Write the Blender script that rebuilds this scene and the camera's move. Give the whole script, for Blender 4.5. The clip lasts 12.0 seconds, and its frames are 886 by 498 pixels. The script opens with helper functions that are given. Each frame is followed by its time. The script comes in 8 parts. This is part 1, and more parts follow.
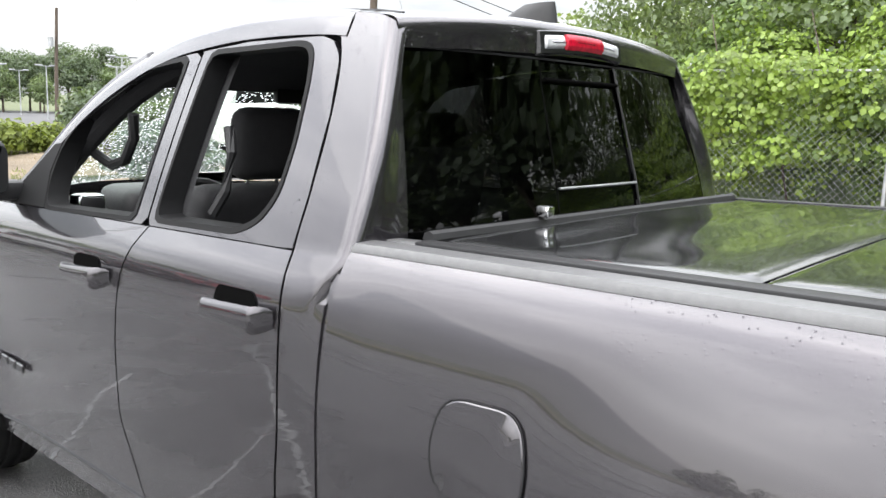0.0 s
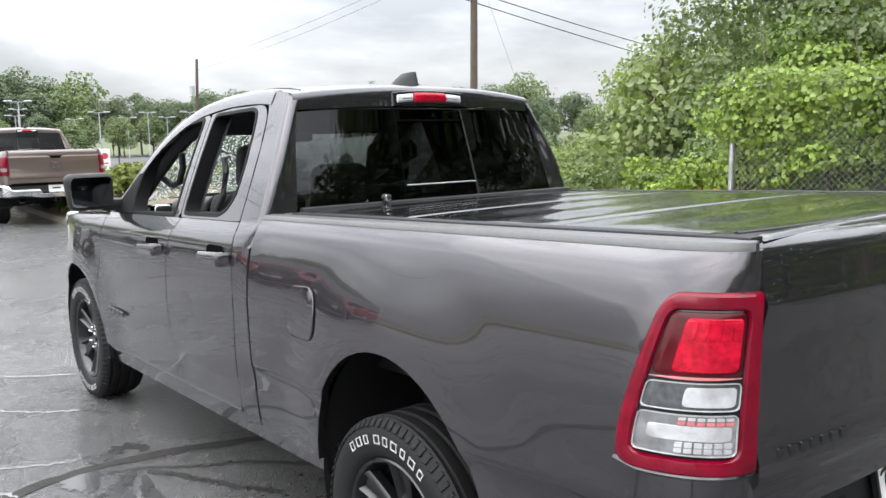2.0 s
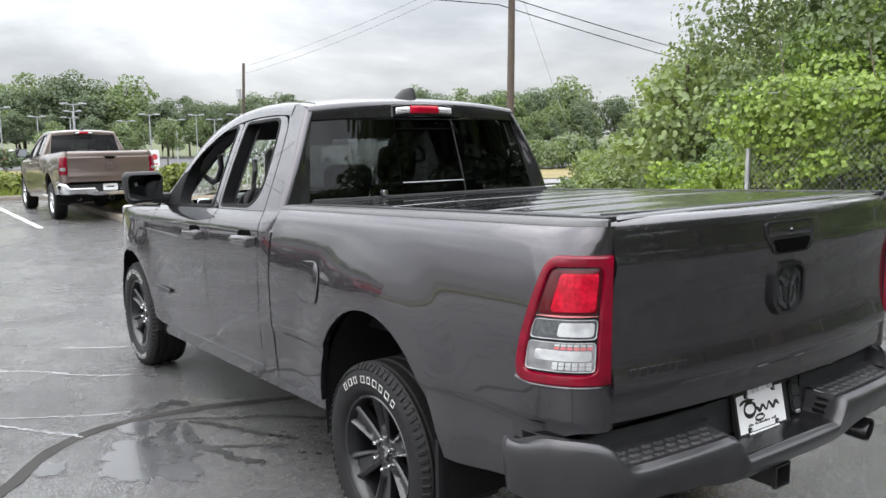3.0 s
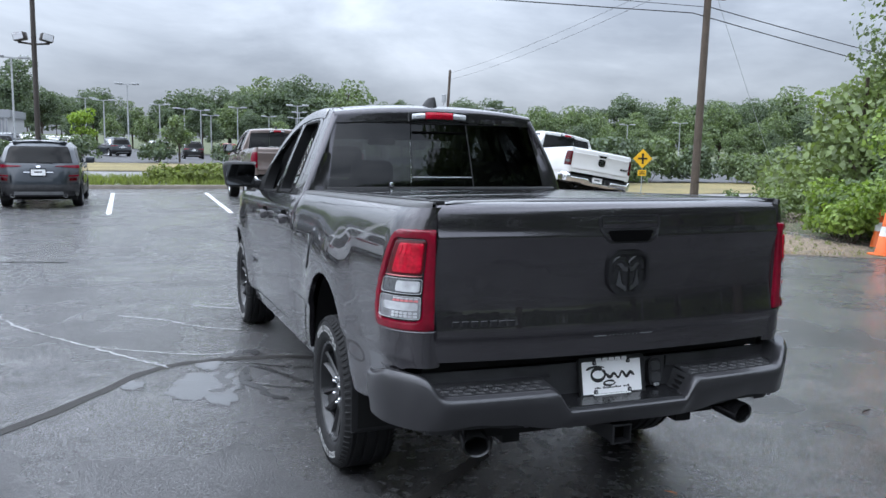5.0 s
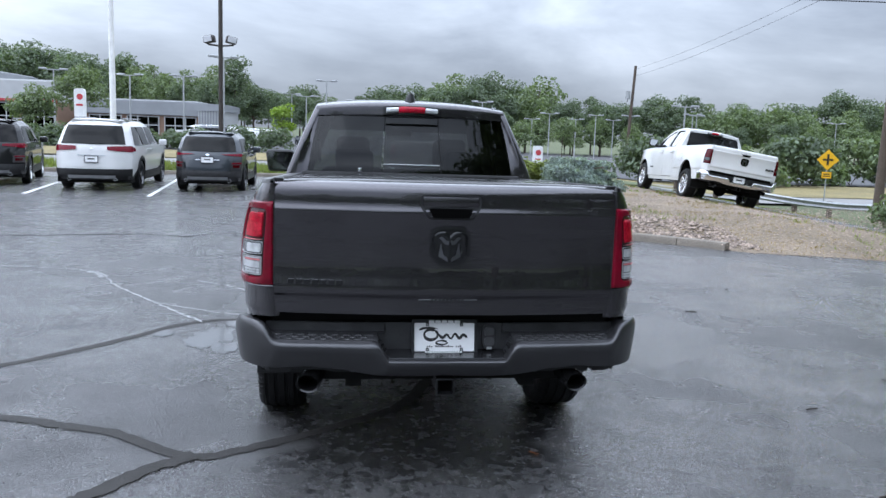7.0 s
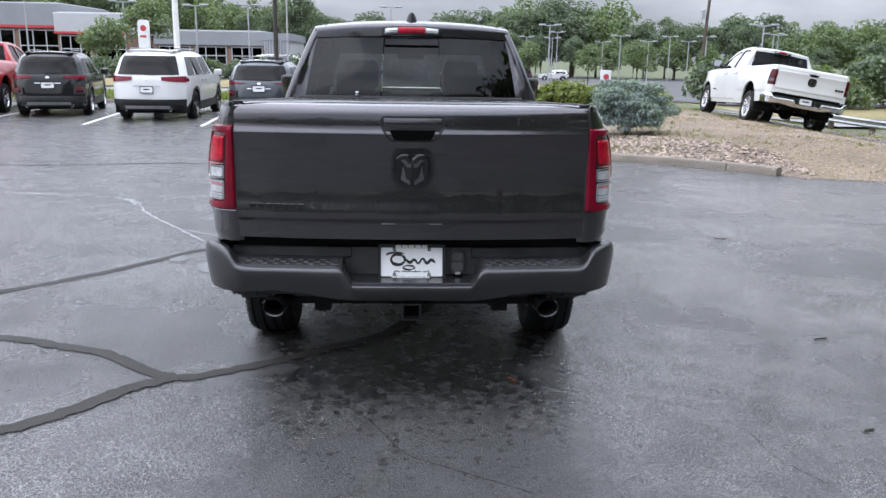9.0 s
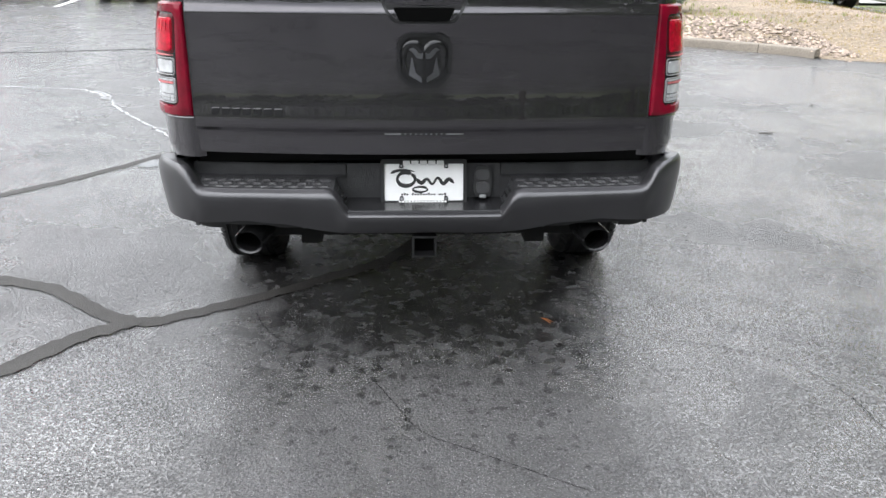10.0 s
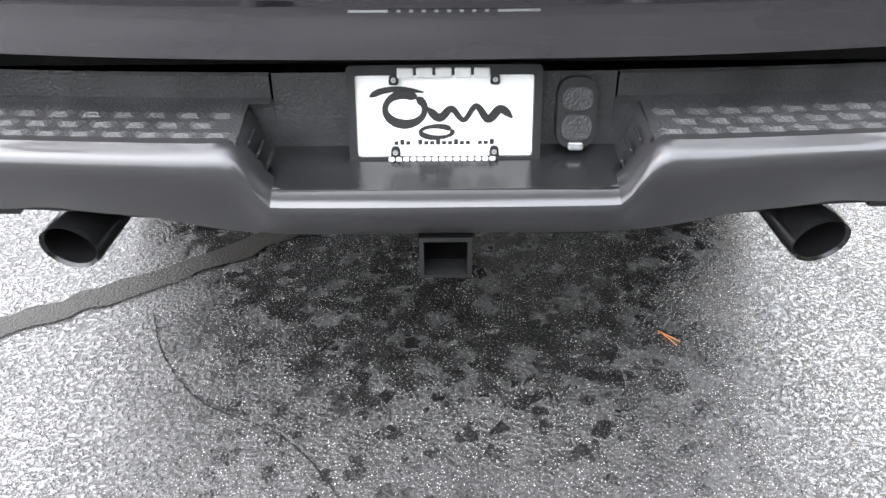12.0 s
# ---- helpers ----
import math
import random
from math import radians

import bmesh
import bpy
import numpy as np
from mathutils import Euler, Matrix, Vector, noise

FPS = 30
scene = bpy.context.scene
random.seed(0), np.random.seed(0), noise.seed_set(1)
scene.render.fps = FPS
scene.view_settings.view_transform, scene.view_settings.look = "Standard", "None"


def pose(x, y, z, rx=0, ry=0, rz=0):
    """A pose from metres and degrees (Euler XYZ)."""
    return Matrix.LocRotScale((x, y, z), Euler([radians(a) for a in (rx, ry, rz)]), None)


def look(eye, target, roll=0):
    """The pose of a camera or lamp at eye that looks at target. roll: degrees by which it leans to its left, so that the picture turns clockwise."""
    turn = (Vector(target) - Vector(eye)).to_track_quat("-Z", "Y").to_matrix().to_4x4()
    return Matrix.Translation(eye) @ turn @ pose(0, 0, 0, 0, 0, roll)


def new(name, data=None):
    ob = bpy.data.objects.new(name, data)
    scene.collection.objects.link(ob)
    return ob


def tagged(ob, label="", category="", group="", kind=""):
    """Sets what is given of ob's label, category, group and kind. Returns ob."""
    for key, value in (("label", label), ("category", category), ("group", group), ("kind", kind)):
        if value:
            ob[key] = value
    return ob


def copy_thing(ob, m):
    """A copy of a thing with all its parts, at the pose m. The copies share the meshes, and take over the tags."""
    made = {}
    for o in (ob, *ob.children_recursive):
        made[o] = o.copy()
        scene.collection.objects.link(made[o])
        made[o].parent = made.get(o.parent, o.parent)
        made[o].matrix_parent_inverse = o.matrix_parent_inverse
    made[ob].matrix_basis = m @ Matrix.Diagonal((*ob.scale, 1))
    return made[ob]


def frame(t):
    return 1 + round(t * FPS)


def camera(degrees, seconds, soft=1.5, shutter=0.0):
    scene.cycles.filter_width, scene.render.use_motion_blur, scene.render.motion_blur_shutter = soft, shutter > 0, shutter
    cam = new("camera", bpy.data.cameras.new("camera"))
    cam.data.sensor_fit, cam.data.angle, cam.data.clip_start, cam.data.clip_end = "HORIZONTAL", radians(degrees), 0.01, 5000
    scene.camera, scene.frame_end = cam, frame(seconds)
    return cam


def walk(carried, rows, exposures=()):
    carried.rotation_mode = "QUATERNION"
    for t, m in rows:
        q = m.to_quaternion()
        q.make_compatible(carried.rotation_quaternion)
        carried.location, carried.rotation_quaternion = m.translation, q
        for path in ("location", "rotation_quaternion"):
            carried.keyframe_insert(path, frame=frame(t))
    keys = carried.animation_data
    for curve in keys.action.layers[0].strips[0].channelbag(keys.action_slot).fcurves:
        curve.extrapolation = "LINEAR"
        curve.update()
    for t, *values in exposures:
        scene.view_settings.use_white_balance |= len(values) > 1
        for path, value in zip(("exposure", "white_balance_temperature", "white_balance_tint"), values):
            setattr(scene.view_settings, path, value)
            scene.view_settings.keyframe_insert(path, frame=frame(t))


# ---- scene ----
cam = camera(57.4, 12.0)
PATH = [
    (0, (-2.079, 0.935, 1.712), (-0.618, 2.256, 1.367), 2.2),
    (0.5, (-2.083, 0.481, 1.682), (-0.771, 1.961, 1.384), 0.7),
    (1, (-2.224, 0.037, 1.712), (-0.952, 1.551, 1.411), 0.0),
    (1.5, (-2.348, -0.427, 1.731), (-1.08, 1.093, 1.443), -0.3),
    (2, (-2.431, -0.834, 1.745), (-1.194, 0.712, 1.458), -0.9),
    (2.5, (-2.578, -1.215, 1.746), (-1.374, 0.357, 1.468), -0.8),
    (3, (-2.668, -1.598, 1.761), (-1.513, 0.011, 1.483), -0.6),
    (3.2, (-2.712, -1.74, 1.768), (-1.582, -0.113, 1.488), -0.8),
    (5, (-1.951, -2.867, 1.742), (-1.235, -1.019, 1.478), 1.2),
    (5.5, (-1.586, -3.177, 1.743), (-1.013, -1.279, 1.477), 1.4),
    (6, (-1.214, -3.443, 1.754), (-0.764, -1.513, 1.482), 1.6),
    (6.5, (-0.861, -3.666, 1.749), (-0.515, -1.716, 1.471), 1.9),
    (8.3, (-0.021, -4.042, 1.759), (0.09, -2.077, 1.408), 1.4),
    (8.5, (-0.005, -4.02, 1.758), (0.095, -2.058, 1.382), 1.3),
    (9, (-0.02, -3.803, 1.724), (0.067, -1.859, 1.262), 0.9),
    (9.5, (-0.089, -3.406, 1.698), (0.0, -1.496, 1.112), 0.7),
    (10, (-0.064, -2.917, 1.635), (0.023, -1.057, 0.904), 0.5),
    (10.5, (-0.057, -2.395, 1.543), (0.018, -0.596, 0.672), 0.2),
    (11, (-0.015, -1.914, 1.47), (0.041, -0.178, 0.477), -0.0),
    (11.5, (-0.016, -1.509, 1.386), (0.025, 0.182, 0.318), 0.1),
    (12, (-0.009, -1.197, 1.33), (-0.003, 0.455, 0.202), -0.4),
]
EXPOSURES = [
    (0.0, 0.98, 6550, 10), (1.0, 0.90, 6500, 10), (2.0, 0.70, 6450, 10), (3.0, 0.52, 6450, 10), (4.2, 0.22, 6050, 10), (5.0, 0.10, 5700, 10), (8.5, 0.06, 5550, 12),
    (9.0, 0.24, 5900, 13), (9.5, 0.52, 6300, 10), (10.0, 0.85, 6400, 10), (10.5, 1.12, 6400, 10), (11.0, 1.42, 6400, 10), (11.5, 1.66, 6400, 10), (12.0, 1.93, 6400, 11),
]
walk(cam, [(t, look(eye, target, roll)) for t, eye, target, roll in PATH], EXPOSURES)

# ---- sky, sun ----
world = bpy.data.worlds.new("overcast_sky")
scene.world = world
world.use_nodes = True
wt = world.node_tree


def wnode(kind, **inputs):
    n = wt.nodes.new(kind)
    for key, value in inputs.items():
        n.inputs[key].default_value = value
    return n


sky = wnode("ShaderNodeTexSky")
sky.sky_type, sky.sun_disc, sky.sun_elevation, sky.sun_rotation = "NISHITA", False, radians(52), radians(266)
sky.air_density, sky.dust_density = 1.0, 2.0
sky_dim = wnode("ShaderNodeMix")
sky_dim.data_type, sky_dim.blend_type = "RGBA", "MULTIPLY"
sky_dim.inputs["Factor"].default_value = 1.0
sky_dim.inputs["B"].default_value = (0.1, 0.1, 0.1, 1)
wt.links.new(sky.outputs["Color"], sky_dim.inputs["A"])
direction = wnode("ShaderNodeTexCoord")
stretch = wnode("ShaderNodeMapping", Scale=(1.0, 1.0, 3.2))
wt.links.new(direction.outputs["Generated"], stretch.inputs["Vector"])
cloud = wnode("ShaderNodeTexNoise", Scale=2.3, Detail=7.0, Roughness=0.55, Distortion=0.3)
wt.links.new(stretch.outputs["Vector"], cloud.inputs["Vector"])
cloud_tone = wt.nodes.new("ShaderNodeValToRGB")
cr = cloud_tone.color_ramp
cr.elements[0].position, cr.elements[0].color = 0.36, (0.43, 0.445, 0.47, 1)
cr.elements[1].position, cr.elements[1].color = 0.68, (0.98, 0.985, 0.99, 1)
mid_tone = cr.elements.new(0.52)
mid_tone.color = (0.67, 0.685, 0.70, 1)
wt.links.new(cloud.outputs["Fac"], cloud_tone.inputs["Fac"])
cover = wnode("ShaderNodeMix")
cover.data_type = "RGBA"
cover.inputs["Factor"].default_value = 0.9
wt.links.new(sky_dim.outputs["Result"], cover.inputs["A"])
wt.links.new(cloud_tone.outputs["Color"], cover.inputs["B"])
height = wnode("ShaderNodeSeparateXYZ")
wt.links.new(direction.outputs["Generated"], height.inputs["Vector"])
lift = wnode("ShaderNodeMapRange")
for key, value in (("From Min", 0.0), ("From Max", 1.0), ("To Min", 0.50), ("To Max", 4.1)):
    lift.inputs[key].default_value = value
wt.links.new(height.outputs["Z"], lift.inputs["Value"])
overcast = wnode("ShaderNodeVectorMath")
overcast.operation = "SCALE"
wt.links.new(cover.outputs["Result"], overcast.inputs[0])
# the cloud is thinner, and so brighter, towards the hidden sun
glow = wnode("ShaderNodeVectorMath")
glow.operation = "DOT_PRODUCT"
glow.inputs[1].default_value = (-0.16, 0.10, 0.0)
wt.links.new(direction.outputs["Generated"], glow.inputs[0])
side = wnode("ShaderNodeMath")
side.operation = "ADD"
side.inputs[1].default_value = 1.0
wt.links.new(glow.outputs["Value"], side.inputs[0])
level = wnode("ShaderNodeMath")
level.operation = "MULTIPLY"
wt.links.new(lift.outputs["Result"], level.inputs[0])
wt.links.new(side.outputs[0], level.inputs[1])
wt.links.new(level.outputs[0], overcast.inputs["Scale"])
wt.links.new(overcast.outputs["Vector"], wt.nodes["Background"].inputs["Color"])
wt.nodes["Background"].inputs["Strength"].default_value = 1.15

sun = new("sun", bpy.data.lights.new("sun", "SUN"))
sun.data.energy, sun.data.angle, sun.data.color = 1.3, radians(110), (1.0, 0.97, 0.93)
sun.matrix_world = look((-15, -1, 19), (0, 0, 0))

# ---- materials ----


def surface(name, colour, rough=0.5, metal=0.0, coat=0.0, grain=(60, 0.12), stain=(3, 0.12), bump=(80, 0.0), vary=0.0, spec=0.5, rough_vary=0.08, leaf=0.0):
    """A solid surface with colour variation at two scales, uneven gloss and fine relief."""
    m = bpy.data.materials.new(name)
    m.use_nodes = True
    t = m.node_tree
    b = t.nodes["Principled BSDF"]
    co = t.nodes.new("ShaderNodeTexCoord")
    tones = []
    for scale, amount in (grain, stain):
        n = t.nodes.new("ShaderNodeTexNoise")
        n.inputs["Scale"].default_value, n.inputs["Detail"].default_value = scale, 4
        t.links.new(co.outputs["Object"], n.inputs["Vector"])
        r = t.nodes.new("ShaderNodeMapRange")
        r.inputs["From Min"].default_value, r.inputs["From Max"].default_value = 0.25, 0.75
        r.inputs["To Min"].default_value, r.inputs["To Max"].default_value = 1 - amount, 1 + amount
        t.links.new(n.outputs["Fac"], r.inputs["Value"])
        tones.append((n, r))
    mul = t.nodes.new("ShaderNodeMath")
    mul.operation = "MULTIPLY"
    t.links.new(tones[0][1].outputs["Result"], mul.inputs[0])
    t.links.new(tones[1][1].outputs["Result"], mul.inputs[1])
    last = mul
    if vary:
        src = t.nodes.new("ShaderNodeNewGeometry")
        r = t.nodes.new("ShaderNodeMapRange")
        r.inputs["To Min"].default_value, r.inputs["To Max"].default_value = 1 - vary, 1 + vary
        t.links.new(src.outputs["Random Per Island"], r.inputs["Value"])
        last = t.nodes.new("ShaderNodeMath")
        last.operation = "MULTIPLY"
        t.links.new(mul.outputs[0], last.inputs[0])
        t.links.new(r.outputs["Result"], last.inputs[1])
    sc = t.nodes.new("ShaderNodeVectorMath")
    sc.operation = "SCALE"
    sc.inputs[0].default_value = colour
    t.links.new(last.outputs[0], sc.inputs["Scale"])
    t.links.new(sc.outputs["Vector"], b.inputs["Base Color"])
    rr = t.nodes.new("ShaderNodeMapRange")
    rr.inputs["To Min"].default_value, rr.inputs["To Max"].default_value = max(0.02, rough - rough_vary), min(1, rough + rough_vary)
    t.links.new(tones[1][0].outputs["Fac"], rr.inputs["Value"])
    t.links.new(rr.outputs["Result"], b.inputs["Roughness"])
    b.inputs["Metallic"].default_value = metal
    b.inputs["Specular IOR Level"].default_value = spec
    b.inputs["Coat Weight"].default_value = coat
    b.inputs["Coat Roughness"].default_value = 0.03
    if leaf:
        b.inputs["Transmission Weight"].default_value = 0
        b.inputs["Subsurface Weight"].default_value = 0
    if bump[1]:
        n = t.nodes.new("ShaderNodeTexNoise")
        n.inputs["Scale"].default_value, n.inputs["Detail"].default_value = bump[0], 5
        t.links.new(co.outputs["Object"], n.inputs["Vector"])
        k = t.nodes.new("ShaderNodeBump")
        k.inputs["Strength"].default_value, k.inputs["Distance"].default_value = bump[1], 0.02
        t.links.new(n.outputs["Fac"], k.inputs["Height"])
        t.links.new(k.outputs["Normal"], b.inputs["Normal"])
    return m


def car_paint(name, colour, metal=0.75, rough=0.32, coat_ior=1.5):
    """Metallic paint under clear coat, with fine flakes and scattered water drops."""
    m = surface(name, colour, rough, metal, 1.0, grain=(900, 0.10), stain=(2, 0.05), rough_vary=0.03)
    t = m.node_tree
    b = t.nodes["Principled BSDF"]
    co = t.nodes.new("ShaderNodeTexCoord")
    v = t.nodes.new("ShaderNodeTexVoronoi")
    v.inputs["Scale"].default_value = 88
    n = t.nodes.new("ShaderNodeTexNoise")
    n.inputs["Scale"].default_value = 5
    t.links.new(co.outputs["Object"], v.inputs["Vector"])
    t.links.new(co.outputs["Object"], n.inputs["Vector"])
    drop = t.nodes.new("ShaderNodeMapRange")
    drop.inputs["From Min"].default_value, drop.inputs["From Max"].default_value = 0.20, 0.04
    t.links.new(v.outputs["Distance"], drop.inputs["Value"])
    patch = t.nodes.new("ShaderNodeMapRange")
    patch.inputs["From Min"].default_value, patch.inputs["From Max"].default_value = 0.47, 0.58
    t.links.new(n.outputs["Fac"], patch.inputs["Value"])
    # beads stay on the upper panels and have run off the lower ones
    place = t.nodes.new("ShaderNodeSeparateXYZ")
    t.links.new(co.outputs["Object"], place.inputs["Vector"])
    upper = t.nodes.new("ShaderNodeMapRange")
    upper.inputs["From Min"].default_value, upper.inputs["From Max"].default_value = 1.28, 1.46
    t.links.new(place.outputs["Z"], upper.inputs["Value"])
    where = t.nodes.new("ShaderNodeMath")
    where.operation = "MULTIPLY"
    t.links.new(patch.outputs["Result"], where.inputs[0])
    t.links.new(upper.outputs["Result"], where.inputs[1])
    both = t.nodes.new("ShaderNodeMath")
    both.operation = "MULTIPLY"
    t.links.new(drop.outputs["Result"], both.inputs[0])
    t.links.new(where.outputs[0], both.inputs[1])
    k = t.nodes.new("ShaderNodeBump")
    k.inputs["Strength"].default_value, k.inputs["Distance"].default_value = 0.7, 0.004
    t.links.new(both.outputs[0], k.inputs["Height"])
    t.links.new(k.outputs["Normal"], b.inputs["Coat Normal"])
    b.inputs["Coat IOR"].default_value = coat_ior
    if not metal:
        b.inputs["Specular IOR Level"].default_value = 0.1
    return m


def glass(name, tint, gloss=0.02, drops=False, ior=1.5):
    """A thin pane: tinted see-through with a mirror gloss by Fresnel."""
    m = bpy.data.materials.new(name)
    m.use_nodes = True
    t = m.node_tree
    t.nodes.remove(t.nodes["Principled BSDF"])
    out = t.nodes["Material Output"]
    see, shine, mix = t.nodes.new("ShaderNodeBsdfTransparent"), t.nodes.new("ShaderNodeBsdfGlossy"), t.nodes.new("ShaderNodeMixShader")
    see.inputs["Color"].default_value = (*tint, 1)
    shine.inputs["Roughness"].default_value = gloss
    f = t.nodes.new("ShaderNodeFresnel")
    f.inputs["IOR"].default_value = ior
    t.links.new(f.outputs["Fac"], mix.inputs["Fac"])
    t.links.new(see.outputs["BSDF"], mix.inputs[1])
    t.links.new(shine.outputs["BSDF"], mix.inputs[2])
    t.links.new(mix.outputs["Shader"], out.inputs["Surface"])
    if drops:
        co = t.nodes.new("ShaderNodeTexCoord")
        v = t.nodes.new("ShaderNodeTexVoronoi")
        v.inputs["Scale"].default_value = 70
        t.links.new(co.outputs["Object"], v.inputs["Vector"])
        r = t.nodes.new("ShaderNodeMapRange")
        r.inputs["From Min"].default_value, r.inputs["From Max"].default_value = 0.34, 0.30
        t.links.new(v.outputs["Distance"], r.inputs["Value"])
        bead = t.nodes.new("ShaderNodeBsdfGlass")
        bead.inputs["IOR"].default_value = 1.33
        bead.inputs["Roughness"].default_value = 0.15
        k = t.nodes.new("ShaderNodeBump")
        k.inputs["Strength"].default_value, k.inputs["Distance"].default_value = 1.0, 0.01
        k.invert = True
        t.links.new(v.outputs["Distance"], k.inputs["Height"])
        t.links.new(k.outputs["Normal"], bead.inputs["Normal"])
        mix2 = t.nodes.new("ShaderNodeMixShader")
        t.links.new(r.outputs["Result"], mix2.inputs["Fac"])
        t.links.new(mix.outputs["Shader"], mix2.inputs[1])
        t.links.new(bead.outputs["BSDF"], mix2.inputs[2])
        t.links.new(mix2.outputs["Shader"], out.inputs["Surface"])
    return m


PAINT_GREY = car_paint("granite_paint", (0.055, 0.0510, 0.0580), 0.82, 0.22, 1.62)
PAINT_BUMPER = surface("satin_granite_bumper", (0.046, 0.0455, 0.049), 0.34, 0.55, 0.4, grain=(700, 0.08), stain=(5, 0.08), rough_vary=0.06)
PAINT_BROWN = car_paint("bronze_paint", (0.16, 0.125, 0.11), 0.6, 0.35)
PAINT_WHITE = car_paint("white_paint", (0.64, 0.64, 0.635), 0.0, 0.35)
PAINT_RED = car_paint("red_paint", (0.45, 0.02, 0.025), 0.2, 0.35)
PAINT_BLACK = car_paint("black_paint", (0.007, 0.007, 0.008), 0.0, 0.5)
PAINT_BLUE_GREY = car_paint("blue_grey_paint", (0.035, 0.042, 0.052), 0.4, 0.35)
BLACK_PLASTIC = surface("black_plastic", (0.014, 0.014, 0.015), 0.48, spec=0.35, bump=(700, 0.06))
GREY_PLASTIC = surface("grained_plastic", (0.028, 0.028, 0.030), 0.40, bump=(190, 0.30), stain=(14, 0.35), rough_vary=0.14)
BLACK_GLOSS = surface("black_gloss", (0.012, 0.012, 0.013), 0.10, stain=(6, 0.2))
SEAL_BLACK = surface("window_rubber", (0.007, 0.007, 0.0075), 0.65, spec=0.18)
# near-black: painted shade of slots and gaps, also the black window bars
SLOT_BLACK = surface("slot_shade_and_bar_black", (0.003, 0.003, 0.003), 0.95, spec=0.02)
UNDERBODY = surface("underbody_black", (0.010, 0.010, 0.010), 0.9, spec=0.15)
RUBBER = surface("tyre_rubber", (0.009, 0.009, 0.0095), 0.6, spec=0.3, bump=(160, 0.25), stain=(12, 0.3))
WHITE_LETTER = surface("worn_white_rubber", (0.42, 0.42, 0.41), 0.6, stain=(30, 0.3))
WHEEL_BLACK = surface("gloss_black_wheel", (0.008, 0.008, 0.009), 0.28, 0.0, 0.4)
WHEEL_SILVER = surface("silver_wheel", (0.55, 0.55, 0.56), 0.25, 0.9)
CHROME = surface("chrome", (0.75, 0.76, 0.78), 0.10, 1.0, grain=(40, 0.04), stain=(4, 0.08), rough_vary=0.05)
DARK_CHROME = surface("dark_chrome", (0.12, 0.12, 0.125), 0.16, 1.0)
BLACK_CHROME = surface("black_chrome", (0.04, 0.04, 0.042), 0.2, 0.8)
EMBLEM_METAL = surface("emblem_metal", (0.19, 0.19, 0.205), 0.28, 1.0)
STEEL = surface("galvanised_steel", (0.42, 0.43, 0.44), 0.45, 0.8, stain=(5, 0.2))
GLASS_TINT = glass("tinted_glass", (0.075, 0.080, 0.082))
RAIL_PLASTIC = surface("rail_plastic", (0.10, 0.10, 0.102), 0.32, bump=(400, 0.08), stain=(7, 0.06), rough_vary=0.03)
GLASS_DARK = glass("dark_glass", (0.03, 0.033, 0.034), ior=1.36)
GLASS_CLEAR = glass("clear_glass", (0.75, 0.8, 0.78))
GLASS_WET = glass("rain_spotted_glass", (0.72, 0.80, 0.75), drops=True)
SEAT_CLOTH = surface("black_seat_cloth", (0.018, 0.018, 0.02), 0.85, bump=(600, 0.25))
DASH = surface("dash_plastic", (0.035, 0.035, 0.037), 0.55, bump=(500, 0.12))
HEADLINER = surface("grey_headliner", (0.10, 0.10, 0.10), 0.9, bump=(400, 0.1))
LAMP_RED = surface("red_lens", (0.145, 0.001, 0.012), 0.10, spec=0.35, grain=(25, 0.25), stain=(9, 0.2), bump=(300, 0.03))
LAMP_BRIGHT = surface("bright_red_lens", (0.36, 0.003, 0.018), 0.10, spec=0.30, grain=(70, 0.35), stain=(24, 0.35), bump=(60, 0.05))
LAMP_CLEAR = surface("clear_lens", (0.50, 0.51, 0.52), 0.12, 0.25, 1.0, grain=(30, 0.2), stain=(14, 0.3), bump=(60, 0.08))
LAMP_SMOKE = surface("smoked_lens", (0.06, 0.065, 0.07), 0.1, 0.1, 1.0, grain=(60, 0.4))
LAMP_MID = surface("shadowed_lens", (0.24, 0.24, 0.25), 0.14, 0.3, 1.0, grain=(24, 0.3), stain=(12, 0.3))
LAMP_DEEP = surface("dark_red_lens", (0.060, 0.0012, 0.004), 0.10, spec=0.35, grain=(25, 0.25))
LAMP_PINK = surface("pink_lens_trim", (0.55, 0.16, 0.17), 0.15, spec=0.4)
LAMP_PALE = surface("pale_lens_trim", (0.36, 0.36, 0.37), 0.2)
PLATE_WHITE = surface("plate_white", (0.82, 0.82, 0.82), 0.35, coat=0.3, grain=(40, 0.02), stain=(6, 0.03))
PRINT_BLACK = surface("print_black", (0.012, 0.012, 0.012), 0.5)
PRINT_WHITE = surface("print_white", (0.7, 0.7, 0.7), 0.5)
COVER_VINYL = surface("wet_black_cover", (0.018, 0.018, 0.019), 0.16, coat=0.6, stain=(4, 0.4), bump=(5, 0.02), rough_vary=0.10)

# ---- building tools ----


def finish(bm, name, angle=35):
    me = bpy.data.meshes.new(name)
    bm.to_mesh(me)
    bm.free()
    for p in me.polygons:
        p.use_smooth = True
    me.set_sharp_from_angle(angle=radians(angle))
    return me


def part(name, bm, material, parent=None, label="", angle=35):
    """Links a bmesh as one mesh object under a thing or under a part."""
    me = finish(bm, name, angle)
    me.materials.append(material)
    ob = new(name, me)
    ob.parent = parent
    return tagged(ob, label) if label else ob


def thing(name, label, category, at=None, group="", kind=""):
    ob = new(name)
    ob.empty_display_size = 0.1
    if at is not None:
        ob.matrix_world = at
    return tagged(ob, label, category, group, kind)


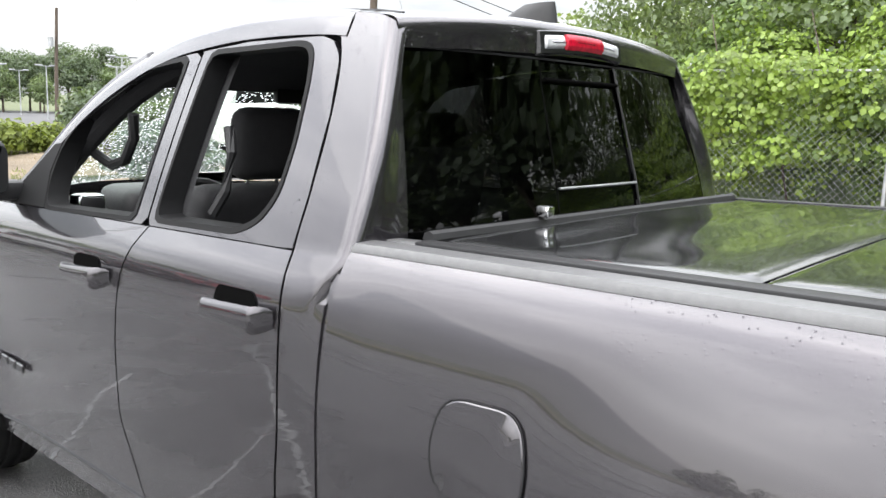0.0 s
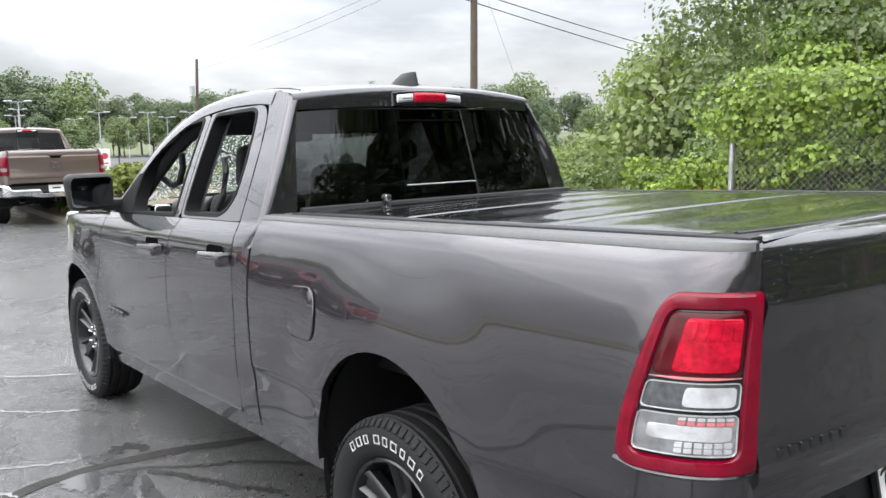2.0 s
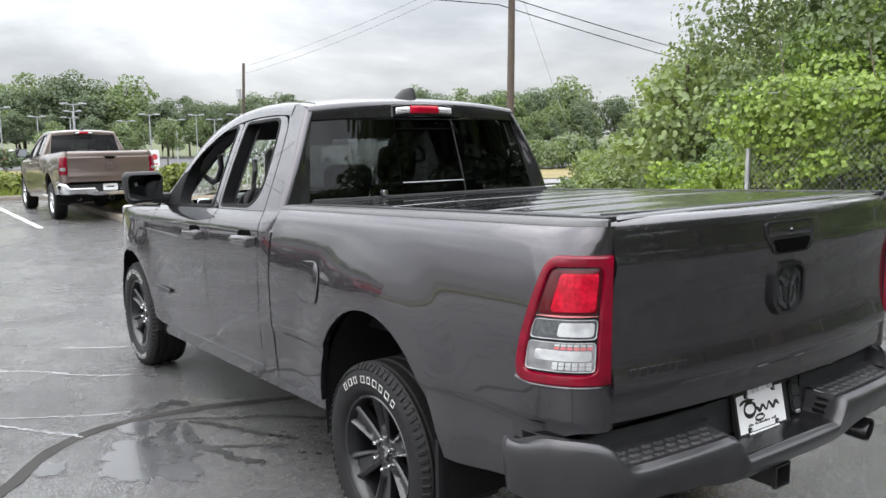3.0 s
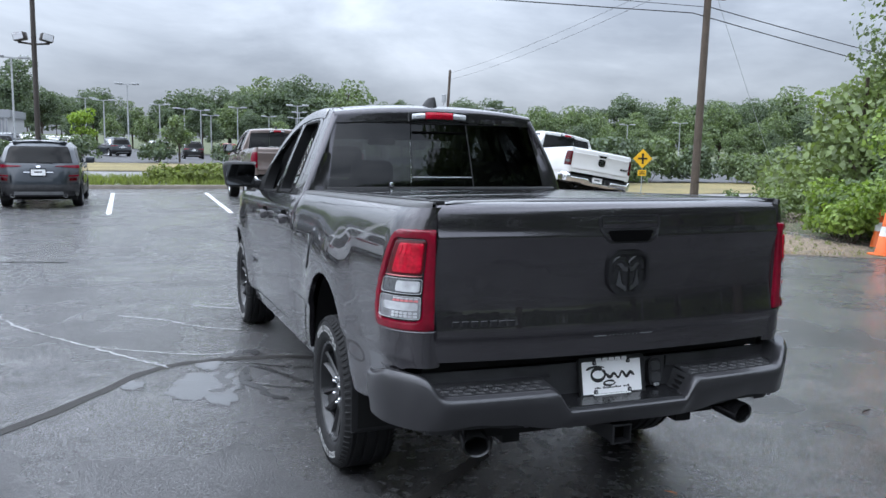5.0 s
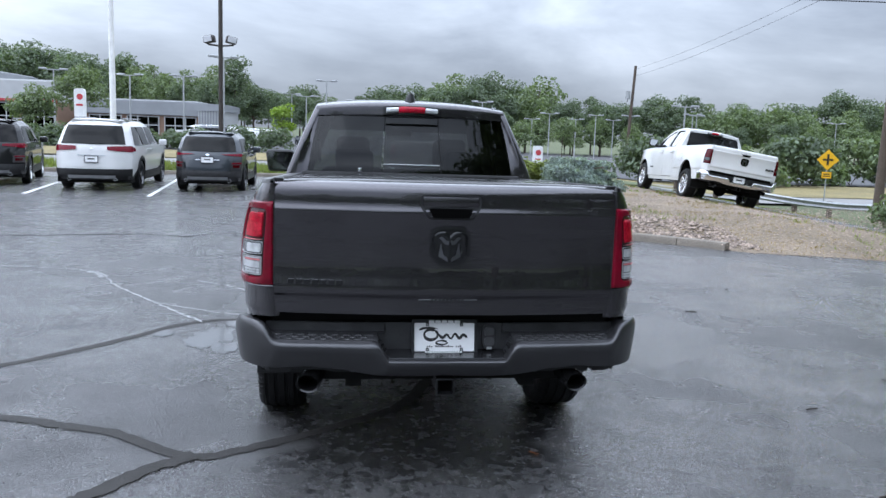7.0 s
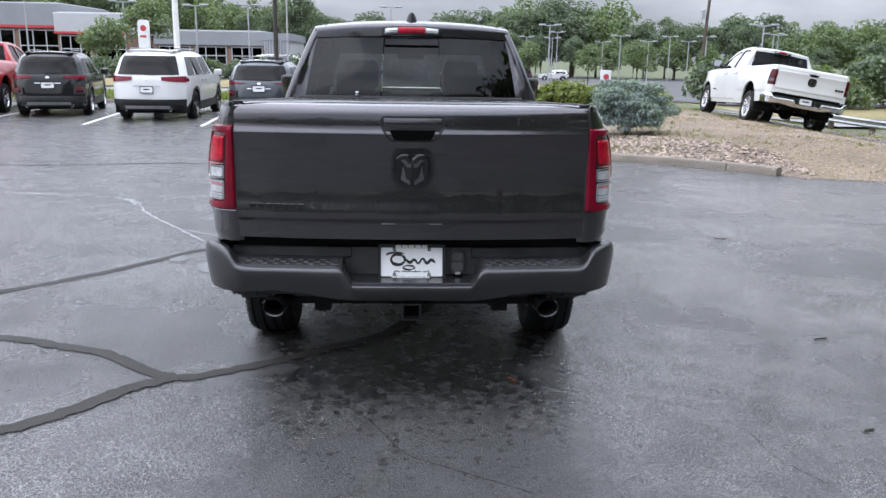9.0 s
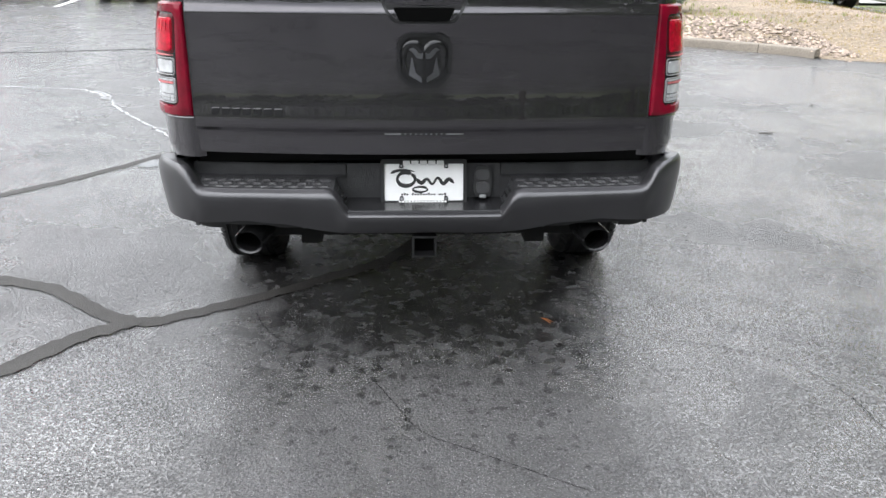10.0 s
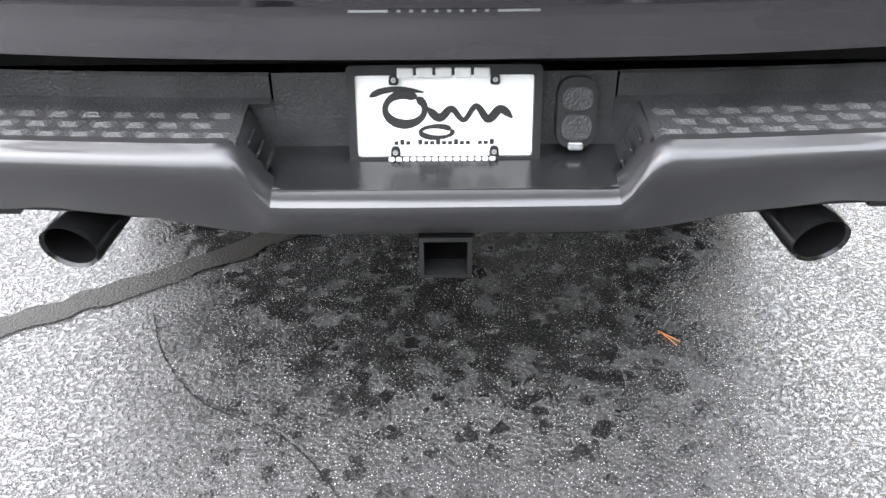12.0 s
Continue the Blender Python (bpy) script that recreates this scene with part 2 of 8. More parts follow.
def curve(*pts):
    """A smooth function through points (a, b), flat beyond the ends."""
    a, b = np.array([p[0] for p in pts], float), np.array([p[1] for p in pts], float)
    if a[0] > a[-1]:
        a, b = a[::-1], b[::-1]
    d = np.diff(b) / np.diff(a)
    m = np.concatenate(([d[0]], np.where(d[:-1] * d[1:] > 0, (d[:-1] + d[1:]) / 2, 0), [d[-1]]))

    def f(t):
        if t <= a[0]:
            return float(b[0])
        if t >= a[-1]:
            return float(b[-1])
        i = int(np.searchsorted(a, t)) - 1
        h = a[i + 1] - a[i]
        s = (t - a[i]) / h
        return float(b[i] * (1 + 2 * s) * (1 - s) ** 2 + m[i] * h * s * (1 - s) ** 2 + b[i + 1] * s * s * (3 - 2 * s) + m[i + 1] * h * s * s * (s - 1))
    return f


def smooth(a, b, t):
    s = min(1.0, max(0.0, (t - a) / (b - a)))
    return s * s * (3 - 2 * s)


def sheet(f, us, vs, bm=None):
    """A surface of quads through f(u, v)."""
    bm = bm or bmesh.new()
    g = [[bm.verts.new(f(u, v)) for v in vs] for u in us]
    for i in range(len(us) - 1):
        for j in range(len(vs) - 1):
            bm.faces.new((g[i][j], g[i + 1][j], g[i + 1][j + 1], g[i][j + 1]))
    return bm


def steps(n, a=0.0, b=1.0):
    return [a + (b - a) * i / n for i in range(n + 1)]


def hem(bm, move):
    """Folds the open edge of a surface over, by move(co)."""
    r = bmesh.ops.extrude_edge_only(bm, edges=[e for e in bm.edges if e.is_boundary])
    for v in r["geom"]:
        if isinstance(v, bmesh.types.BMVert):
            v.co = v.co + Vector(move(v.co))
    return bm


def block(x0, x1, y0, y1, z0, z1, bevel=0.0, seg=2, bm=None):
    own = bm is None
    bm = bm or bmesh.new()
    r = bmesh.ops.create_cube(bm, size=1)
    for v in r["verts"]:
        v.co = Vector(((x0 + x1) / 2 + v.co.x * (x1 - x0), (y0 + y1) / 2 + v.co.y * (y1 - y0), (z0 + z1) / 2 + v.co.z * (z1 - z0)))
    if bevel:
        es = list({e for v in r["verts"] for e in v.link_edges})
        bmesh.ops.bevel(bm, geom=es, offset=bevel, segments=seg, profile=0.5, affect="EDGES")
    return bm


def rod(a, b, r0, r1=None, seg=12, bm=None, caps=True):
    """A tapered round bar from a to b."""
    bm = bm or bmesh.new()
    a, b = Vector(a), Vector(b)
    q = (b - a).to_track_quat("Z", "Y")
    rings = []
    for p, r in ((a, r0), (b, r0 if r1 is None else r1)):
        rings.append([bm.verts.new(p + q @ Vector((r * math.cos(t), r * math.sin(t), 0))) for t in steps(seg, 0, 2 * math.pi)[:-1]])
    for i in range(seg):
        bm.faces.new((rings[0][i], rings[0][(i + 1) % seg], rings[1][(i + 1) % seg], rings[1][i]))
    if caps:
        bm.faces.new(rings[0][::-1])
        bm.faces.new(rings[1])
    return bm


def lathe(profile, seg=48, axis="x", bm=None, closed=False):
    """Turns (along, radius) points about an axis through the origin."""
    bm = bm or bmesh.new()
    rows = []
    for along, r in profile:
        ring = []
        for i in range(seg):
            t = 2 * math.pi * i / seg
            c, s = r * math.cos(t), r * math.sin(t)
            ring.append(bm.verts.new((along, c, s) if axis == "x" else ((c, along, s) if axis == "y" else (c, s, along))))
        rows.append(ring)
    pairs = list(zip(rows, rows[1:])) + ([(rows[-1], rows[0])] if closed else [])
    for a, b in pairs:
        for i in range(seg):
            bm.faces.new((a[i], a[(i + 1) % seg], b[(i + 1) % seg], b[i]))
    return bm


def pipe(points, radius, seg=8, bm=None):
    """A round tube through points."""
    bm = bm or bmesh.new()
    pts = [Vector(p) for p in points]
    prev = None
    for i, p in enumerate(pts):
        d = (pts[min(i + 1, len(pts) - 1)] - pts[max(i - 1, 0)]).normalized()
        q = d.to_track_quat("Z", "Y")
        r = radius(i / (len(pts) - 1)) if callable(radius) else radius
        ring = [bm.verts.new(p + q @ Vector((r * math.cos(t), r * math.sin(t), 0))) for t in steps(seg, 0, 2 * math.pi)[:-1]]
        if prev:
            for k in range(seg):
                bm.faces.new((prev[k], prev[(k + 1) % seg], ring[(k + 1) % seg], ring[k]))
        else:
            bm.faces.new(ring[::-1])
        prev = ring
    bm.faces.new(prev)
    return bm


def shift(bm, m, verts=None):
    bmesh.ops.transform(bm, matrix=m, verts=verts or bm.verts[:])
    return bm


def prism(poly, f0, f1, bm=None):
    """A solid between two copies of a flat outline, given by f0 and f1 of (a, b)."""
    bm = bm or bmesh.new()
    lo, hi = [bm.verts.new(f0(*p)) for p in poly], [bm.verts.new(f1(*p)) for p in poly]
    n = len(poly)
    bm.faces.new(lo[::-1])
    bm.faces.new(hi)
    for i in range(n):
        bm.faces.new((lo[i], lo[(i + 1) % n], hi[(i + 1) % n], hi[i]))
    return bm


def rounded(poly, r, n=4):
    """The outline with its corners rounded to about r."""
    out, k = [], len(poly)
    for i in range(k):
        a, p, c = (np.array(poly[j % k], float) for j in (i - 1, i, i + 1))
        la, lc = np.linalg.norm(a - p), np.linalg.norm(c - p)
        p0, p1 = p + (a - p) * min(0.45, r / la), p + (c - p) * min(0.45, r / lc)
        for q in steps(n):
            out.append(tuple(p0 * (1 - q) ** 2 + 2 * p * q * (1 - q) + p1 * q * q))
    return out


def radial(poly, c, n):
    """The outline's points at n even angles about c."""
    out = []
    for i in range(n):
        a = 2 * math.pi * i / n
        dx, dy = math.cos(a), math.sin(a)
        best = 0.0
        for p, q in zip(poly, poly[1:] + poly[:1]):
            ex, ey = q[0] - p[0], q[1] - p[1]
            den = dx * ey - dy * ex
            if abs(den) < 1e-9:
                continue
            px, py = p[0] - c[0], p[1] - c[1]
            s, w = (px * ey - py * ex) / den, (px * dy - py * dx) / den
            if s > best and -1e-6 <= w <= 1 + 1e-6:
                best = s
        out.append((c[0] + dx * best, c[1] + dy * best))
    return out


def curve_path(pts, n):
    """Catmull-Rom points through a flat or spatial line."""
    p = [np.array(q, float) for q in pts]
    p = [2 * p[0] - p[1]] + p + [2 * p[-1] - p[-2]]
    out = []
    for i in range(1, len(p) - 2):
        for k in range(n):
            t = k / n
            out.append(tuple(0.5 * (2 * p[i] + (p[i + 1] - p[i - 1]) * t + (2 * p[i - 1] - 5 * p[i] + 4 * p[i + 1] - p[i + 2]) * t * t + (3 * p[i] - p[i - 1] - 3 * p[i + 1] + p[i + 2]) * t ** 3)))
    out.append(tuple(p[-2]))
    return out

# ---- ground ----


def asphalt_material():
    """Rain-wet asphalt: stony grain, drying patches, damp stains, thin water films and shade painted under the truck's
    tail.
    """
    m = bpy.data.materials.new("wet_asphalt")
    m.use_nodes = True
    t = m.node_tree
    b = t.nodes["Principled BSDF"]
    co = t.nodes.new("ShaderNodeTexCoord")

    def tex(kind, scale, detail=4.0):
        n = t.nodes.new(kind)
        n.inputs["Scale"].default_value = scale
        if "Detail" in n.inputs:
            n.inputs["Detail"].default_value = detail
        t.links.new(co.outputs["Object"], n.inputs["Vector"])
        return n

    def remap(src, a, b_, c, d):
        r = t.nodes.new("ShaderNodeMapRange")
        for key, value in (("From Min", a), ("From Max", b_), ("To Min", c), ("To Max", d)):
            r.inputs[key].default_value = value
        t.links.new(src, r.inputs["Value"])
        return r.outputs["Result"]

    def math_(op, a, b_):
        n = t.nodes.new("ShaderNodeMath")
        n.operation = op
        for i, v in enumerate((a, b_)):
            if isinstance(v, (int, float)):
                n.inputs[i].default_value = v
            else:
                t.links.new(v, n.inputs[i])
        return n.outputs[0]
    def cells(scale):
        n = tex("ShaderNodeTexVoronoi", scale)
        n.voronoi_dimensions = "2D"
        pick = t.nodes.new("ShaderNodeSeparateColor")
        t.links.new(n.outputs["Color"], pick.inputs["Color"])
        return n.outputs["Distance"], pick.outputs["Red"], pick.outputs["Green"]
    stone, hue, hue2 = cells(112)
    coarse, tint, _ = cells(34)
    blot, size, keep = cells(17.0)
    grit = tex("ShaderNodeTexNoise", 210, 3).outputs["Fac"]
    pits = tex("ShaderNodeTexNoise", 85, 4).outputs["Fac"]
    broad = tex("ShaderNodeTexNoise", 0.55, 6).outputs["Fac"]
    mid = tex("ShaderNodeTexNoise", 3.2, 8).outputs["Fac"]
    patch = tex("ShaderNodeTexNoise", 1.3, 8).outputs["Fac"]
    mottle = tex("ShaderNodeTexNoise", 13, 5).outputs["Fac"]
    place = t.nodes.new("ShaderNodeSeparateXYZ")
    t.links.new(co.outputs["Object"], place.inputs["Vector"])
    px, py = place.outputs["X"], place.outputs["Y"]
    # the strip that the truck kept dry, ragged at its rim
    wob = remap(mid, 0.3, 0.7, -0.30, 0.30)
    dx = math_("ABSOLUTE", math_("ADD", px, 0.05), 0)
    inx = remap(math_("ADD", dx, wob), 1.05, 0.72, 0.0, 1.0)
    iny = math_("MULTIPLY", remap(math_("ADD", py, wob), -0.70, 0.20, 0.0, 1.0), remap(math_("ADD", py, wob), 5.6, 5.0, 0.0, 1.0))
    dry = math_("MULTIPLY", inx, iny)
    # water that dripped off the bumper: single drops, closing up to a wet patch; shade under the tail is painted in
    # with it
    dens = math_("MULTIPLY", remap(py, -0.95, 0.35, 0.0, 1.0), remap(py, 3.0, 1.2, 0.0, 1.0))
    radius = math_("MULTIPLY", math_("MULTIPLY", size, remap(keep, 0.35, 1.0, 0.0, 1.0)), remap(dens, 0.0, 0.8, 0.40, 0.66))
    edge = math_("SUBTRACT", math_("ADD", blot, remap(grit, 0.3, 0.7, -0.05, 0.05)), radius)
    spots = math_("MULTIPLY", remap(edge, 0.03, -0.03, 0.0, 1.0), remap(dens, 0.0, 0.15, 0.0, 1.0))
    soaked_shaded = remap(math_("ADD", math_("ADD", math_("MULTIPLY", dens, 0.62), math_("MULTIPLY", mid, 0.45)), math_("MULTIPLY", mottle, 1.0)), 1.06, 1.46, 0.0, 1.0)
    drip_shade = math_("MULTIPLY", math_("MAXIMUM", spots, soaked_shaded), inx)
    # stones stand out of dark binder
    top = remap(math_("ADD", stone, remap(grit, 0.3, 0.7, -0.12, 0.12)), 0.52, 0.26, 0.0, 1.0)
    rise = math_("MULTIPLY", top, remap(hue, 0.1, 0.9, 0.25, 1.0))
    hollow = remap(pits, 0.42, 0.54, 0.0, 1.0)
    speck = math_("MULTIPLY", math_("MULTIPLY", rise, remap(hue2, 0.0, 1.0, 0.45, 1.45)), math_("MULTIPLY", remap(hollow, 0, 1, 0.45, 1.0), remap(grit, 0.34, 0.66, 0.45, 1.55)))
    wet_tone = math_("ADD", 0.054, math_("MULTIPLY", speck, 0.64))
    dry_tone = math_("ADD", 0.036, math_("MULTIPLY", speck, 1.25))
    soak_shade_tone = math_("ADD", 0.010, math_("MULTIPLY", speck, 0.20))
    tone = t.nodes.new("ShaderNodeMix")
    t.links.new(dry, tone.inputs["Factor"])
    t.links.new(wet_tone, tone.inputs["A"])
    t.links.new(dry_tone, tone.inputs["B"])
    tone2 = t.nodes.new("ShaderNodeMix")
    t.links.new(drip_shade, tone2.inputs["Factor"])
    t.links.new(tone.outputs["Result"], tone2.inputs["A"])
    t.links.new(soak_shade_tone, tone2.inputs["B"])
    shade = math_("MULTIPLY", tone2.outputs["Result"], remap(patch, 0.35, 0.65, 0.75, 1.25))
    shade = math_("MULTIPLY", shade, remap(tint, 0.0, 1.0, 0.74, 1.26))
    # an old oily streak beside the truck
    across = math_("ABSOLUTE", math_("SUBTRACT", math_("MULTIPLY", math_("ADD", px, -2.13), 0.888), math_("MULTIPLY", math_("ADD", py, -0.61), 0.461)), 0)
    along = math_("ABSOLUTE", math_("ADD", math_("MULTIPLY", math_("ADD", px, -2.13), 0.461), math_("MULTIPLY", math_("ADD", py, -0.61), 0.888)), 0)
    streak = math_("MULTIPLY", remap(math_("ADD", across, math_("MULTIPLY", wob, 0.25)), 0.13, 0.03, 0.0, 1.0), remap(along, 1.1, 0.7, 0.0, 1.0))
    shade = math_("MULTIPLY", shade, remap(streak, 0, 1, 1.0, 0.5))
    sc = t.nodes.new("ShaderNodeVectorMath")
    sc.operation = "SCALE"
    sc.inputs[0].default_value = (1.0, 0.975, 0.995)
    t.links.new(shade, sc.inputs["Scale"])
    t.links.new(sc.outputs["Vector"], b.inputs["Base Color"])
    film = remap(math_("ADD", broad, math_("MULTIPLY", mid, 0.45)), 0.60, 0.86, 0.0, 1.0)
    damp = remap(film, 0, 1, 0.14, 0.34)
    rough = math_("MAXIMUM", damp, math_("MULTIPLY", math_("SUBTRACT", dry, math_("MULTIPLY", drip_shade, 0.75)), 0.45))
    t.links.new(rough, b.inputs["Roughness"])
    t.links.new(math_("MULTIPLY", remap(hollow, 0, 1, 0.4, 1.0), remap(film, 0, 1, 1.3, 0.7)), b.inputs["Specular IOR Level"])
    lump = math_("MULTIPLY", remap(coarse, 0.1, 0.55, 1.0, 0.0), remap(tint, 0.0, 1.0, 0.2, 1.6))
    # pits where the binder has worn away
    worn = math_("MULTIPLY", remap(tex("ShaderNodeTexNoise", 46, 2).outputs["Fac"], 0.585, 0.66, 0.0, 1.0), remap(mid, 0.38, 0.6, 0.35, 1.0))
    # the film of water over the stones
    wetness = math_("MULTIPLY", math_("SUBTRACT", 1.0, dry), remap(film, 0, 1, 1.0, 0.5))
    t.links.new(math_("MULTIPLY", math_("MULTIPLY", wetness, remap(tint, 0.0, 1.0, 0.80, 1.0)), remap(worn, 0, 1, 1.0, 0.15)), b.inputs["Coat Weight"])
    b.inputs["Coat IOR"].default_value = 1.53
    b.inputs["Coat Roughness"].default_value = 0.15
    ripple = t.nodes.new("ShaderNodeBump")
    ripple.inputs["Distance"].default_value, ripple.inputs["Strength"].default_value = 0.0055, 0.9
    t.links.new(math_("ADD", math_("ADD", rise, hollow), math_("SUBTRACT", math_("MULTIPLY", lump, 0.45), math_("MULTIPLY", worn, 1.2))), ripple.inputs["Height"])
    t.links.new(ripple.outputs["Normal"], b.inputs["Coat Normal"])
    k = t.nodes.new("ShaderNodeBump")
    k.inputs["Distance"].default_value = 0.006
    t.links.new(math_("MULTIPLY", remap(film, 0, 1, 0.75, 1.0), remap(drip_shade, 0, 1, 1.0, 0.35)), k.inputs["Strength"])
    hgt = math_("ADD", math_("ADD", math_("ADD", rise, math_("MULTIPLY", lump, 1.1)), math_("MULTIPLY", hollow, 1.0)), math_("MULTIPLY", grit, 0.5))
    t.links.new(hgt, k.inputs["Height"])
    t.links.new(k.outputs["Normal"], b.inputs["Normal"])
    return m


ASPHALT = asphalt_material()
SEALANT = surface("crack_sealant", (0.034, 0.032, 0.030), 0.60, grain=(160, 0.35), stain=(6, 0.3), bump=(150, 0.5), spec=0.22)
SALT = surface("pale_crack_filler", (0.11, 0.11, 0.109), 0.14, coat=1.0, grain=(40, 0.3), stain=(8, 0.3))
LINE_PAINT = surface("worn_white_line", (0.72, 0.72, 0.70), 0.45, grain=(60, 0.15), stain=(4, 0.2))
GRASS = surface("rough_grass", (0.080, 0.095, 0.038), 0.85, grain=(6, 0.35), stain=(0.25, 0.3), bump=(25, 0.8))
DRY_GRASS = surface("dry_verge", (0.20, 0.165, 0.07), 0.9, grain=(5, 0.3), stain=(0.3, 0.25), bump=(20, 0.8))
GRAVEL = surface("dusty_gravel", (0.185, 0.145, 0.100), 0.9, grain=(18, 0.5), stain=(0.8, 0.3), bump=(35, 1.0))
ROAD = surface("pale_wet_road", (0.22, 0.215, 0.21), 0.65, grain=(3, 0.1), stain=(0.3, 0.15), spec=0.3)
FAR_LOT = surface("dark_wet_lot", (0.085, 0.085, 0.088), 0.7, grain=(3, 0.15), stain=(0.2, 0.25), spec=0.25)
CONCRETE = surface("kerb_concrete", (0.19, 0.165, 0.135), 0.8, grain=(40, 0.2), stain=(3, 0.25), bump=(90, 0.5))
WATER = surface("shallow_puddle", (0.050, 0.051, 0.053), 0.19, coat=0.18, stain=(5, 0.3), rough_vary=0.05, bump=(7, 0.02))

mound_rise = curve((2.0, 0.06), (3.5, 0.16), (5.0, 0.26), (7.0, 0.33), (8.8, 0.24), (10.4, 0.01), (12.5, -0.30), (15.0, -0.62), (20.0, -1.15))
mound_edge = curve((1.8, 14.0), (2.3, 12.2), (3.4, 10.42), (4.5, 9.62), (5.4, 8.9), (5.8, 8.42), (7.3, 7.86), (9.0, 6.9), (11.0, 5.8), (14.0, 4.2))


def land(x, y):
    """Height of the open ground round the car park."""
    z = -1.2 * smooth(9, 21, x) * smooth(9, 23, y)
    far = smooth(40, 120, y)
    return z * (1 - far) + far * (-1.5 * smooth(-18, 15, x) + 0.4 * (1 - smooth(-18, 15, x)))


def mound(x, y):
    front = smooth(0.0, 3.5 if x > 5.8 else 1.6, y - mound_edge(x))
    back = 1 - smooth(22.0, 26.0, y)
    start = 0.10 if x < 5.8 else 0.004
    h = mound_rise(x)
    inside = smooth(1.9, 2.4, x)
    z = start + (h - start) * front if h > 0 else 0.004 * (1 - front) + h * front
    return z * inside * back + land(x, y) * (1 - back) + 0.025 * noise.noise((x * 1.3, y * 1.3, 0)) * min(1.0, max(0.0, y - mound_edge(x)) / 0.6)


xs = steps(10, -900, -60) + steps(60, -55, 35) + steps(12, 42, 900)
ys = steps(10, -900, -60) + steps(60, -50, 130) + steps(10, 145, 1200)
tagged(part("ground", sheet(lambda x, y: (x, y, land(x, y) - 0.09), xs, ys), GRASS, angle=80), "rough green grass land reaching the horizon", "ground", kind="structure")
lot = part("car_park", sheet(lambda x, y: (x, y, 0.0), steps(20, -75, 11.0), steps(20, -36, 25.2)), ASPHALT)
tagged(lot, "rain-wet dark asphalt car park with damp stains", "pavement", kind="structure")
verge = part("verge", sheet(lambda x, y: (x, y, 0.10 + 0.04 * noise.noise((x, y, 3)) - (0.10 if y > 30.5 else 0) + (land(x, y) if x > 3 else 0)), steps(60, -48, 13), steps(10, 25.35, 31.0)), GRASS)
tagged(verge, "yellow-green grass verge between car park and road", "verge", kind="structure")
tagged(part("road", sheet(lambda x, y: (x, y + 0.12 * min(30, max(0, x)), land(x, y + 0.12 * min(30, max(0, x))) + 0.02), steps(60, -120, 120), (31.0, 34.5, 38.0)), ROAD), "pale wet two-lane road", "road", kind="structure")
tagged(part("verge", sheet(lambda x, y: (x, y, land(x, y) + 0.06 + 0.04 * noise.noise((x * 0.6, y * 0.6, 5))), steps(80, -120, 60), steps(8, 38.2, 50)), DRY_GRASS), "dry brown grass strip beyond the road", "verge", kind="structure")
tagged(part("far_car_park", sheet(lambda x, y: (x, y, land(x, y) + 0.02), steps(30, -70, 60), steps(20, 52, 140)), FAR_LOT), "grey damp car park of the neighbouring dealership", "pavement", kind="structure")
tagged(part("far_road", sheet(lambda x, y: (x, y, land(x, y) + 0.03), steps(30, 12, 110), (43.5, 49.0)), ROAD), "second carriageway beyond a grass median", "road", kind="structure")
gravel_bank = part("gravel_bank", sheet(lambda x, k: (x, mound_edge(x) + 0.02 + k * (26.5 - mound_edge(x)), mound(x, mound_edge(x) + 0.02 + k * (26.5 - mound_edge(x)))), steps(60, 1.9, 17.5), [0, 0.004, 0.01, 0.03] + steps(60, 0.05, 1.0)), GRAVEL)
tagged(gravel_bank, "low bank of pale gravel and dry grass", "bank", kind="structure")

# kerb stones along the planted island and the verge


def kerb_run(points, length=2.4):
    run = thing("kerb", "weathered concrete kerb with open joints", "kerb", kind="structure")
    dens = curve_path(points, 30)
    acc, piece = 0.0, [dens[0]]
    for p, q in zip(dens, dens[1:]):
        acc += math.hypot(q[0] - p[0], q[1] - p[1])
        piece.append(q)
        if acc >= length or q is dens[-1]:
            bm = bmesh.new()
            rows = []
            for i, c in enumerate(piece):
                j, k = piece[max(0, i - 1)], piece[min(len(piece) - 1, i + 1)]
                d = math.hypot(k[0] - j[0], k[1] - j[1]) or 1
                nx, ny = -(k[1] - j[1]) / d, (k[0] - j[0]) / d
                tx, ty = (k[0] - j[0]) / d, (k[1] - j[1]) / d
                e = 0.006 if i == 0 else (-0.006 if i == len(piece) - 1 else 0)
                rows.append([bm.verts.new((c[0] + nx * o + tx * e, c[1] + ny * o + ty * e, z)) for o, z in ((-0.03, -0.05), (-0.022, 0.085), (-0.005, 0.115), (0.02, 0.124), (0.13, 0.124), (0.145, 0.11), (0.15, -0.05))])
            for a, b in zip(rows, rows[1:]):
                for i in range(6):
                    bm.faces.new((a[i], a[i + 1], b[i + 1], b[i]))
            bm.faces.new(rows[0])
            bm.faces.new(rows[-1][::-1])
            part("kerb_stone", bm, CONCRETE, run)
            acc, piece = 0.0, [q]
    return run


kerb_run([(1.95, 25.0), (1.9, 20.0), (1.85, 15.0), (2.3, 12.2), (3.4, 10.42), (4.5, 9.62), (5.4, 8.9), (5.72, 8.5)])
kerb_run([(-47, 25.2), (-30, 25.2), (-15, 25.2), (-5, 25.2), (1.9, 25.2)], 3.0)

# ---- marks on the asphalt ----


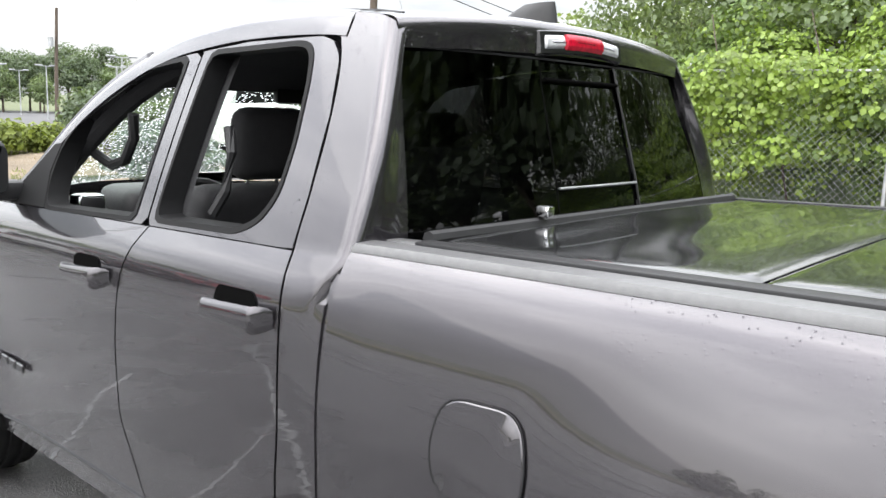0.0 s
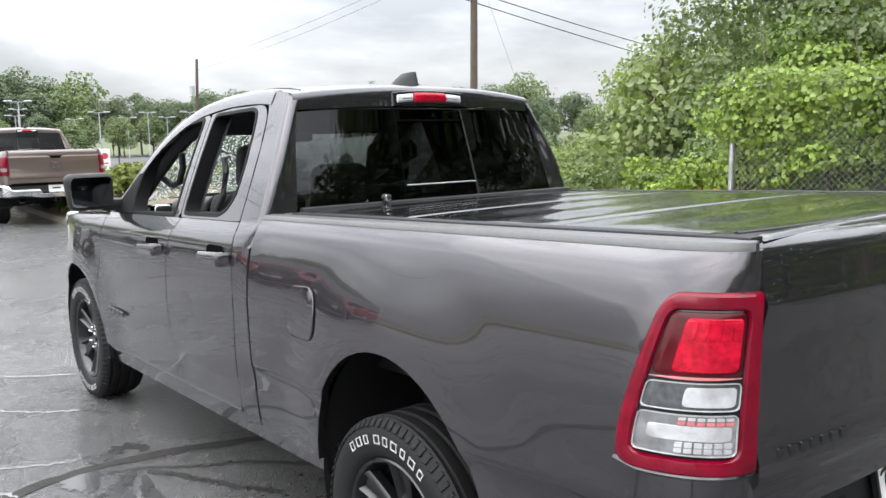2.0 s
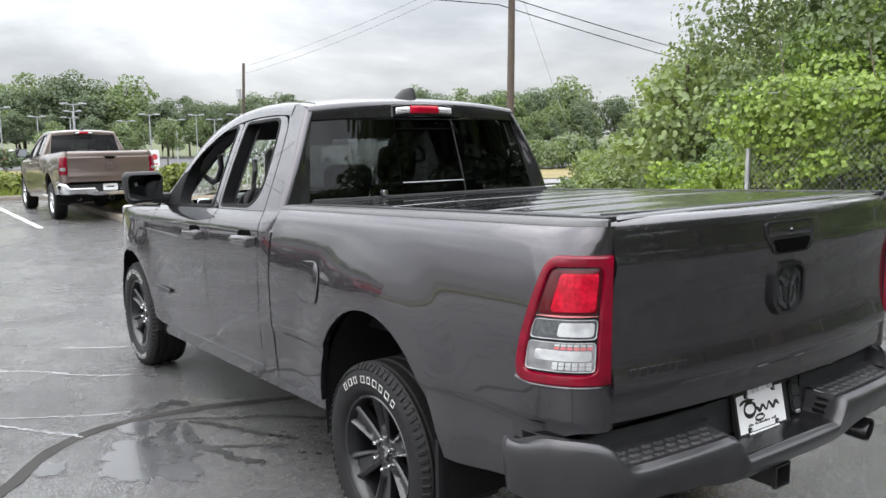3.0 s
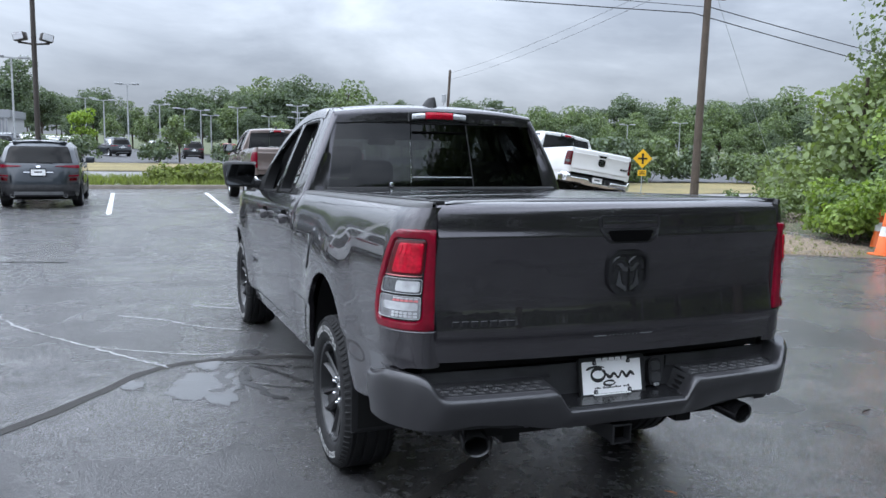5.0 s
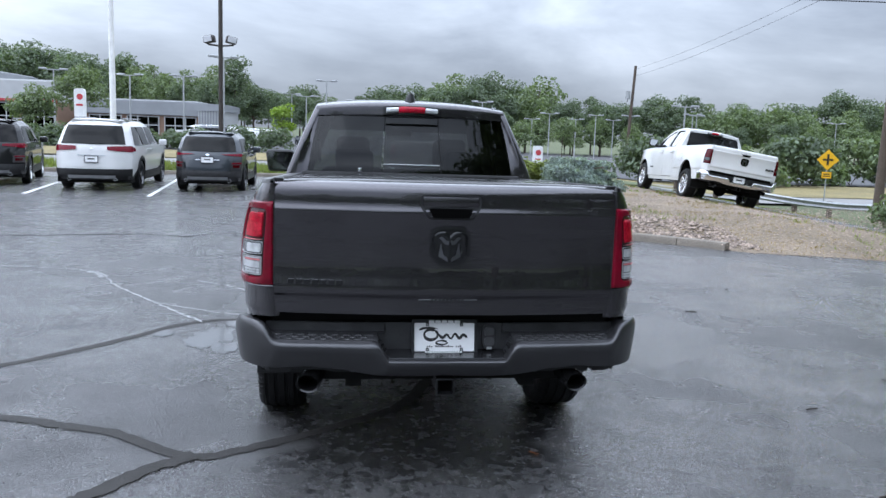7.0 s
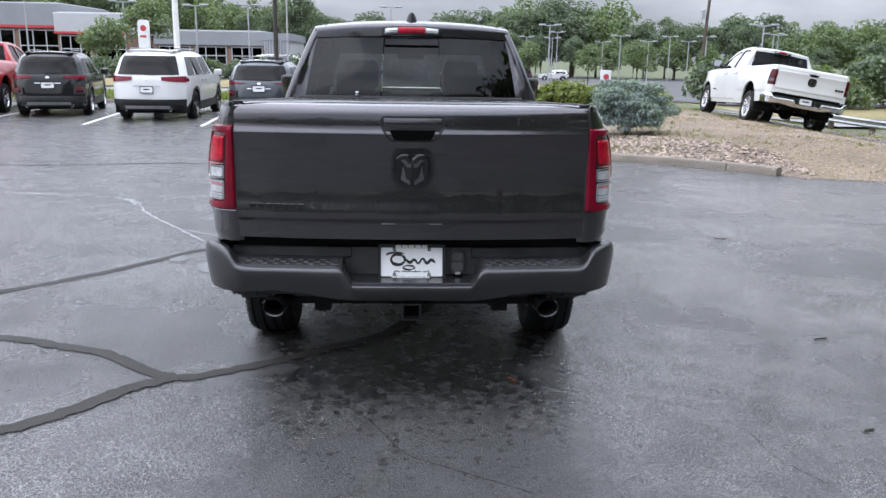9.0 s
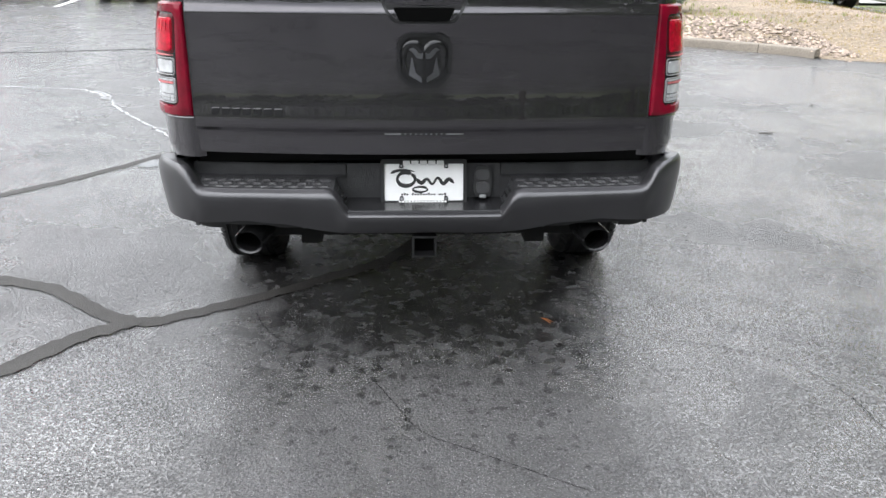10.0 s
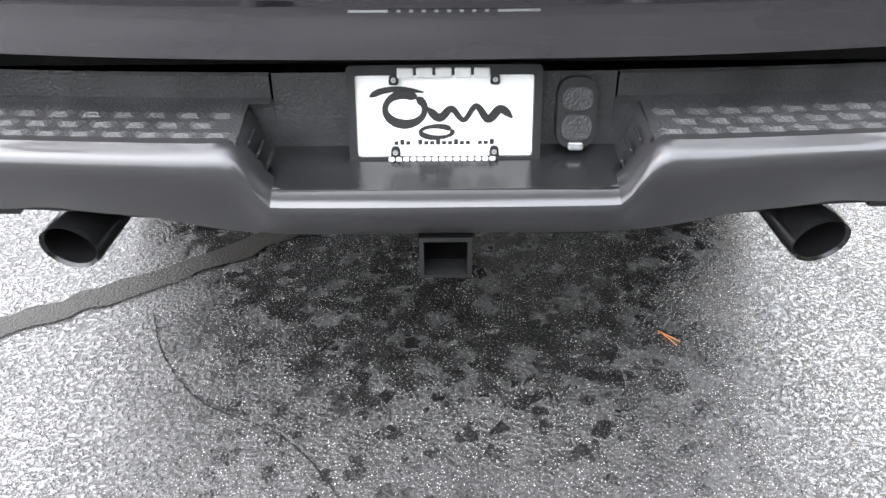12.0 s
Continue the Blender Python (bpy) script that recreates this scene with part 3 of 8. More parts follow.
def strip(points, width, z, wobble=0.25, seed=0, n=10, taper=False):
    """A ragged band lying on the ground along a line."""
    rng = random.Random(seed)
    pts = curve_path(points, n)
    bm = bmesh.new()
    rows = []
    for i, p in enumerate(pts):
        j, k = pts[max(0, i - 1)], pts[min(len(pts) - 1, i + 1)]
        d = math.hypot(k[0] - j[0], k[1] - j[1]) or 1
        nx, ny = -(k[1] - j[1]) / d, (k[0] - j[0]) / d
        w = width / 2 * (1 - 0.7 * i / len(pts) if taper else 1)
        a, b = w * (1 + wobble * rng.uniform(-1, 1)), w * (1 + wobble * rng.uniform(-1, 1))
        s = wobble * width * 0.6 * rng.uniform(-1, 1)
        rows.append((bm.verts.new((p[0] + nx * (a + s), p[1] + ny * (a + s), z)), bm.verts.new((p[0] - nx * (b - s), p[1] - ny * (b - s), z))))
    for a, b in zip(rows, rows[1:]):
        bm.faces.new((a[0], a[1], b[1], b[0]))
    return bm


for i, (pts, w) in enumerate((
        ([(-6.5, -0.4), (-4.5, 0.7), (-3.03, 1.98), (-2.42, 2.6), (-1.78, 3.42), (-1.04, 3.52), (-0.2, 3.3), (0.8, 3.5)], 0.085),
        ([(-6.0, 1.3), (-4.2, 1.25), (-2.53, 1.02), (-2.09, 0.86), (-1.76, 0.73), (-1.30, 0.385), (-0.96, 0.51), (-0.44, 0.87), (-0.1, 1.2), (0.3, 2.2)], 0.085),
        ([(-1.27, 0.40), (-1.51, 0.19), (-1.68, -0.05), (-1.93, -0.29), (-2.6, -0.85), (-3.6, -1.5), (-5.5, -2.2)], 0.10))):
    tagged(part("sealed_crack", strip(pts, w, 0.003 + 0.002 * i, 0.18, i), SEALANT), "smooth dark tar band sealing a crack in asphalt", "tar band", "tar bands", kind="structure")
for i, (pts, w, seal) in enumerate((
        ([(-5.5, 6.4), (-4.4, 6.25), (-3.36, 5.93), (-2.9, 5.1), (-2.35, 4.3), (-2.0, 3.8), (-1.72, 3.42)], 0.045, 1),
        ([(-2.35, 4.28), (-1.95, 4.0), (-1.5, 3.75), (-1.15, 3.72)], 0.03, 1),
        ([(-2.1, 5.42), (-1.7, 5.1), (-1.4, 4.75), (-1.05, 4.5)], 0.045, 1),
        ([(-1.40, 5.75), (-1.2, 5.6), (-0.95, 5.45)], 0.04, 1),
        ([(-3.5, 6.0), (-3.3, 5.8), (-3.15, 5.55)], 0.10, 1))):
    tagged(part("pale_crack", strip(pts, w * 0.5, 0.0035, 0.9, 20 + i, 22), SALT), "pale filled crack running across asphalt", "crack", "pale cracks", kind="structure")
for i, pts in enumerate((
        [(1.1, 0.14), (1.25, 0.08), (1.48, -0.05), (1.61, -0.32), (1.63, -0.54), (1.75, -0.8)],
        [(-0.76, 0.46), (-0.69, 0.30), (-0.56, 0.14), (-0.36, 0.03), (-0.22, -0.13), (-0.12, -0.32), (-0.02, -0.51), (0.17, -0.64), (0.5, -0.85)],
        [(-7.5, 9.0), (-5.5, 8.9), (-3.8, 9.3), (-2.8, 9.1)])):
    tagged(part("thin_crack", strip(pts, 0.0030 if i != 2 else 0.05, 0.003, 0.8, 40 + i, 22), UNDERBODY), "thin dark crack in the asphalt", "crack", "thin cracks", kind="structure")

WET_DARK = surface("wet_runnel", (0.040, 0.040, 0.040), 0.30, stain=(9, 0.4), bump=(90, 0.15), rough_vary=0.12)
for i, (pts, w) in enumerate((
        ([(-0.40, 2.80), (-0.49, 2.9), (-0.73, 3.13), (-0.82, 3.15), (-1.13, 3.36), (-1.3, 3.42)], 0.035),
        ([(-0.70, 2.62), (-0.81, 2.77), (-0.86, 2.84), (-0.97, 3.06), (-1.04, 3.18), (-1.13, 3.31)], 0.045),
        ([(-0.82, 2.55), (-0.96, 2.67), (-1.18, 2.81), (-1.19, 2.97), (-1.16, 3.27)], 0.040),
        ([(-1.00, 2.40), (-1.11, 2.54), (-1.14, 2.68), (-1.23, 2.88), (-1.21, 3.15)], 0.055),
        ([(-1.45, 2.70), (-1.34, 2.84), (-1.38, 3.06), (-1.30, 3.20), (-1.22, 3.34)], 0.075),
        ([(-1.02, 3.62), (-1.12, 3.74), (-1.20, 3.68), (-1.32, 3.60)], 0.075),
        ([(-0.59, 3.57), (-0.47, 3.48), (-0.37, 3.38)], 0.014))):
    tagged(part("wet_runnel", strip(pts, w, 0.0022 + 0.0003 * i, 0.45, 60 + i, 12), WET_DARK), "dark runnel of rain water on asphalt", "water", "water runnels", kind="structure")


def puddle(cx, cy, rx, ry, seed, z=0.0028):
    bm = bmesh.new()
    vs = []
    for i in range(140):
        a = 2 * math.pi * i / 140
        k = 1 + 0.40 * noise.noise((2.1 * math.cos(a) + seed, 2.1 * math.sin(a), seed)) + 0.30 * noise.noise((6 * math.cos(a), 6 * math.sin(a), seed)) + 0.16 * noise.noise((15 * math.cos(a), 15 * math.sin(a), seed))
        vs.append(bm.verts.new((cx + rx * k * math.cos(a), cy + ry * k * math.sin(a), z)))
    bm.faces.new(vs)
    return tagged(part("puddle", bm, WATER), "shallow puddle on dark asphalt mirroring the sky", "puddle", "puddles", kind="structure")


for i, (x, y, a, b) in enumerate(((-1.50, 2.86, 0.24, 0.38), (-1.98, 3.02, 0.08, 0.10), (-1.42, 3.42, 0.10, 0.14))):
    puddle(x, y, a, b, i + 1.5)
for x0, x1 in ((-13.6, -14.2), (-10.75, -11.3), (-7.86, -8.75), (-5.03, -5.62), (-2.42, -2.45), (0.2, 0.22)):
    bm = bmesh.new()
    sheet(lambda u, v: (x0 + (x1 - x0) * v + (u - 0.5) * 0.11 + 0.004 * noise.noise((v * 30, u, x0)), 16.2 + 7.0 * v, 0.004), (0, 1), steps(30), bm)
    tagged(part("bay_line", bm, LINE_PAINT), "worn white painted parking bay line", "line", "parking bay lines", kind="structure")
for i, (x, y, a, l) in enumerate(((3.09, 3.95, 8, 0.13), (2.62, 1.0, 20, 0.10), (4.1, 5.2, 70, 0.12), (-0.75, -0.95, 60, 0.07), (2.2, -0.3, 30, 0.08), (3.6, 1.6, 110, 0.1))):
    bm = pipe([(x + l * (k - 0.5) * math.cos(radians(a)), y + l * (k - 0.5) * math.sin(radians(a)) + 0.006 * math.sin(k * 5), 0.006) for k in steps(5)], 0.005, 5)
    tagged(part("twig", bm, surface("dark_twig", (0.03, 0.022, 0.015), 0.7)), "short dark twig lying on the asphalt", "twig", "twigs")
bm = pipe([(0.537, 0.37, 0.005), (0.555, 0.34, 0.008), (0.572, 0.312, 0.005)], 0.0013, 5)
pipe([(0.537, 0.37, 0.005), (0.558, 0.345, 0.009), (0.583, 0.327, 0.005)], 0.0013, 5, bm)
tagged(part("pine_needle", bm, surface("orange_needle", (0.45, 0.16, 0.05), 0.6)), "orange-brown pine needles on wet asphalt", "needles")

# ---- buildings across the road ----
GREY_CLAD = surface("grey_cladding", (0.27, 0.28, 0.295), 0.5, grain=(2, 0.04), stain=(0.3, 0.08))
WHITE_CLAD = surface("white_cladding", (0.45, 0.455, 0.46), 0.5, grain=(2, 0.04), stain=(0.3, 0.06))
RED_CLAD = surface("red_band", (0.45, 0.05, 0.06), 0.5)
BRICK = surface("brown_brick", (0.25, 0.16, 0.11), 0.8, grain=(12, 0.25))


def house(root, x0, x1, y0, y1, z0, h, wall, band, bays, pier):
    """A flat-roofed showroom: wall, parapet, red band, glazed front between piers."""
    part("wall", block(x0, x1, y0, y1, z0 - 1, z0 + h * 0.62), pier, root)
    part("fascia", block(x0 - 0.15, x1 + 0.15, y0 - 0.35, y1 + 0.15, z0 + h * 0.60, z0 + h, 0.05, 1), wall, root)
    part("roof", block(x0 + 0.2, x1 - 0.2, y0, y1 - 0.2, z0 + h + 0.004, z0 + h + 0.10), WHITE_CLAD, root)
    if band:
        part("band", block(x0 - 0.2, x1 + 0.2, y0 - 0.42, y0 - 0.30, z0 + h * 0.595, z0 + h * 0.64), RED_CLAD, root)
    w = (x1 - x0) / bays
    for i in range(bays):
        a = x0 + i * w
        win = new("window")
        win.parent = root
        part("pane", block(a + 0.35, a + w - 0.35, y0 - 0.06, y0 - 0.02, z0 + 0.35, z0 + h * 0.56), GLASS_DARK, win)
        for k in range(4):
            xx = a + 0.3 + (w - 0.6) * k / 3
            part("mullion", block(xx - 0.05, xx + 0.05, y0 - 0.12, y0, z0 + 0.25, z0 + h * 0.58), WHITE_CLAD, win)
        for k in range(3):
            zz = z0 + 0.3 + (h * 0.56 - 0.3) * k / 2
            part("transom", block(a + 0.3, a + w - 0.3, y0 - 0.115, y0 - 0.005, zz - 0.05, zz + 0.05), WHITE_CLAD, win)
    return root


hall = thing("showroom", "grey and white flat-roofed car showroom with red band", "building", pose(0, 0, 0))
house(hall, -60, -36.5, 86, 100, 0.35, 6.2, GREY_CLAD, True, 5, BRICK)
hall2 = thing("showroom", "white flat-roofed showroom wing with thin red band", "building", pose(0, 0, 0))
house(hall2, -36.2, -29.0, 84, 99, 0.35, 5.2, WHITE_CLAD, True, 2, BRICK)
shed = thing("workshop_building", "low grey workshop building with brick panel and ribbed end", "building", pose(0, 0, 0))
house(shed, -26.5, -15.2, 85, 97, 0.30, 3.7, GREY_CLAD, False, 3, BRICK)
rib = new("ribbed_wing")
rib.parent = shed
part("wing_wall", block(-15.1, -12.6, 84, 97, -0.7, 3.6), WHITE_CLAD, rib)
for i in range(9):
    part("rib", block(-15.0 + i * 0.28, -14.88 + i * 0.28, 83.9, 84.0, 0.3, 3.1), GREY_CLAD, rib)
part("wing_fascia", block(-15.2, -12.4, 83.85, 97.1, 3.1, 3.85), GREY_CLAD, rib)

# ---- pickup trucks ----
RAKE = 0.042  # the body drops this much for each metre towards the nose
bed_profile = curve((0.54, 0.950), (0.62, 0.966), (0.72, 0.978), (0.845, 0.985), (0.862, 0.989), (0.878, 0.999), (0.90, 1.001), (1.00, 1.004), (1.12, 1.006), (1.22, 0.999), (1.32, 0.983), (1.40, 0.963), (1.45, 0.944), (1.475, 0.930), (1.49, 0.914))
door_profile = curve((0.54, 0.950), (0.62, 0.968), (0.72, 0.980), (0.85, 0.992), (1.00, 1.000), (1.15, 1.003), (1.28, 1.001), (1.37, 0.992), (1.42, 0.975), (1.45, 0.955), (1.475, 0.938))
REAR_ARCH, FRONT_ARCH = (1.25, 0.50, 0.485, 0.545), (4.84, 0.46, 0.510, 0.455)
door_front_seam = curve((0.62, 4.21), (0.8, 4.36), (1.0, 4.39), (1.2, 4.33), (1.475, 4.27))
door_mid_seam = curve((0.62, 3.11), (0.75, 3.155), (0.91, 3.215), (1.05, 3.215), (1.2, 3.205), (1.34, 3.175), (1.475, 3.11))
door_rear_seam = curve((0.62, 2.435), (0.87, 2.43), (1.1, 2.41), (1.4, 2.415), (1.475, 2.435), (1.6, 2.437), (1.79, 2.455), (1.93, 2.495), (2.01, 2.545))
roof_edge = curve((2.34, 2.000), (2.39, 2.024), (2.45, 2.036), (2.6, 2.054), (2.92, 2.064), (3.15, 2.052), (3.32, 2.032), (3.51, 1.980), (3.75, 1.866), (3.92, 1.732), (4.05, 1.605), (4.25, 1.48))
roof_mid = curve((2.34, 2.042), (2.39, 2.068), (2.45, 2.080), (2.6, 2.096), (2.9, 2.108), (3.3, 2.100), (3.6, 2.065), (3.9, 1.99), (4.3, 1.76), (4.75, 1.50))
back_edge_x, back_edge_y = curve((1.40, 0.818), (1.5, 0.800), (1.95, 0.712), (2.05, 0.675)), curve((1.40, 2.215), (1.5, 2.225), (1.95, 2.348), (2.05, 2.37))

pillar_back = curve((1.40, 2.235), (1.67, 2.25), (1.95, 2.325), (2.05, 2.36))


def lean(x, y, z):
    return (x, y, z - RAKE * y)


def flank(y, z):
    """Half width of the body below the windows, with the swell round the wheel openings."""
    k = smooth(2.15, 2.42, y)
    x = bed_profile(z) * (1 - k) + door_profile(z) * k
    for (cy, cz, a, b) in (REAR_ARCH, FRONT_ARCH):
        e = math.hypot((y - cy) / a, (z - RAKE * y - cz) / b)
        x += 0.024 * (1 - smooth(1.0, 1.65, e))
    if y > 4.7:
        x -= 0.16 * ((y - 4.7) / 1.0) ** 2
    return x


def glasshouse(z):
    d = max(0.0, z - 1.475)
    return 0.938 - 0.36 * d - 0.10 * d * d


def arch(y, which):
    cy, cz, a, b = which
    k = 1 - ((y - cy) / a) ** 2
    return cz + b * math.sqrt(k) if k > 0 else 0.0


def corner(s, z):
    """Plan of the rear corner: s metres along the skin from the tailgate's gap. Gives half width and y."""
    n = 40
    pts = [(0.16 * math.sin(t), 0.23 * (1 - math.cos(t))) for t in steps(n, 0, math.pi / 2)]
    w, k0 = 0.845, (flank(0.30, z) - 0.845) / 0.16
    run = 0.0
    for p, q in zip(pts, pts[1:]):
        d = math.hypot(q[0] - p[0], q[1] - p[1])
        if run + d >= s:
            k = (s - run) / d
            y = 0.067 + (p[1] + (q[1] - p[1]) * k) * 1.013
            return w + (p[0] + (q[0] - p[0]) * k) * k0, y
        run += d
    y = 0.30 + s - run
    return flank(y, z), y


def tyre_and_rim(root, side, y, rim_material, letters, spokes=6, r=0.405):
    """One wheel, its outer face towards side."""
    wheel = new("wheel")
    wheel.parent = root
    wheel.matrix_basis = pose(side * 0.86, y, r - 0.003) @ pose(0, 0, 0, 0, 0, 0 if side > 0 else 180)
    prof = [(-0.10, 0.262), (-0.128, 0.30), (-0.137, 0.34), (-0.128, 0.378), (-0.112, 0.395)]
    for g in (-0.085, -0.03, 0.03, 0.085):
        prof += [(g - 0.012, r), (g - 0.008, r - 0.010), (g + 0.008, r - 0.010), (g + 0.012, r)]
    prof += [(0.112, 0.395), (0.128, 0.378), (0.1365, 0.36), (0.139, 0.335), (0.134, 0.295), (0.124, 0.275), (0.105, 0.262)]
    bm = lathe(prof, 72)
    for i in range(72):
        for s in (-1, 1):
            b = block(-0.019, 0.019, -0.0095, 0.0095, -0.004, 0.004, 0.003 if letters else 0.0, 1)
            shift(b, pose(0, 0, 0, i * 5, 0, 0) @ pose(s * 0.121, 0, 0.389) @ pose(0, 0, 0, 0, s * 38, s * 12))
            me = bpy.data.meshes.new("lug")
            b.to_mesh(me)
            b.free()
            bm.from_mesh(me)
            bpy.data.meshes.remove(me)
    tyre = part("tyre", bm, RUBBER, wheel)
    if letters:
        for start, count in ((58, 6), (112, 3), (238, 5), (282, 3)):
            for i in range(count):
                a = start + i * 8.5
                w, h = 0.013 + 0.004 * (i % 2), 0.0155
                outer = [(-w, -h), (w, -h), (w, h), (-w, h)]
                inner = [(p[0] * 0.72, p[1] * 0.76) for p in outer]
                bm = bmesh.new()
                f = [[bm.verts.new((0.1405 + k, p[0], 0.335 + p[1])) for p in q] for q, k in ((outer, -0.003), (outer, 0), (inner, 0), (inner, -0.003))]
                for u, v in zip(f, f[1:]):
                    for j in range(4):
                        bm.faces.new((u[j], u[(j + 1) % 4], v[(j + 1) % 4], v[j]))
                shift(bm, pose(0, 0, 0, a - 90, 0, 0))
                part("raised_mark", bm, WHITE_LETTER, tyre)
    rim = part("rim", lathe([(-0.10, 0.262), (-0.105, 0.24), (-0.02, 0.228), (0.06, 0.232), (0.100, 0.246), (0.116, 0.252), (0.122, 0.262), (0.112, 0.272)], 48), rim_material, wheel)
    part("brake_disc", lathe([(-0.03, 0.03), (-0.03, 0.17), (-0.045, 0.172), (-0.05, 0.03)], 32), DARK_CHROME, wheel)
    hub = [(0.02, 0.0), (0.075, 0.0), (0.082, 0.03), (0.078, 0.036), (0.07, 0.04), (0.066, 0.075), (0.05, 0.085), (0.0, 0.09)]
    part("hub_cap", lathe([(a, max(q, 0.001)) for a, q in hub], 24), rim_material, wheel)
    for i in range(spokes):
        a = i * 360 / spokes

        def spoke(u, v):
            rr = 0.055 + 0.190 * u
            half = 0.030 + 0.032 * u
            w = (v - 0.5) * 2
            x = 0.072 + 0.036 * u - 0.018 * u * (1 - u) - 0.010 * abs(w) ** 6 - 0.022 * (1 - smooth(0.42, 0.66, abs(w))) * smooth(0.18, 0.42, u)
            return (x, w * half, rr)
        bm = sheet(spoke, steps(10), steps(18))
        hem(bm, lambda c: (-0.035, 0, 0))
        shift(bm, pose(0, 0, 0, a, 0, 0))
        part("spoke", bm, rim_material, wheel)
        bm = lathe([(0.050, 0.001), (0.094, 0.001), (0.094, 0.0065), (0.088, 0.0095), (0.050, 0.0105)], 10)
        shift(bm, pose(0, 0, 0, a, 0, 0) @ pose(0, 0, 0.068))
        part("lug_nut", bm, CHROME, wheel)
    return wheel


def ring_panel(outer, inner, side, c, n=96, out=0.0):
    """The skin between two outlines on the glasshouse side."""
    a, b = radial(outer, c, n), radial(inner, c, n)
    return sheet(lambda i, k: lean(side * (glasshouse(a[i % n][1] * (1 - k) + b[i % n][1] * k) + out), a[i % n][0] * (1 - k) + b[i % n][0] * k, a[i % n][1] * (1 - k) + b[i % n][1] * k), range(n + 1), (0, 0.5, 1))


def pane_side(outline, side, c, n=48):
    a = radial(outline, c, n)
    bm = bmesh.new()
    vs = [bm.verts.new(lean(side * (glasshouse(z) - 0.018), y, z)) for y, z in a]
    mid = bm.verts.new(lean(side * (glasshouse(c[1]) - 0.018), *c))
    for i in range(n):
        bm.faces.new((vs[i], vs[(i + 1) % n], mid))
    return bm


def seat(root, x, y, z, w, name):
    s = new(name)
    s.parent = root
    bm = block(-w / 2, w / 2, -0.05, 0.50, 0, 0.16, 0.05, 3)
    part("cushion", shift(bm, pose(x, y, z)), SEAT_CLOTH, s)
    bm = block(-w / 2, w / 2, -0.10, 0.06, 0.10, 0.72, 0.06, 3)
    part("backrest", shift(bm, pose(x, y, z, 12)), SEAT_CLOTH, s)
    for hx in ((0,) if w < 0.8 else (-0.42, 0.42)):
        bm = block(-0.145, 0.145, -0.065, 0.055, -0.12, 0.125, 0.055, 4)
        part("headrest", shift(bm, pose(x + hx, y - 0.20, z + 0.84, 8)), SEAT_CLOTH, s)
        for px in (-0.06, 0.06):
            part("headrest_post", rod((x + hx + px, y - 0.15, z + 0.66), (x + hx + px, y - 0.19, z + 0.80), 0.006), CHROME, s)
    return s


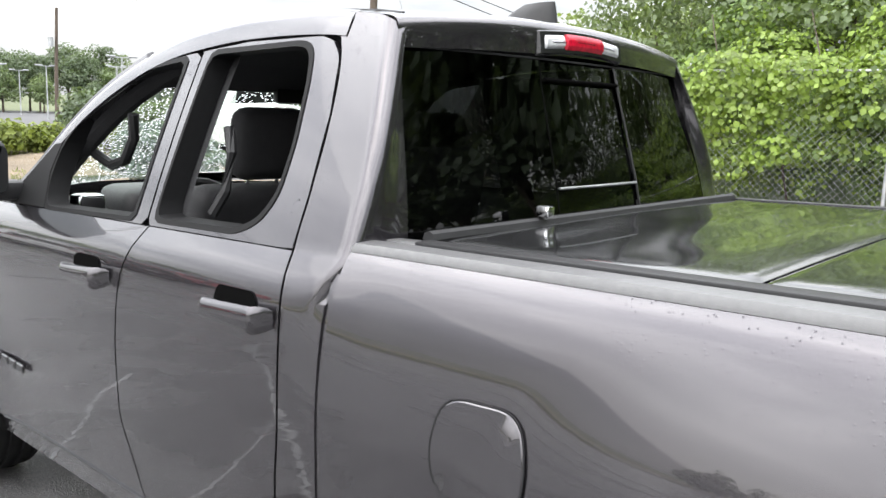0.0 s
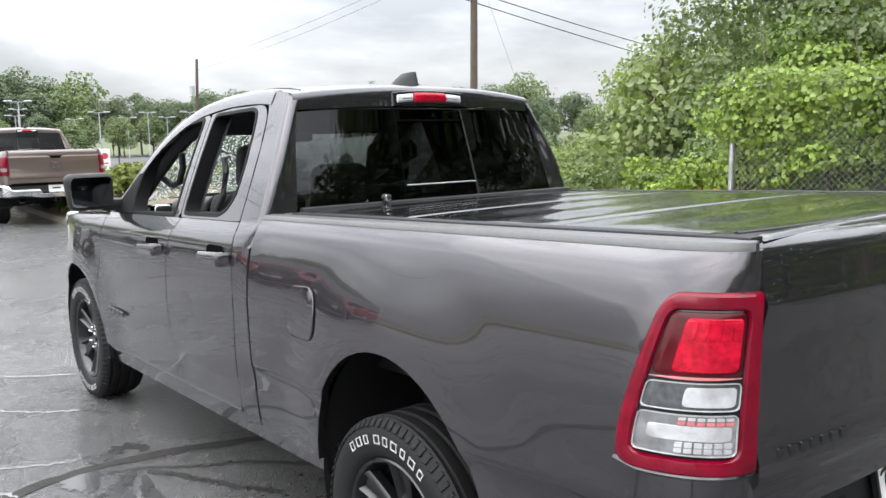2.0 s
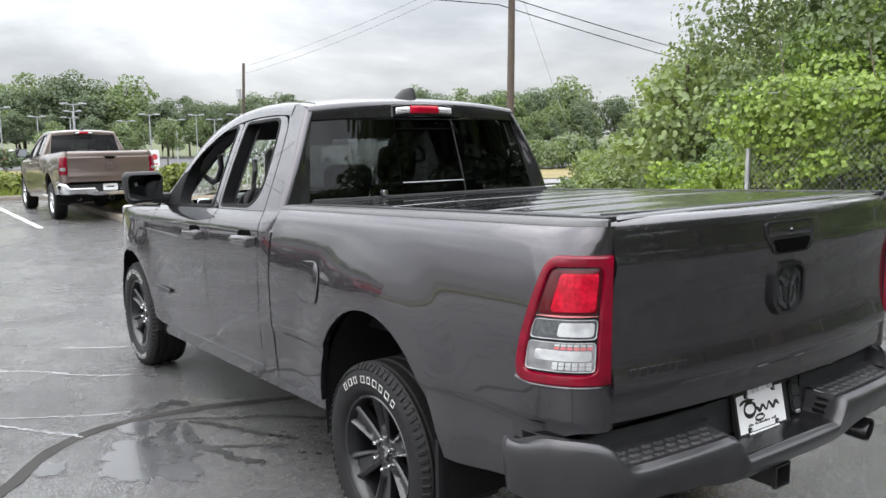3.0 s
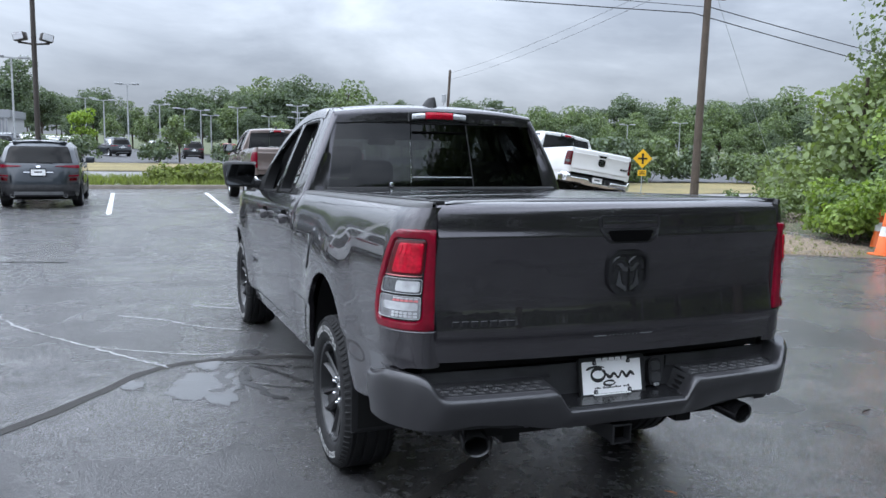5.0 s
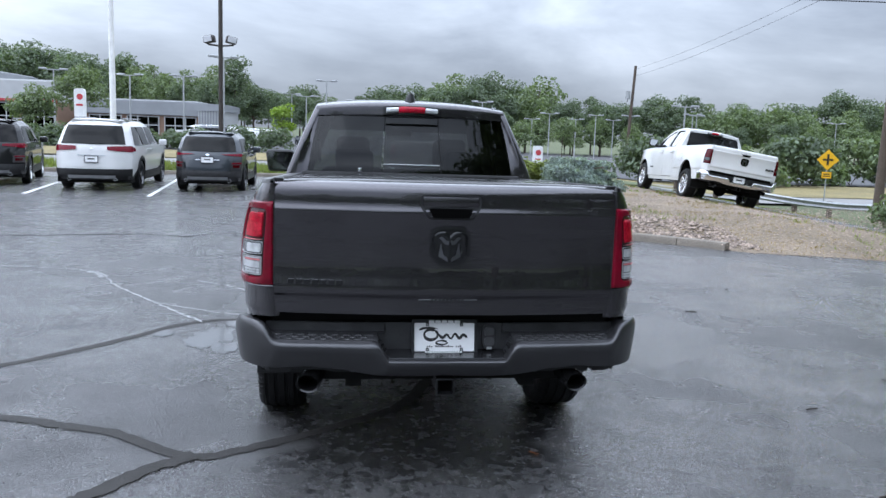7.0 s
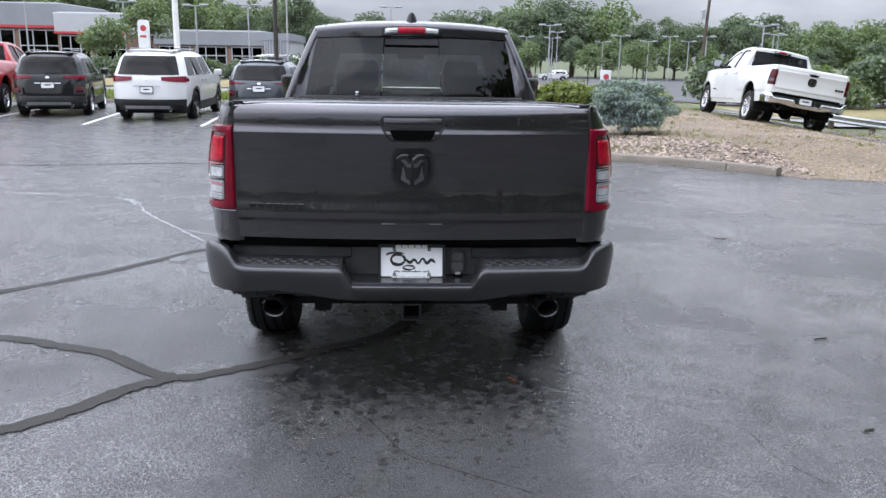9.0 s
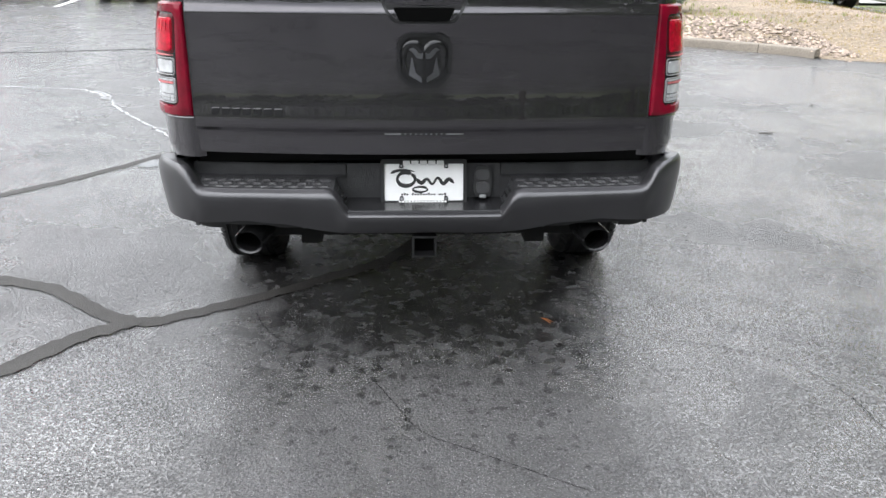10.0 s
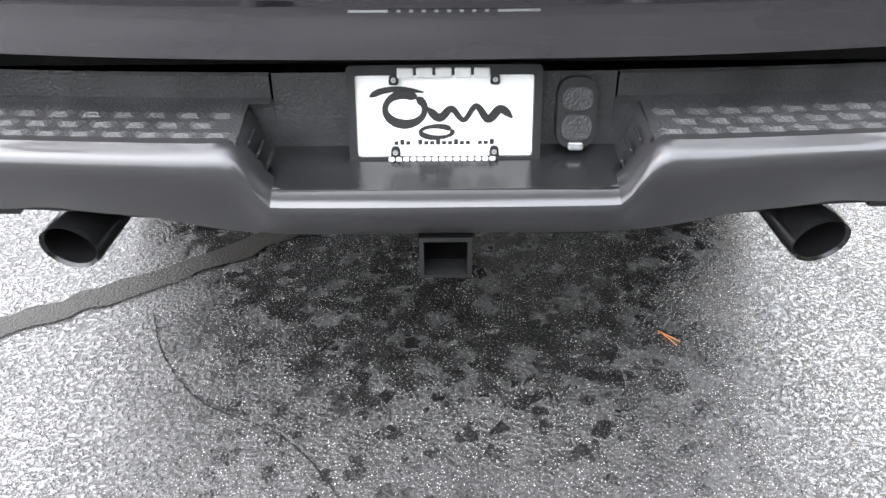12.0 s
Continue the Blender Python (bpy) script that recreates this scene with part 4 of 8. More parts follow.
def number_plate(parent, m, detail):
    """Dealer plate in a dark frame, its lettering left as plain shapes."""
    plate = new("licence_plate")
    plate.parent = parent
    plate.matrix_basis = m
    bm = block(-0.1545, 0.1545, -0.002, 0.004, -0.0775, 0.0775, 0.003, 1)
    part("plate_sheet", bm, PLATE_WHITE, plate)
    a, b = rounded([(-0.166, -0.088), (0.166, -0.088), (0.166, 0.088), (-0.166, 0.088)], 0.010), rounded([(-0.1525, -0.071), (0.1525, -0.071), (0.1525, 0.071), (-0.1525, 0.071)], 0.006)
    n = 360 if detail else 64
    a, b = radial(a, (0, 0), n), radial(b, (0, 0), n)
    bm = sheet(lambda i, k: ((a if k < 1.5 else b)[i % n][0], (0.006, -0.010, -0.010, -0.001)[k], (a if k < 1.5 else b)[i % n][1]), range(n + 1), range(4))
    frame_ob = part("plate_frame", bm, BLACK_PLASTIC, plate)
    if not detail:
        part("print", block(-0.08, 0.08, -0.004, -0.001, -0.008, 0.022), PRINT_BLACK, plate)
        return plate
    for s in (-1, 1):
        for z in (-0.063, 0.063):
            bm = prism(rounded([(s * 0.086 - 0.009, z - 0.009), (s * 0.086 + 0.009, z - 0.009), (s * 0.086 + 0.007, z + 0.010), (s * 0.086 - 0.007, z + 0.010)], 0.006), lambda q, w: (q, -0.009, w), lambda q, w: (q, -0.002, w))
            part("frame_clip", bm, BLACK_PLASTIC, frame_ob)
            part("screw", shift(lathe([(-0.012, 0.001), (-0.012, 0.004), (-0.008, 0.005)], 10, "y"), pose(s * 0.086, 0, z)), STEEL, frame_ob)
    for z, x0, n, w, h in ((0.0750, -0.080, 5, 0.0275, 0.0085), (-0.0755, -0.098, 15, 0.0104, 0.0048)):
        for i in range(n):
            x = x0 + i * (w * 1.16 + 0.0005)
            part("raised_bar", block(x, x + w, -0.0135, -0.008, z - h, z + h, 0.002, 1), PRINT_WHITE, frame_ob)
    # a bold script-like flourish and a thin line of bars
    def stroke(pts, wide):
        c = curve_path(pts, 8)
        bm = bmesh.new()
        rows = []
        for i, (x, z) in enumerate(c):
            j, k = c[max(0, i - 1)], c[min(len(c) - 1, i + 1)]
            d = math.hypot(k[0] - j[0], k[1] - j[1]) or 1
            nx, nz = -(k[1] - j[1]) / d, (k[0] - j[0]) / d
            ww = wide * (0.80 + 0.20 * math.sin(0.16 * i + 0.6)) * min(1.0, 0.35 + 0.2 * i, 0.35 + 0.2 * (len(c) - 1 - i))
            rows.append([bm.verts.new((x + s * nx * ww, y, z + s * nz * ww)) for s, y in ((-1, -0.0035), (1, -0.0035))])
        for r, q in zip(rows, rows[1:]):
            bm.faces.new((r[0], r[1], q[1], q[0]))
        return bm
    ring = [(-0.068 + 0.034 * math.cos(t), 0.012 + 0.026 * math.sin(t)) for t in steps(10, 0.9, 0.9 + 2 * math.pi)]
    loop = [(-0.014 + 0.028 * math.cos(t), -0.028 + 0.010 * math.sin(t)) for t in steps(10, 0.4, 0.4 + 2 * math.pi)]
    wave = [(-0.030 + 0.021 * i, (0.014, -0.006)[i % 2] + 0.003 * math.sin(i * 1.9)) for i in range(8)]
    for pts, wide in (([(-0.128, 0.034), (-0.108, 0.043), (-0.075, 0.047), (-0.035, 0.041)], 0.0055), (ring, 0.0085), (wave, 0.0075), (loop, 0.0050)):
        part("printed_stroke", stroke(pts, wide), PRINT_BLACK, plate)
    for i in range(17):
        if i in (3, 13):
            continue
        x = -0.088 + i * 0.0104
        part("printed_bar", block(x, x + 0.0072, -0.0035, -0.001, -0.0505, -0.0445 + 0.003 * (i % 3 == 1)), PRINT_BLACK, plate)
    return plate


def pickup(root, paint, rim, bumper, detail=True, bed_cover=True, lamp="frame", trim=BLACK_PLASTIC, open_windows=False, emblem=BLACK_GLOSS):
    """A quad-cab pickup: its tailgate at y = 0, nose towards +y, wheels on z = 0."""
    # body sides
    for s in (-1, 1):
        run = [0.33 * k / 10 for k in range(11)] + steps(4, 0.35, 0.38) + steps(5, 0.44, 0.76)
        ys_arch = [REAR_ARCH[0] - REAR_ARCH[2] * 0.9995 * math.cos(t) for t in steps(26, 0, math.pi)]
        off = 0.33 + 0.0 - 0.30
        run += [y + off for y in ys_arch] + steps(8, 1.78 + off, 2.231 + off)
        run = sorted(set(round(r, 5) for r in run))

        def low(y):
            if y < 0.36:
                return 0.845 - 0.055 * smooth(0.10, 0.26, y)
            if abs(y - REAR_ARCH[0]) < REAR_ARCH[2]:
                return arch(y, REAR_ARCH) + RAKE * y
            return 0.60 + (0.03 * (1 - smooth(0.36, 0.7, y)) if y < 1 else 0.0)

        def bedside(r, v):
            y = corner(r, 1.0)[1]
            lo = low(y)
            z = max(lo, v)
            x, y = corner(r, z)
            return lean(s * x, y, z)
        bm = sheet(bedside, run, steps(8, 0.60, 0.84) + [0.852, 0.862, 0.870, 0.878, 0.888] + steps(22, 0.905, 1.488))
        bmesh.ops.remove_doubles(bm, verts=bm.verts[:], dist=0.0002)
        hem(bm, lambda c: (-s * 0.03, 0.012 if c.y < 0.2 else 0, 0))
        bed = part("bedside", bm, paint, root)

        def cap(r, v):
            y = corner(r, 1.47)[1]
            x = corner(r, 1.486)[0]
            pr = ((0.0, 1.491), (0.002, 1.500), (0.010, 1.510), (0.03, 1.513), (0.055, 1.514), (0.062, 1.506), (0.085, 1.505), (0.09, 1.513), (0.125, 1.513), (0.130, 1.49))[v]
            k = smooth(0.08, 0.16, y)
            wide = (x - 0.846) * (1 - k) + 0.13 * k
            return lean(s * (x - wide * pr[0] / 0.13), y, pr[1] - 0.004)
        part("bed_rail_cap", sheet(cap, [r for r in run if r > 0.001], range(10)), RAIL_PLASTIC if detail else paint, root)
        if s < 0:
            lid = rounded([(1.70, 1.065), (1.905, 1.065), (1.925, 1.165), (1.895, 1.262), (1.715, 1.268), (1.685, 1.165)], 0.05)
            c = (1.805, 1.165)
            ro, ri = radial(lid, c, 48), radial([(c[0] + (p[0] - c[0]) * 0.94, c[1] + (p[1] - c[1]) * 0.94) for p in lid], c, 48)
            bm = sheet(lambda i, k: lean(-(flank(ro[i % 48][0], ro[i % 48][1]) + (0.003, 0.0052, 0.0035)[k]), (ro, ro, ri)[k][i % 48][0], (ro, ro, ri)[k][i % 48][1]), range(49), range(3))
            part("fuel_door_gap", bm, BLACK_GLOSS, bed)
            bm = bmesh.new()
            rings = []
            for k, o in ((0.965, 0.0042), (0.945, 0.0060), (0.6, 0.0060), (0.25, 0.0060)):
                rings.append([bm.verts.new(lean(-(flank(c[0] + (p[0] - c[0]) * k, c[1] + (p[1] - c[1]) * k) + o), c[0] + (p[0] - c[0]) * k, c[1] + (p[1] - c[1]) * k)) for p in ro])
            for a, b in zip(rings, rings[1:]):
                for i in range(48):
                    bm.faces.new((a[i], a[(i + 1) % 48], b[(i + 1) % 48], b[i]))
            bm.faces.new(rings[-1])
            part("fuel_door", bm, paint, bed)

        # strips added in the panel gaps: black for their shade, paint at the cab and bed
        for seam, z0, z1 in ((lambda z: 2.260, 0.62, 1.44), (door_rear_seam, 0.64, 1.47), (door_mid_seam, 0.64, 1.47), (door_front_seam, 0.64, 1.46)):
            part("gap_strip", sheet(lambda z, o: lean(s * (flank(seam(z), z) - (0.009 if z1 != 1.44 else 0.004)), seam(z) + o, z), steps(30, z0, z1), (-0.012, 0.012)), SLOT_BLACK if z1 != 1.44 else paint, root)

        # cab corner and rear pillar
        def cab_side(u, z):
            y0 = door_rear_seam(z)
            if z < 1.40:
                return lean(s * flank(y0 + (2.274 - y0) * u, z), y0 - 0.004 + (2.274 - y0) * u, z)
            xs, xe, ye = glasshouse(z) if z > 1.475 else flank(y0, z), back_edge_x(z), back_edge_y(z)
            k = smooth(1.40, 1.445, z)
            yc = pillar_back(z)
            if u < 0.6:
                y, x = y0 - 0.004 + (yc + 0.035 - y0) * u / 0.6, xs
            else:
                t = (u - 0.6) / 0.4
                if t < 0.5:
                    q = t * 2
                    x = xs - 0.045 * q * q
                    y = yc + 0.035 * (1 - q) ** 2
                else:
                    q = t * 2 - 1
                    x, y = xs - 0.045 + (xe - xs + 0.045) * q, yc + (ye - yc) * q
            fy, fx = y0 - 0.004 + (2.274 - y0) * u, flank(y0, min(z, 1.475))
            return lean(s * (fx + (x - fx) * k), fy + (y - fy) * k, z)
        bm = sheet(lambda u, k: cab_side(u, k if k < 1.478 else 1.478 + (k - 1.478) * (roof_edge(door_rear_seam(1.99) + (2.33 - door_rear_seam(1.99)) * min(1, u / 0.8)) - 1.478)), steps(22), steps(18, 0.60, 1.47) + steps(22, 1.478, 2.478))
        hem(bm, lambda c: (-s * 0.025, 0.0, 0))
        part("cab_corner", bm, paint, root)

        # doors below the glass
        for name, ya, yb in (("front_door", door_mid_seam, door_front_seam), ("rear_door", door_rear_seam, door_mid_seam)):
            bm = sheet(lambda u, z: lean(s * flank(ya(z) + 0.004 + (yb(z) - ya(z) - 0.008) * u, z), ya(z) + 0.004 + (yb(z) - ya(z) - 0.008) * u, z), steps(14), steps(30, 0.635, 1.472))
            hem(bm, lambda c: (-s * 0.03, 0, 0))
            door = part(name, bm, paint, root)
            front = name == "front_door"
            c = (3.55, 1.70) if front else (2.82, 1.73)
            hole = [(3.215, 1.492), (3.84, 1.484), (3.875, 1.58), (3.87, 1.685), (3.78, 1.805), (3.63, 1.897), (3.45, 1.94), (3.228, 1.96)] if front else [(3.085, 1.500), (2.69, 1.502), (2.605, 1.535), (2.560, 1.60), (2.560, 1.72), (2.590, 1.87), (2.622, 1.95), (2.67, 1.968), (3.092, 1.968)]
            edge = [(3.135, 1.475), (4.24, 1.475), (4.05, 1.585), (3.92, 1.69), (3.75, 1.815), (3.51, 1.925), (3.32, 1.968), (3.155, 1.982)] if front else [(3.125, 1.475), (2.442, 1.475), (2.441, 1.60), (2.459, 1.79), (2.499, 1.93), (2.548, 1.975), (2.60, 1.988), (2.92, 1.995), (3.147, 1.982)]
            hole = rounded(hole, 0.035)
            seal = [(c[0] + (p[0] - c[0]) * 1.045, c[1] + (p[1] - c[1]) * 1.065) for p in hole]
            bm = ring_panel(edge, seal, s, c)
            hem(bm, lambda q: (-s * 0.02, 0, 0))
            part("door_frame", bm, paint, door)
            bm = ring_panel(seal, hole, s, c, out=0.003)
            hem(bm, lambda q: (-s * 0.075, 0, 0))
            part("window_seal", bm, SEAL_BLACK, door)
            if not (open_windows and s < 0):
                part("window_pane", pane_side(hole, s, c), (GLASS_WET if front else GLASS_TINT) if open_windows else GLASS_DARK, door).visible_shadow = False
            y0 = 3.235 if front else 2.425
            zc = 1.322 if front else 1.328

            def pull(u, v):
                t = 2 * math.pi * v
                y = y0 + 0.27 * u
                end = min(u, 1 - u)
                k = smooth(0, 0.10, end) ** 0.5
                return lean(s * (flank(y, zc) + 0.036 * smooth(0, 0.12, end) + 0.014 * math.cos(t) * k + 0.006), y, zc - 0.010 + (0.035 - 0.010 * u) * math.sin(t) * (0.6 + 0.4 * k))
            handle = part("door_handle", sheet(pull, steps(24), steps(14)), paint, door)
            # flat black patch paints the shade of the handle cup; no hollow is cut
            cup = rounded([(y0 + 0.055, zc - 0.02), (y0 + 0.255, zc - 0.02), (y0 + 0.245, zc + 0.043), (y0 + 0.085, zc + 0.043)], 0.022)
            bm = bmesh.new()
            bm.faces.new([bm.verts.new(lean(s * (flank(y, z) + 0.0035), y, z)) for y, z in cup])
            part("recess_shade", bm, SLOT_BLACK, handle)
            if front:
                part("key_lock", shift(lathe([(-0.004, 0.001), (0.0, 0.010), (0.004, 0.008), (0.005, 0.001)], 14), Matrix.Translation(lean(s * (flank(y0 + 0.06, zc) + 0.047), y0 + 0.06, zc - 0.005))), CHROME, handle)
                for i in range(4):
                    part("badge_bar", block(s * 1.008 - 0.006, s * 1.008 + 0.006, 3.93 + i * 0.072, 3.985 + i * 0.072, 0.872 - RAKE * 4.05, 0.905 - RAKE * 4.05, 0.004, 1), DARK_CHROME if detail else trim, door)
                sail = [(3.845, 1.478), (4.20, 1.478), (4.06, 1.585), (3.93, 1.695), (3.875, 1.70), (3.89, 1.60)]
                part("mirror_sail", prism(sail, lambda y, z: lean(s * (glasshouse(z) + 0.006), y, z), lambda y, z: lean(s * (glasshouse(z) - 0.03), y, z)), SEAL_BLACK, door)

        def rail(y, k):
            d, o = ((-0.066, -0.006), (-0.062, 0.003), (-0.02, 0.004), (-0.004, 0.001), (0.004, -0.012), (0.006, -0.03))[k]
            z = roof_edge(y) + d
            return lean(s * (glasshouse(z) + o), y, z)
        part("roof_side_rail", sheet(rail, steps(30, 2.50, 4.16), range(6)), paint, root)

        # front wing
        cols = [4.21] + [FRONT_ARCH[0] - FRONT_ARCH[2] * 0.9995 * math.cos(t) for t in steps(26, 0, math.pi)] + steps(6, 5.38, 5.62)

        def wing(y, v):
            lo = arch(y, FRONT_ARCH) + RAKE * y if abs(y - FRONT_ARCH[0]) < FRONT_ARCH[2] else 0.63
            z = lo + (1.47 - 0.05 * smooth(4.3, 5.6, y) - lo) * v
            yy = max(y, door_front_seam(z) + 0.005)
            return lean(s * flank(yy, z), yy, z)
        bm = sheet(wing, cols, steps(24))
        hem(bm, lambda c: (-s * 0.03, 0, 0))
        part("front_fender", bm, paint, root)
        bm = sheet(lambda y, z: lean(s * (door_profile(z) - 0.004), y, z), steps(12, 1.74, 4.34), (0.535, 0.56, 0.60, 0.632))
        hem(bm, lambda c: (-s * 0.06, 0, 0))
        part("rocker_panel", bm, paint, root)
        # bead added along the door bottoms; dark chrome stands for their edge highlight
        part("added_edge_bead", pipe([lean(s * (flank(y, 0.634) + 0.002), y, 0.634) for y in steps(10, 2.44, 4.2)], 0.005, 6), DARK_CHROME if detail else trim, root)
        for (cy, cz, a, b), nm in ((REAR_ARCH, "rear_wheel_liner"), (FRONT_ARCH, "front_wheel_liner")):
            bm = sheet(lambda t, x: (s * x, cy - (a + 0.012) * math.cos(t), cz + (b + 0.012) * math.sin(t)), steps(20, -0.25, math.pi + 0.25), (0.965, 0.80, 0.62, 0.50))
            part(nm, bm, UNDERBODY, root)
            bm = sheet(lambda t, q: (s * 0.50, cy - (a + 0.012) * q * math.cos(t), cz + (b + 0.012) * q * math.sin(t)), steps(20, -0.25, math.pi + 0.25), (0.05, 1))
            part(nm, bm, UNDERBODY, root)
            flap = bmesh.new()
            yy = cy - a + 0.03 if cy < 3 else cy - a + 0.015
            block(s * 0.70, s * 0.985, yy - 0.01, yy + 0.01, cz - (0.16 if cy < 3 else 0.09), cz + 0.12, 0.005, 1, flap)
            part("mud_flap", flap, BLACK_PLASTIC, root)

        # door mirror
        mirror = new("door_mirror")
        mirror.parent = root
        bm = block(-0.135, 0.135, -0.05, 0.075, -0.105, 0.105, 0.04, 3)
        for v in bm.verts:
            v.co.x *= 1 - 0.12 * (v.co.z < 0)
            v.co.y *= 1 - 0.3 * (abs(v.co.x) > 0.1)
        m = pose(s * 1.095, 4.11, 1.432) @ pose(0, 0, 0, 0, 0, s * -6)
        part("mirror_shell", shift(bm, m), trim, mirror)
        bm = prism(rounded([(-0.118, -0.085), (0.115, -0.085), (0.120, 0.085), (-0.120, 0.085)], 0.035), lambda x, z: (x, -0.0535, z), lambda x, z: (x, -0.045, z))
        part("mirror_glass", shift(bm, m), surface("mirror_silver", (0.34, 0.355, 0.36), 0.06, 1.0, rough_vary=0.02), mirror)
        part("mirror_arm", block(min(s * 0.90, s * 1.04), max(s * 0.90, s * 1.04), 4.08, 4.19, 1.315, 1.385, 0.02, 2), trim, mirror)

        # tail lamp on the corner
        lampo = new("tail_lamp")
        lampo.parent = root
        wide = curve((0.99, 0.335), (1.10, 0.315), (1.25, 0.275), (1.395, 0.235)) if lamp == "frame" else curve((0.99, 0.20), (1.395, 0.20))

        def on_lamp(q, z, o):
            """A point of the corner's skin, q along it on a lamp 0.29 wide, o proud of it."""
            q = max(q, 0.0) / 0.29 * wide(z)
            x, y = corner(q, z)
            x2, y2 = corner(q + 0.004, z)
            d = math.hypot(x2 - x, y2 - y) or 1
            return (s * (x + (y2 - y) / d * o), y - (x2 - x) / d * o, z - RAKE * y)

        def lens(outline, out, base=0.0, inner=None, n=128):
            """A domed lens inside an outline, or a rounded frame between two outlines."""
            c = (sum(p[0] for p in outline) / len(outline), sum(p[1] for p in outline) / len(outline))
            a = radial(outline, c, n)
            bm = bmesh.new()
            if inner:
                b = radial(inner, c, n)
                rows = [(t, o) for t, o in ((0, 0.0), (0.06, 0.7), (0.2, 1.0), (0.6, 1.0), (0.88, 0.8), (1, 0.25))]
                sheet(lambda i, k: on_lamp(a[i % n][0] * (1 - k[0]) + b[i % n][0] * k[0], a[i % n][1] * (1 - k[0]) + b[i % n][1] * k[0], base + (out - base) * k[1]), range(n + 1), rows, bm)
            else:
                rows = ((1.0, 0.0), (0.985, 0.6), (0.95, 1.0), (0.75, 1.0), (0.5, 1.0), (0.25, 1.0), (0.02, 1.0))
                sheet(lambda i, k: on_lamp(c[0] + (a[i % n][0] - c[0]) * k[0], c[1] + (a[i % n][1] - c[1]) * k[0], base + (out - base) * k[1]), range(n + 1), rows, bm)
            return bm

        def cell(q0, q1, z0, z1, r=0.012):
            return rounded([(q0, z0), (q1, z0), (q1, z1), (q0, z1)], r, 6)

        def lip(q0, q1, z0, z1, w=0.0022):
            return cell(q0, q1, z0, z1), cell(q0 + w, q1 - w, z0 + w, z1 - w)
        if lamp == "frame":
            outer, window = cell(-0.15, 0.29, 0.997, 1.402, 0.055), cell(0.046, 0.254, 1.036, 1.364, 0.028)
            part("lamp_housing", lens([(max(q, 0.0), z) for q, z in outer], 0.015, 0.0, window), LAMP_RED, lampo, "deep red lamp surround")
            part("lamp_ledge", pipe([on_lamp(0.29 * u, 0.9925 + 0.012 * max(0.0, u - 0.8) / 0.2, 0.001) for u in steps(20)], 0.0065, 8), paint, lampo)
            part("lamp_bezel", lens(window, 0.0045, 0.003), BLACK_GLOSS, lampo)
            part("brake_surround", lens(cell(0.050, 0.250, 1.222, 1.360, 0.02), 0.0065, 0.004), LAMP_DEEP, lampo)
            part("brake_lens", lens(cell(0.060, 0.205, 1.230, 1.348, 0.015), 0.0105, 0.006), LAMP_BRIGHT, lampo, "bright red brake lens")
            for k in range(5):
                part("lens_facet", lens(cell(0.064 + 0.027 * k, 0.087 + 0.027 * k, 1.300, 1.340, 0.004), 0.0125, 0.010, n=40), LAMP_BRIGHT, lampo)
            part("lens_bar", lens(cell(0.049, 0.251, 1.2155, 1.2200, 0.002), 0.011, 0.004), LAMP_PINK, lampo, "pale pink trim line")
            a, b = lip(0.050, 0.250, 1.146, 1.208)
            part("reverse_surround", lens(a, 0.0055, 0.004), LAMP_SMOKE, lampo)
            part("lens_trim", lens(a, 0.0095, 0.004, b), LAMP_PALE, lampo)
            part("reverse_lens", lens(cell(0.058, 0.165, 1.154, 1.198), 0.0085, 0.005), LAMP_CLEAR, lampo, "clear reversing lens")
            a, b = lip(0.050, 0.250, 1.044, 1.137)
            part("indicator_lens", lens(a, 0.0060, 0.004), LAMP_MID, lampo, "clear indicator lens")
            part("lens_trim", lens(a, 0.0100, 0.004, b), LAMP_PALE, lampo)
            part("reflector_dish", lens(cell(0.060, 0.225, 1.078, 1.112, 0.010), 0.0085, 0.005), LAMP_CLEAR, lampo)
            for k in range(6):
                for z0, z1, mat in ((1.051, 1.062, LAMP_CLEAR), (1.064, 1.075, LAMP_CLEAR), (1.115, 1.123, LAMP_PINK), (1.125, 1.132, LAMP_CLEAR)):
                    part("lens_rib", lens(cell(0.060 + 0.018 * k, 0.075 + 0.018 * k, z0, z1, 0.002), 0.0100, 0.005, n=24), mat, lampo)
        else:
            part("lamp_housing", lens(cell(0.0, 0.29, 1.02, 1.395), 0.012), LAMP_RED if lamp == "square" else LAMP_DEEP, lampo, "red lamp lens")
            part("reverse_lens", lens(cell(0.05, 0.24, 1.10, 1.17), 0.015, 0.010), LAMP_MID if lamp == "square" else LAMP_SMOKE, lampo)

        # exhaust tip and seats
        tip = lathe([(0.30, 0.050), (0.0, 0.060), (-0.012, 0.057), (-0.006, 0.050), (0.12, 0.046), (0.28, 0.04)], 28, "y")
        for v in tip.verts:
            v.co.z *= 0.80
        part("exhaust_tip", shift(tip, pose(s * 0.672, 0.015, 0.52, 6, 0, s * 12)), BLACK_CHROME, root, "black metal exhaust tip")
        seat(root, s * 0.42, 3.46, 0.725, 0.54, "front_seat")

    # roof, header, screens
    def roof(y, u):
        ze, zm = roof_edge(y), roof_mid(y)
        xe = glasshouse(ze) - 0.004
        return lean(u * xe, y, ze + (zm - ze) * (1 - abs(u) ** 2.4))
    us = [-1, -0.985, -0.96] + steps(20, -0.92, 0.92) + [0.96, 0.985, 1]
    bm = sheet(roof, [2.40, 2.42, 2.45, 2.52, 2.6, 2.75, 2.9, 3.1, 3.3, 3.45, 3.58, 3.66], us)
    part("roof", bm, paint, root)

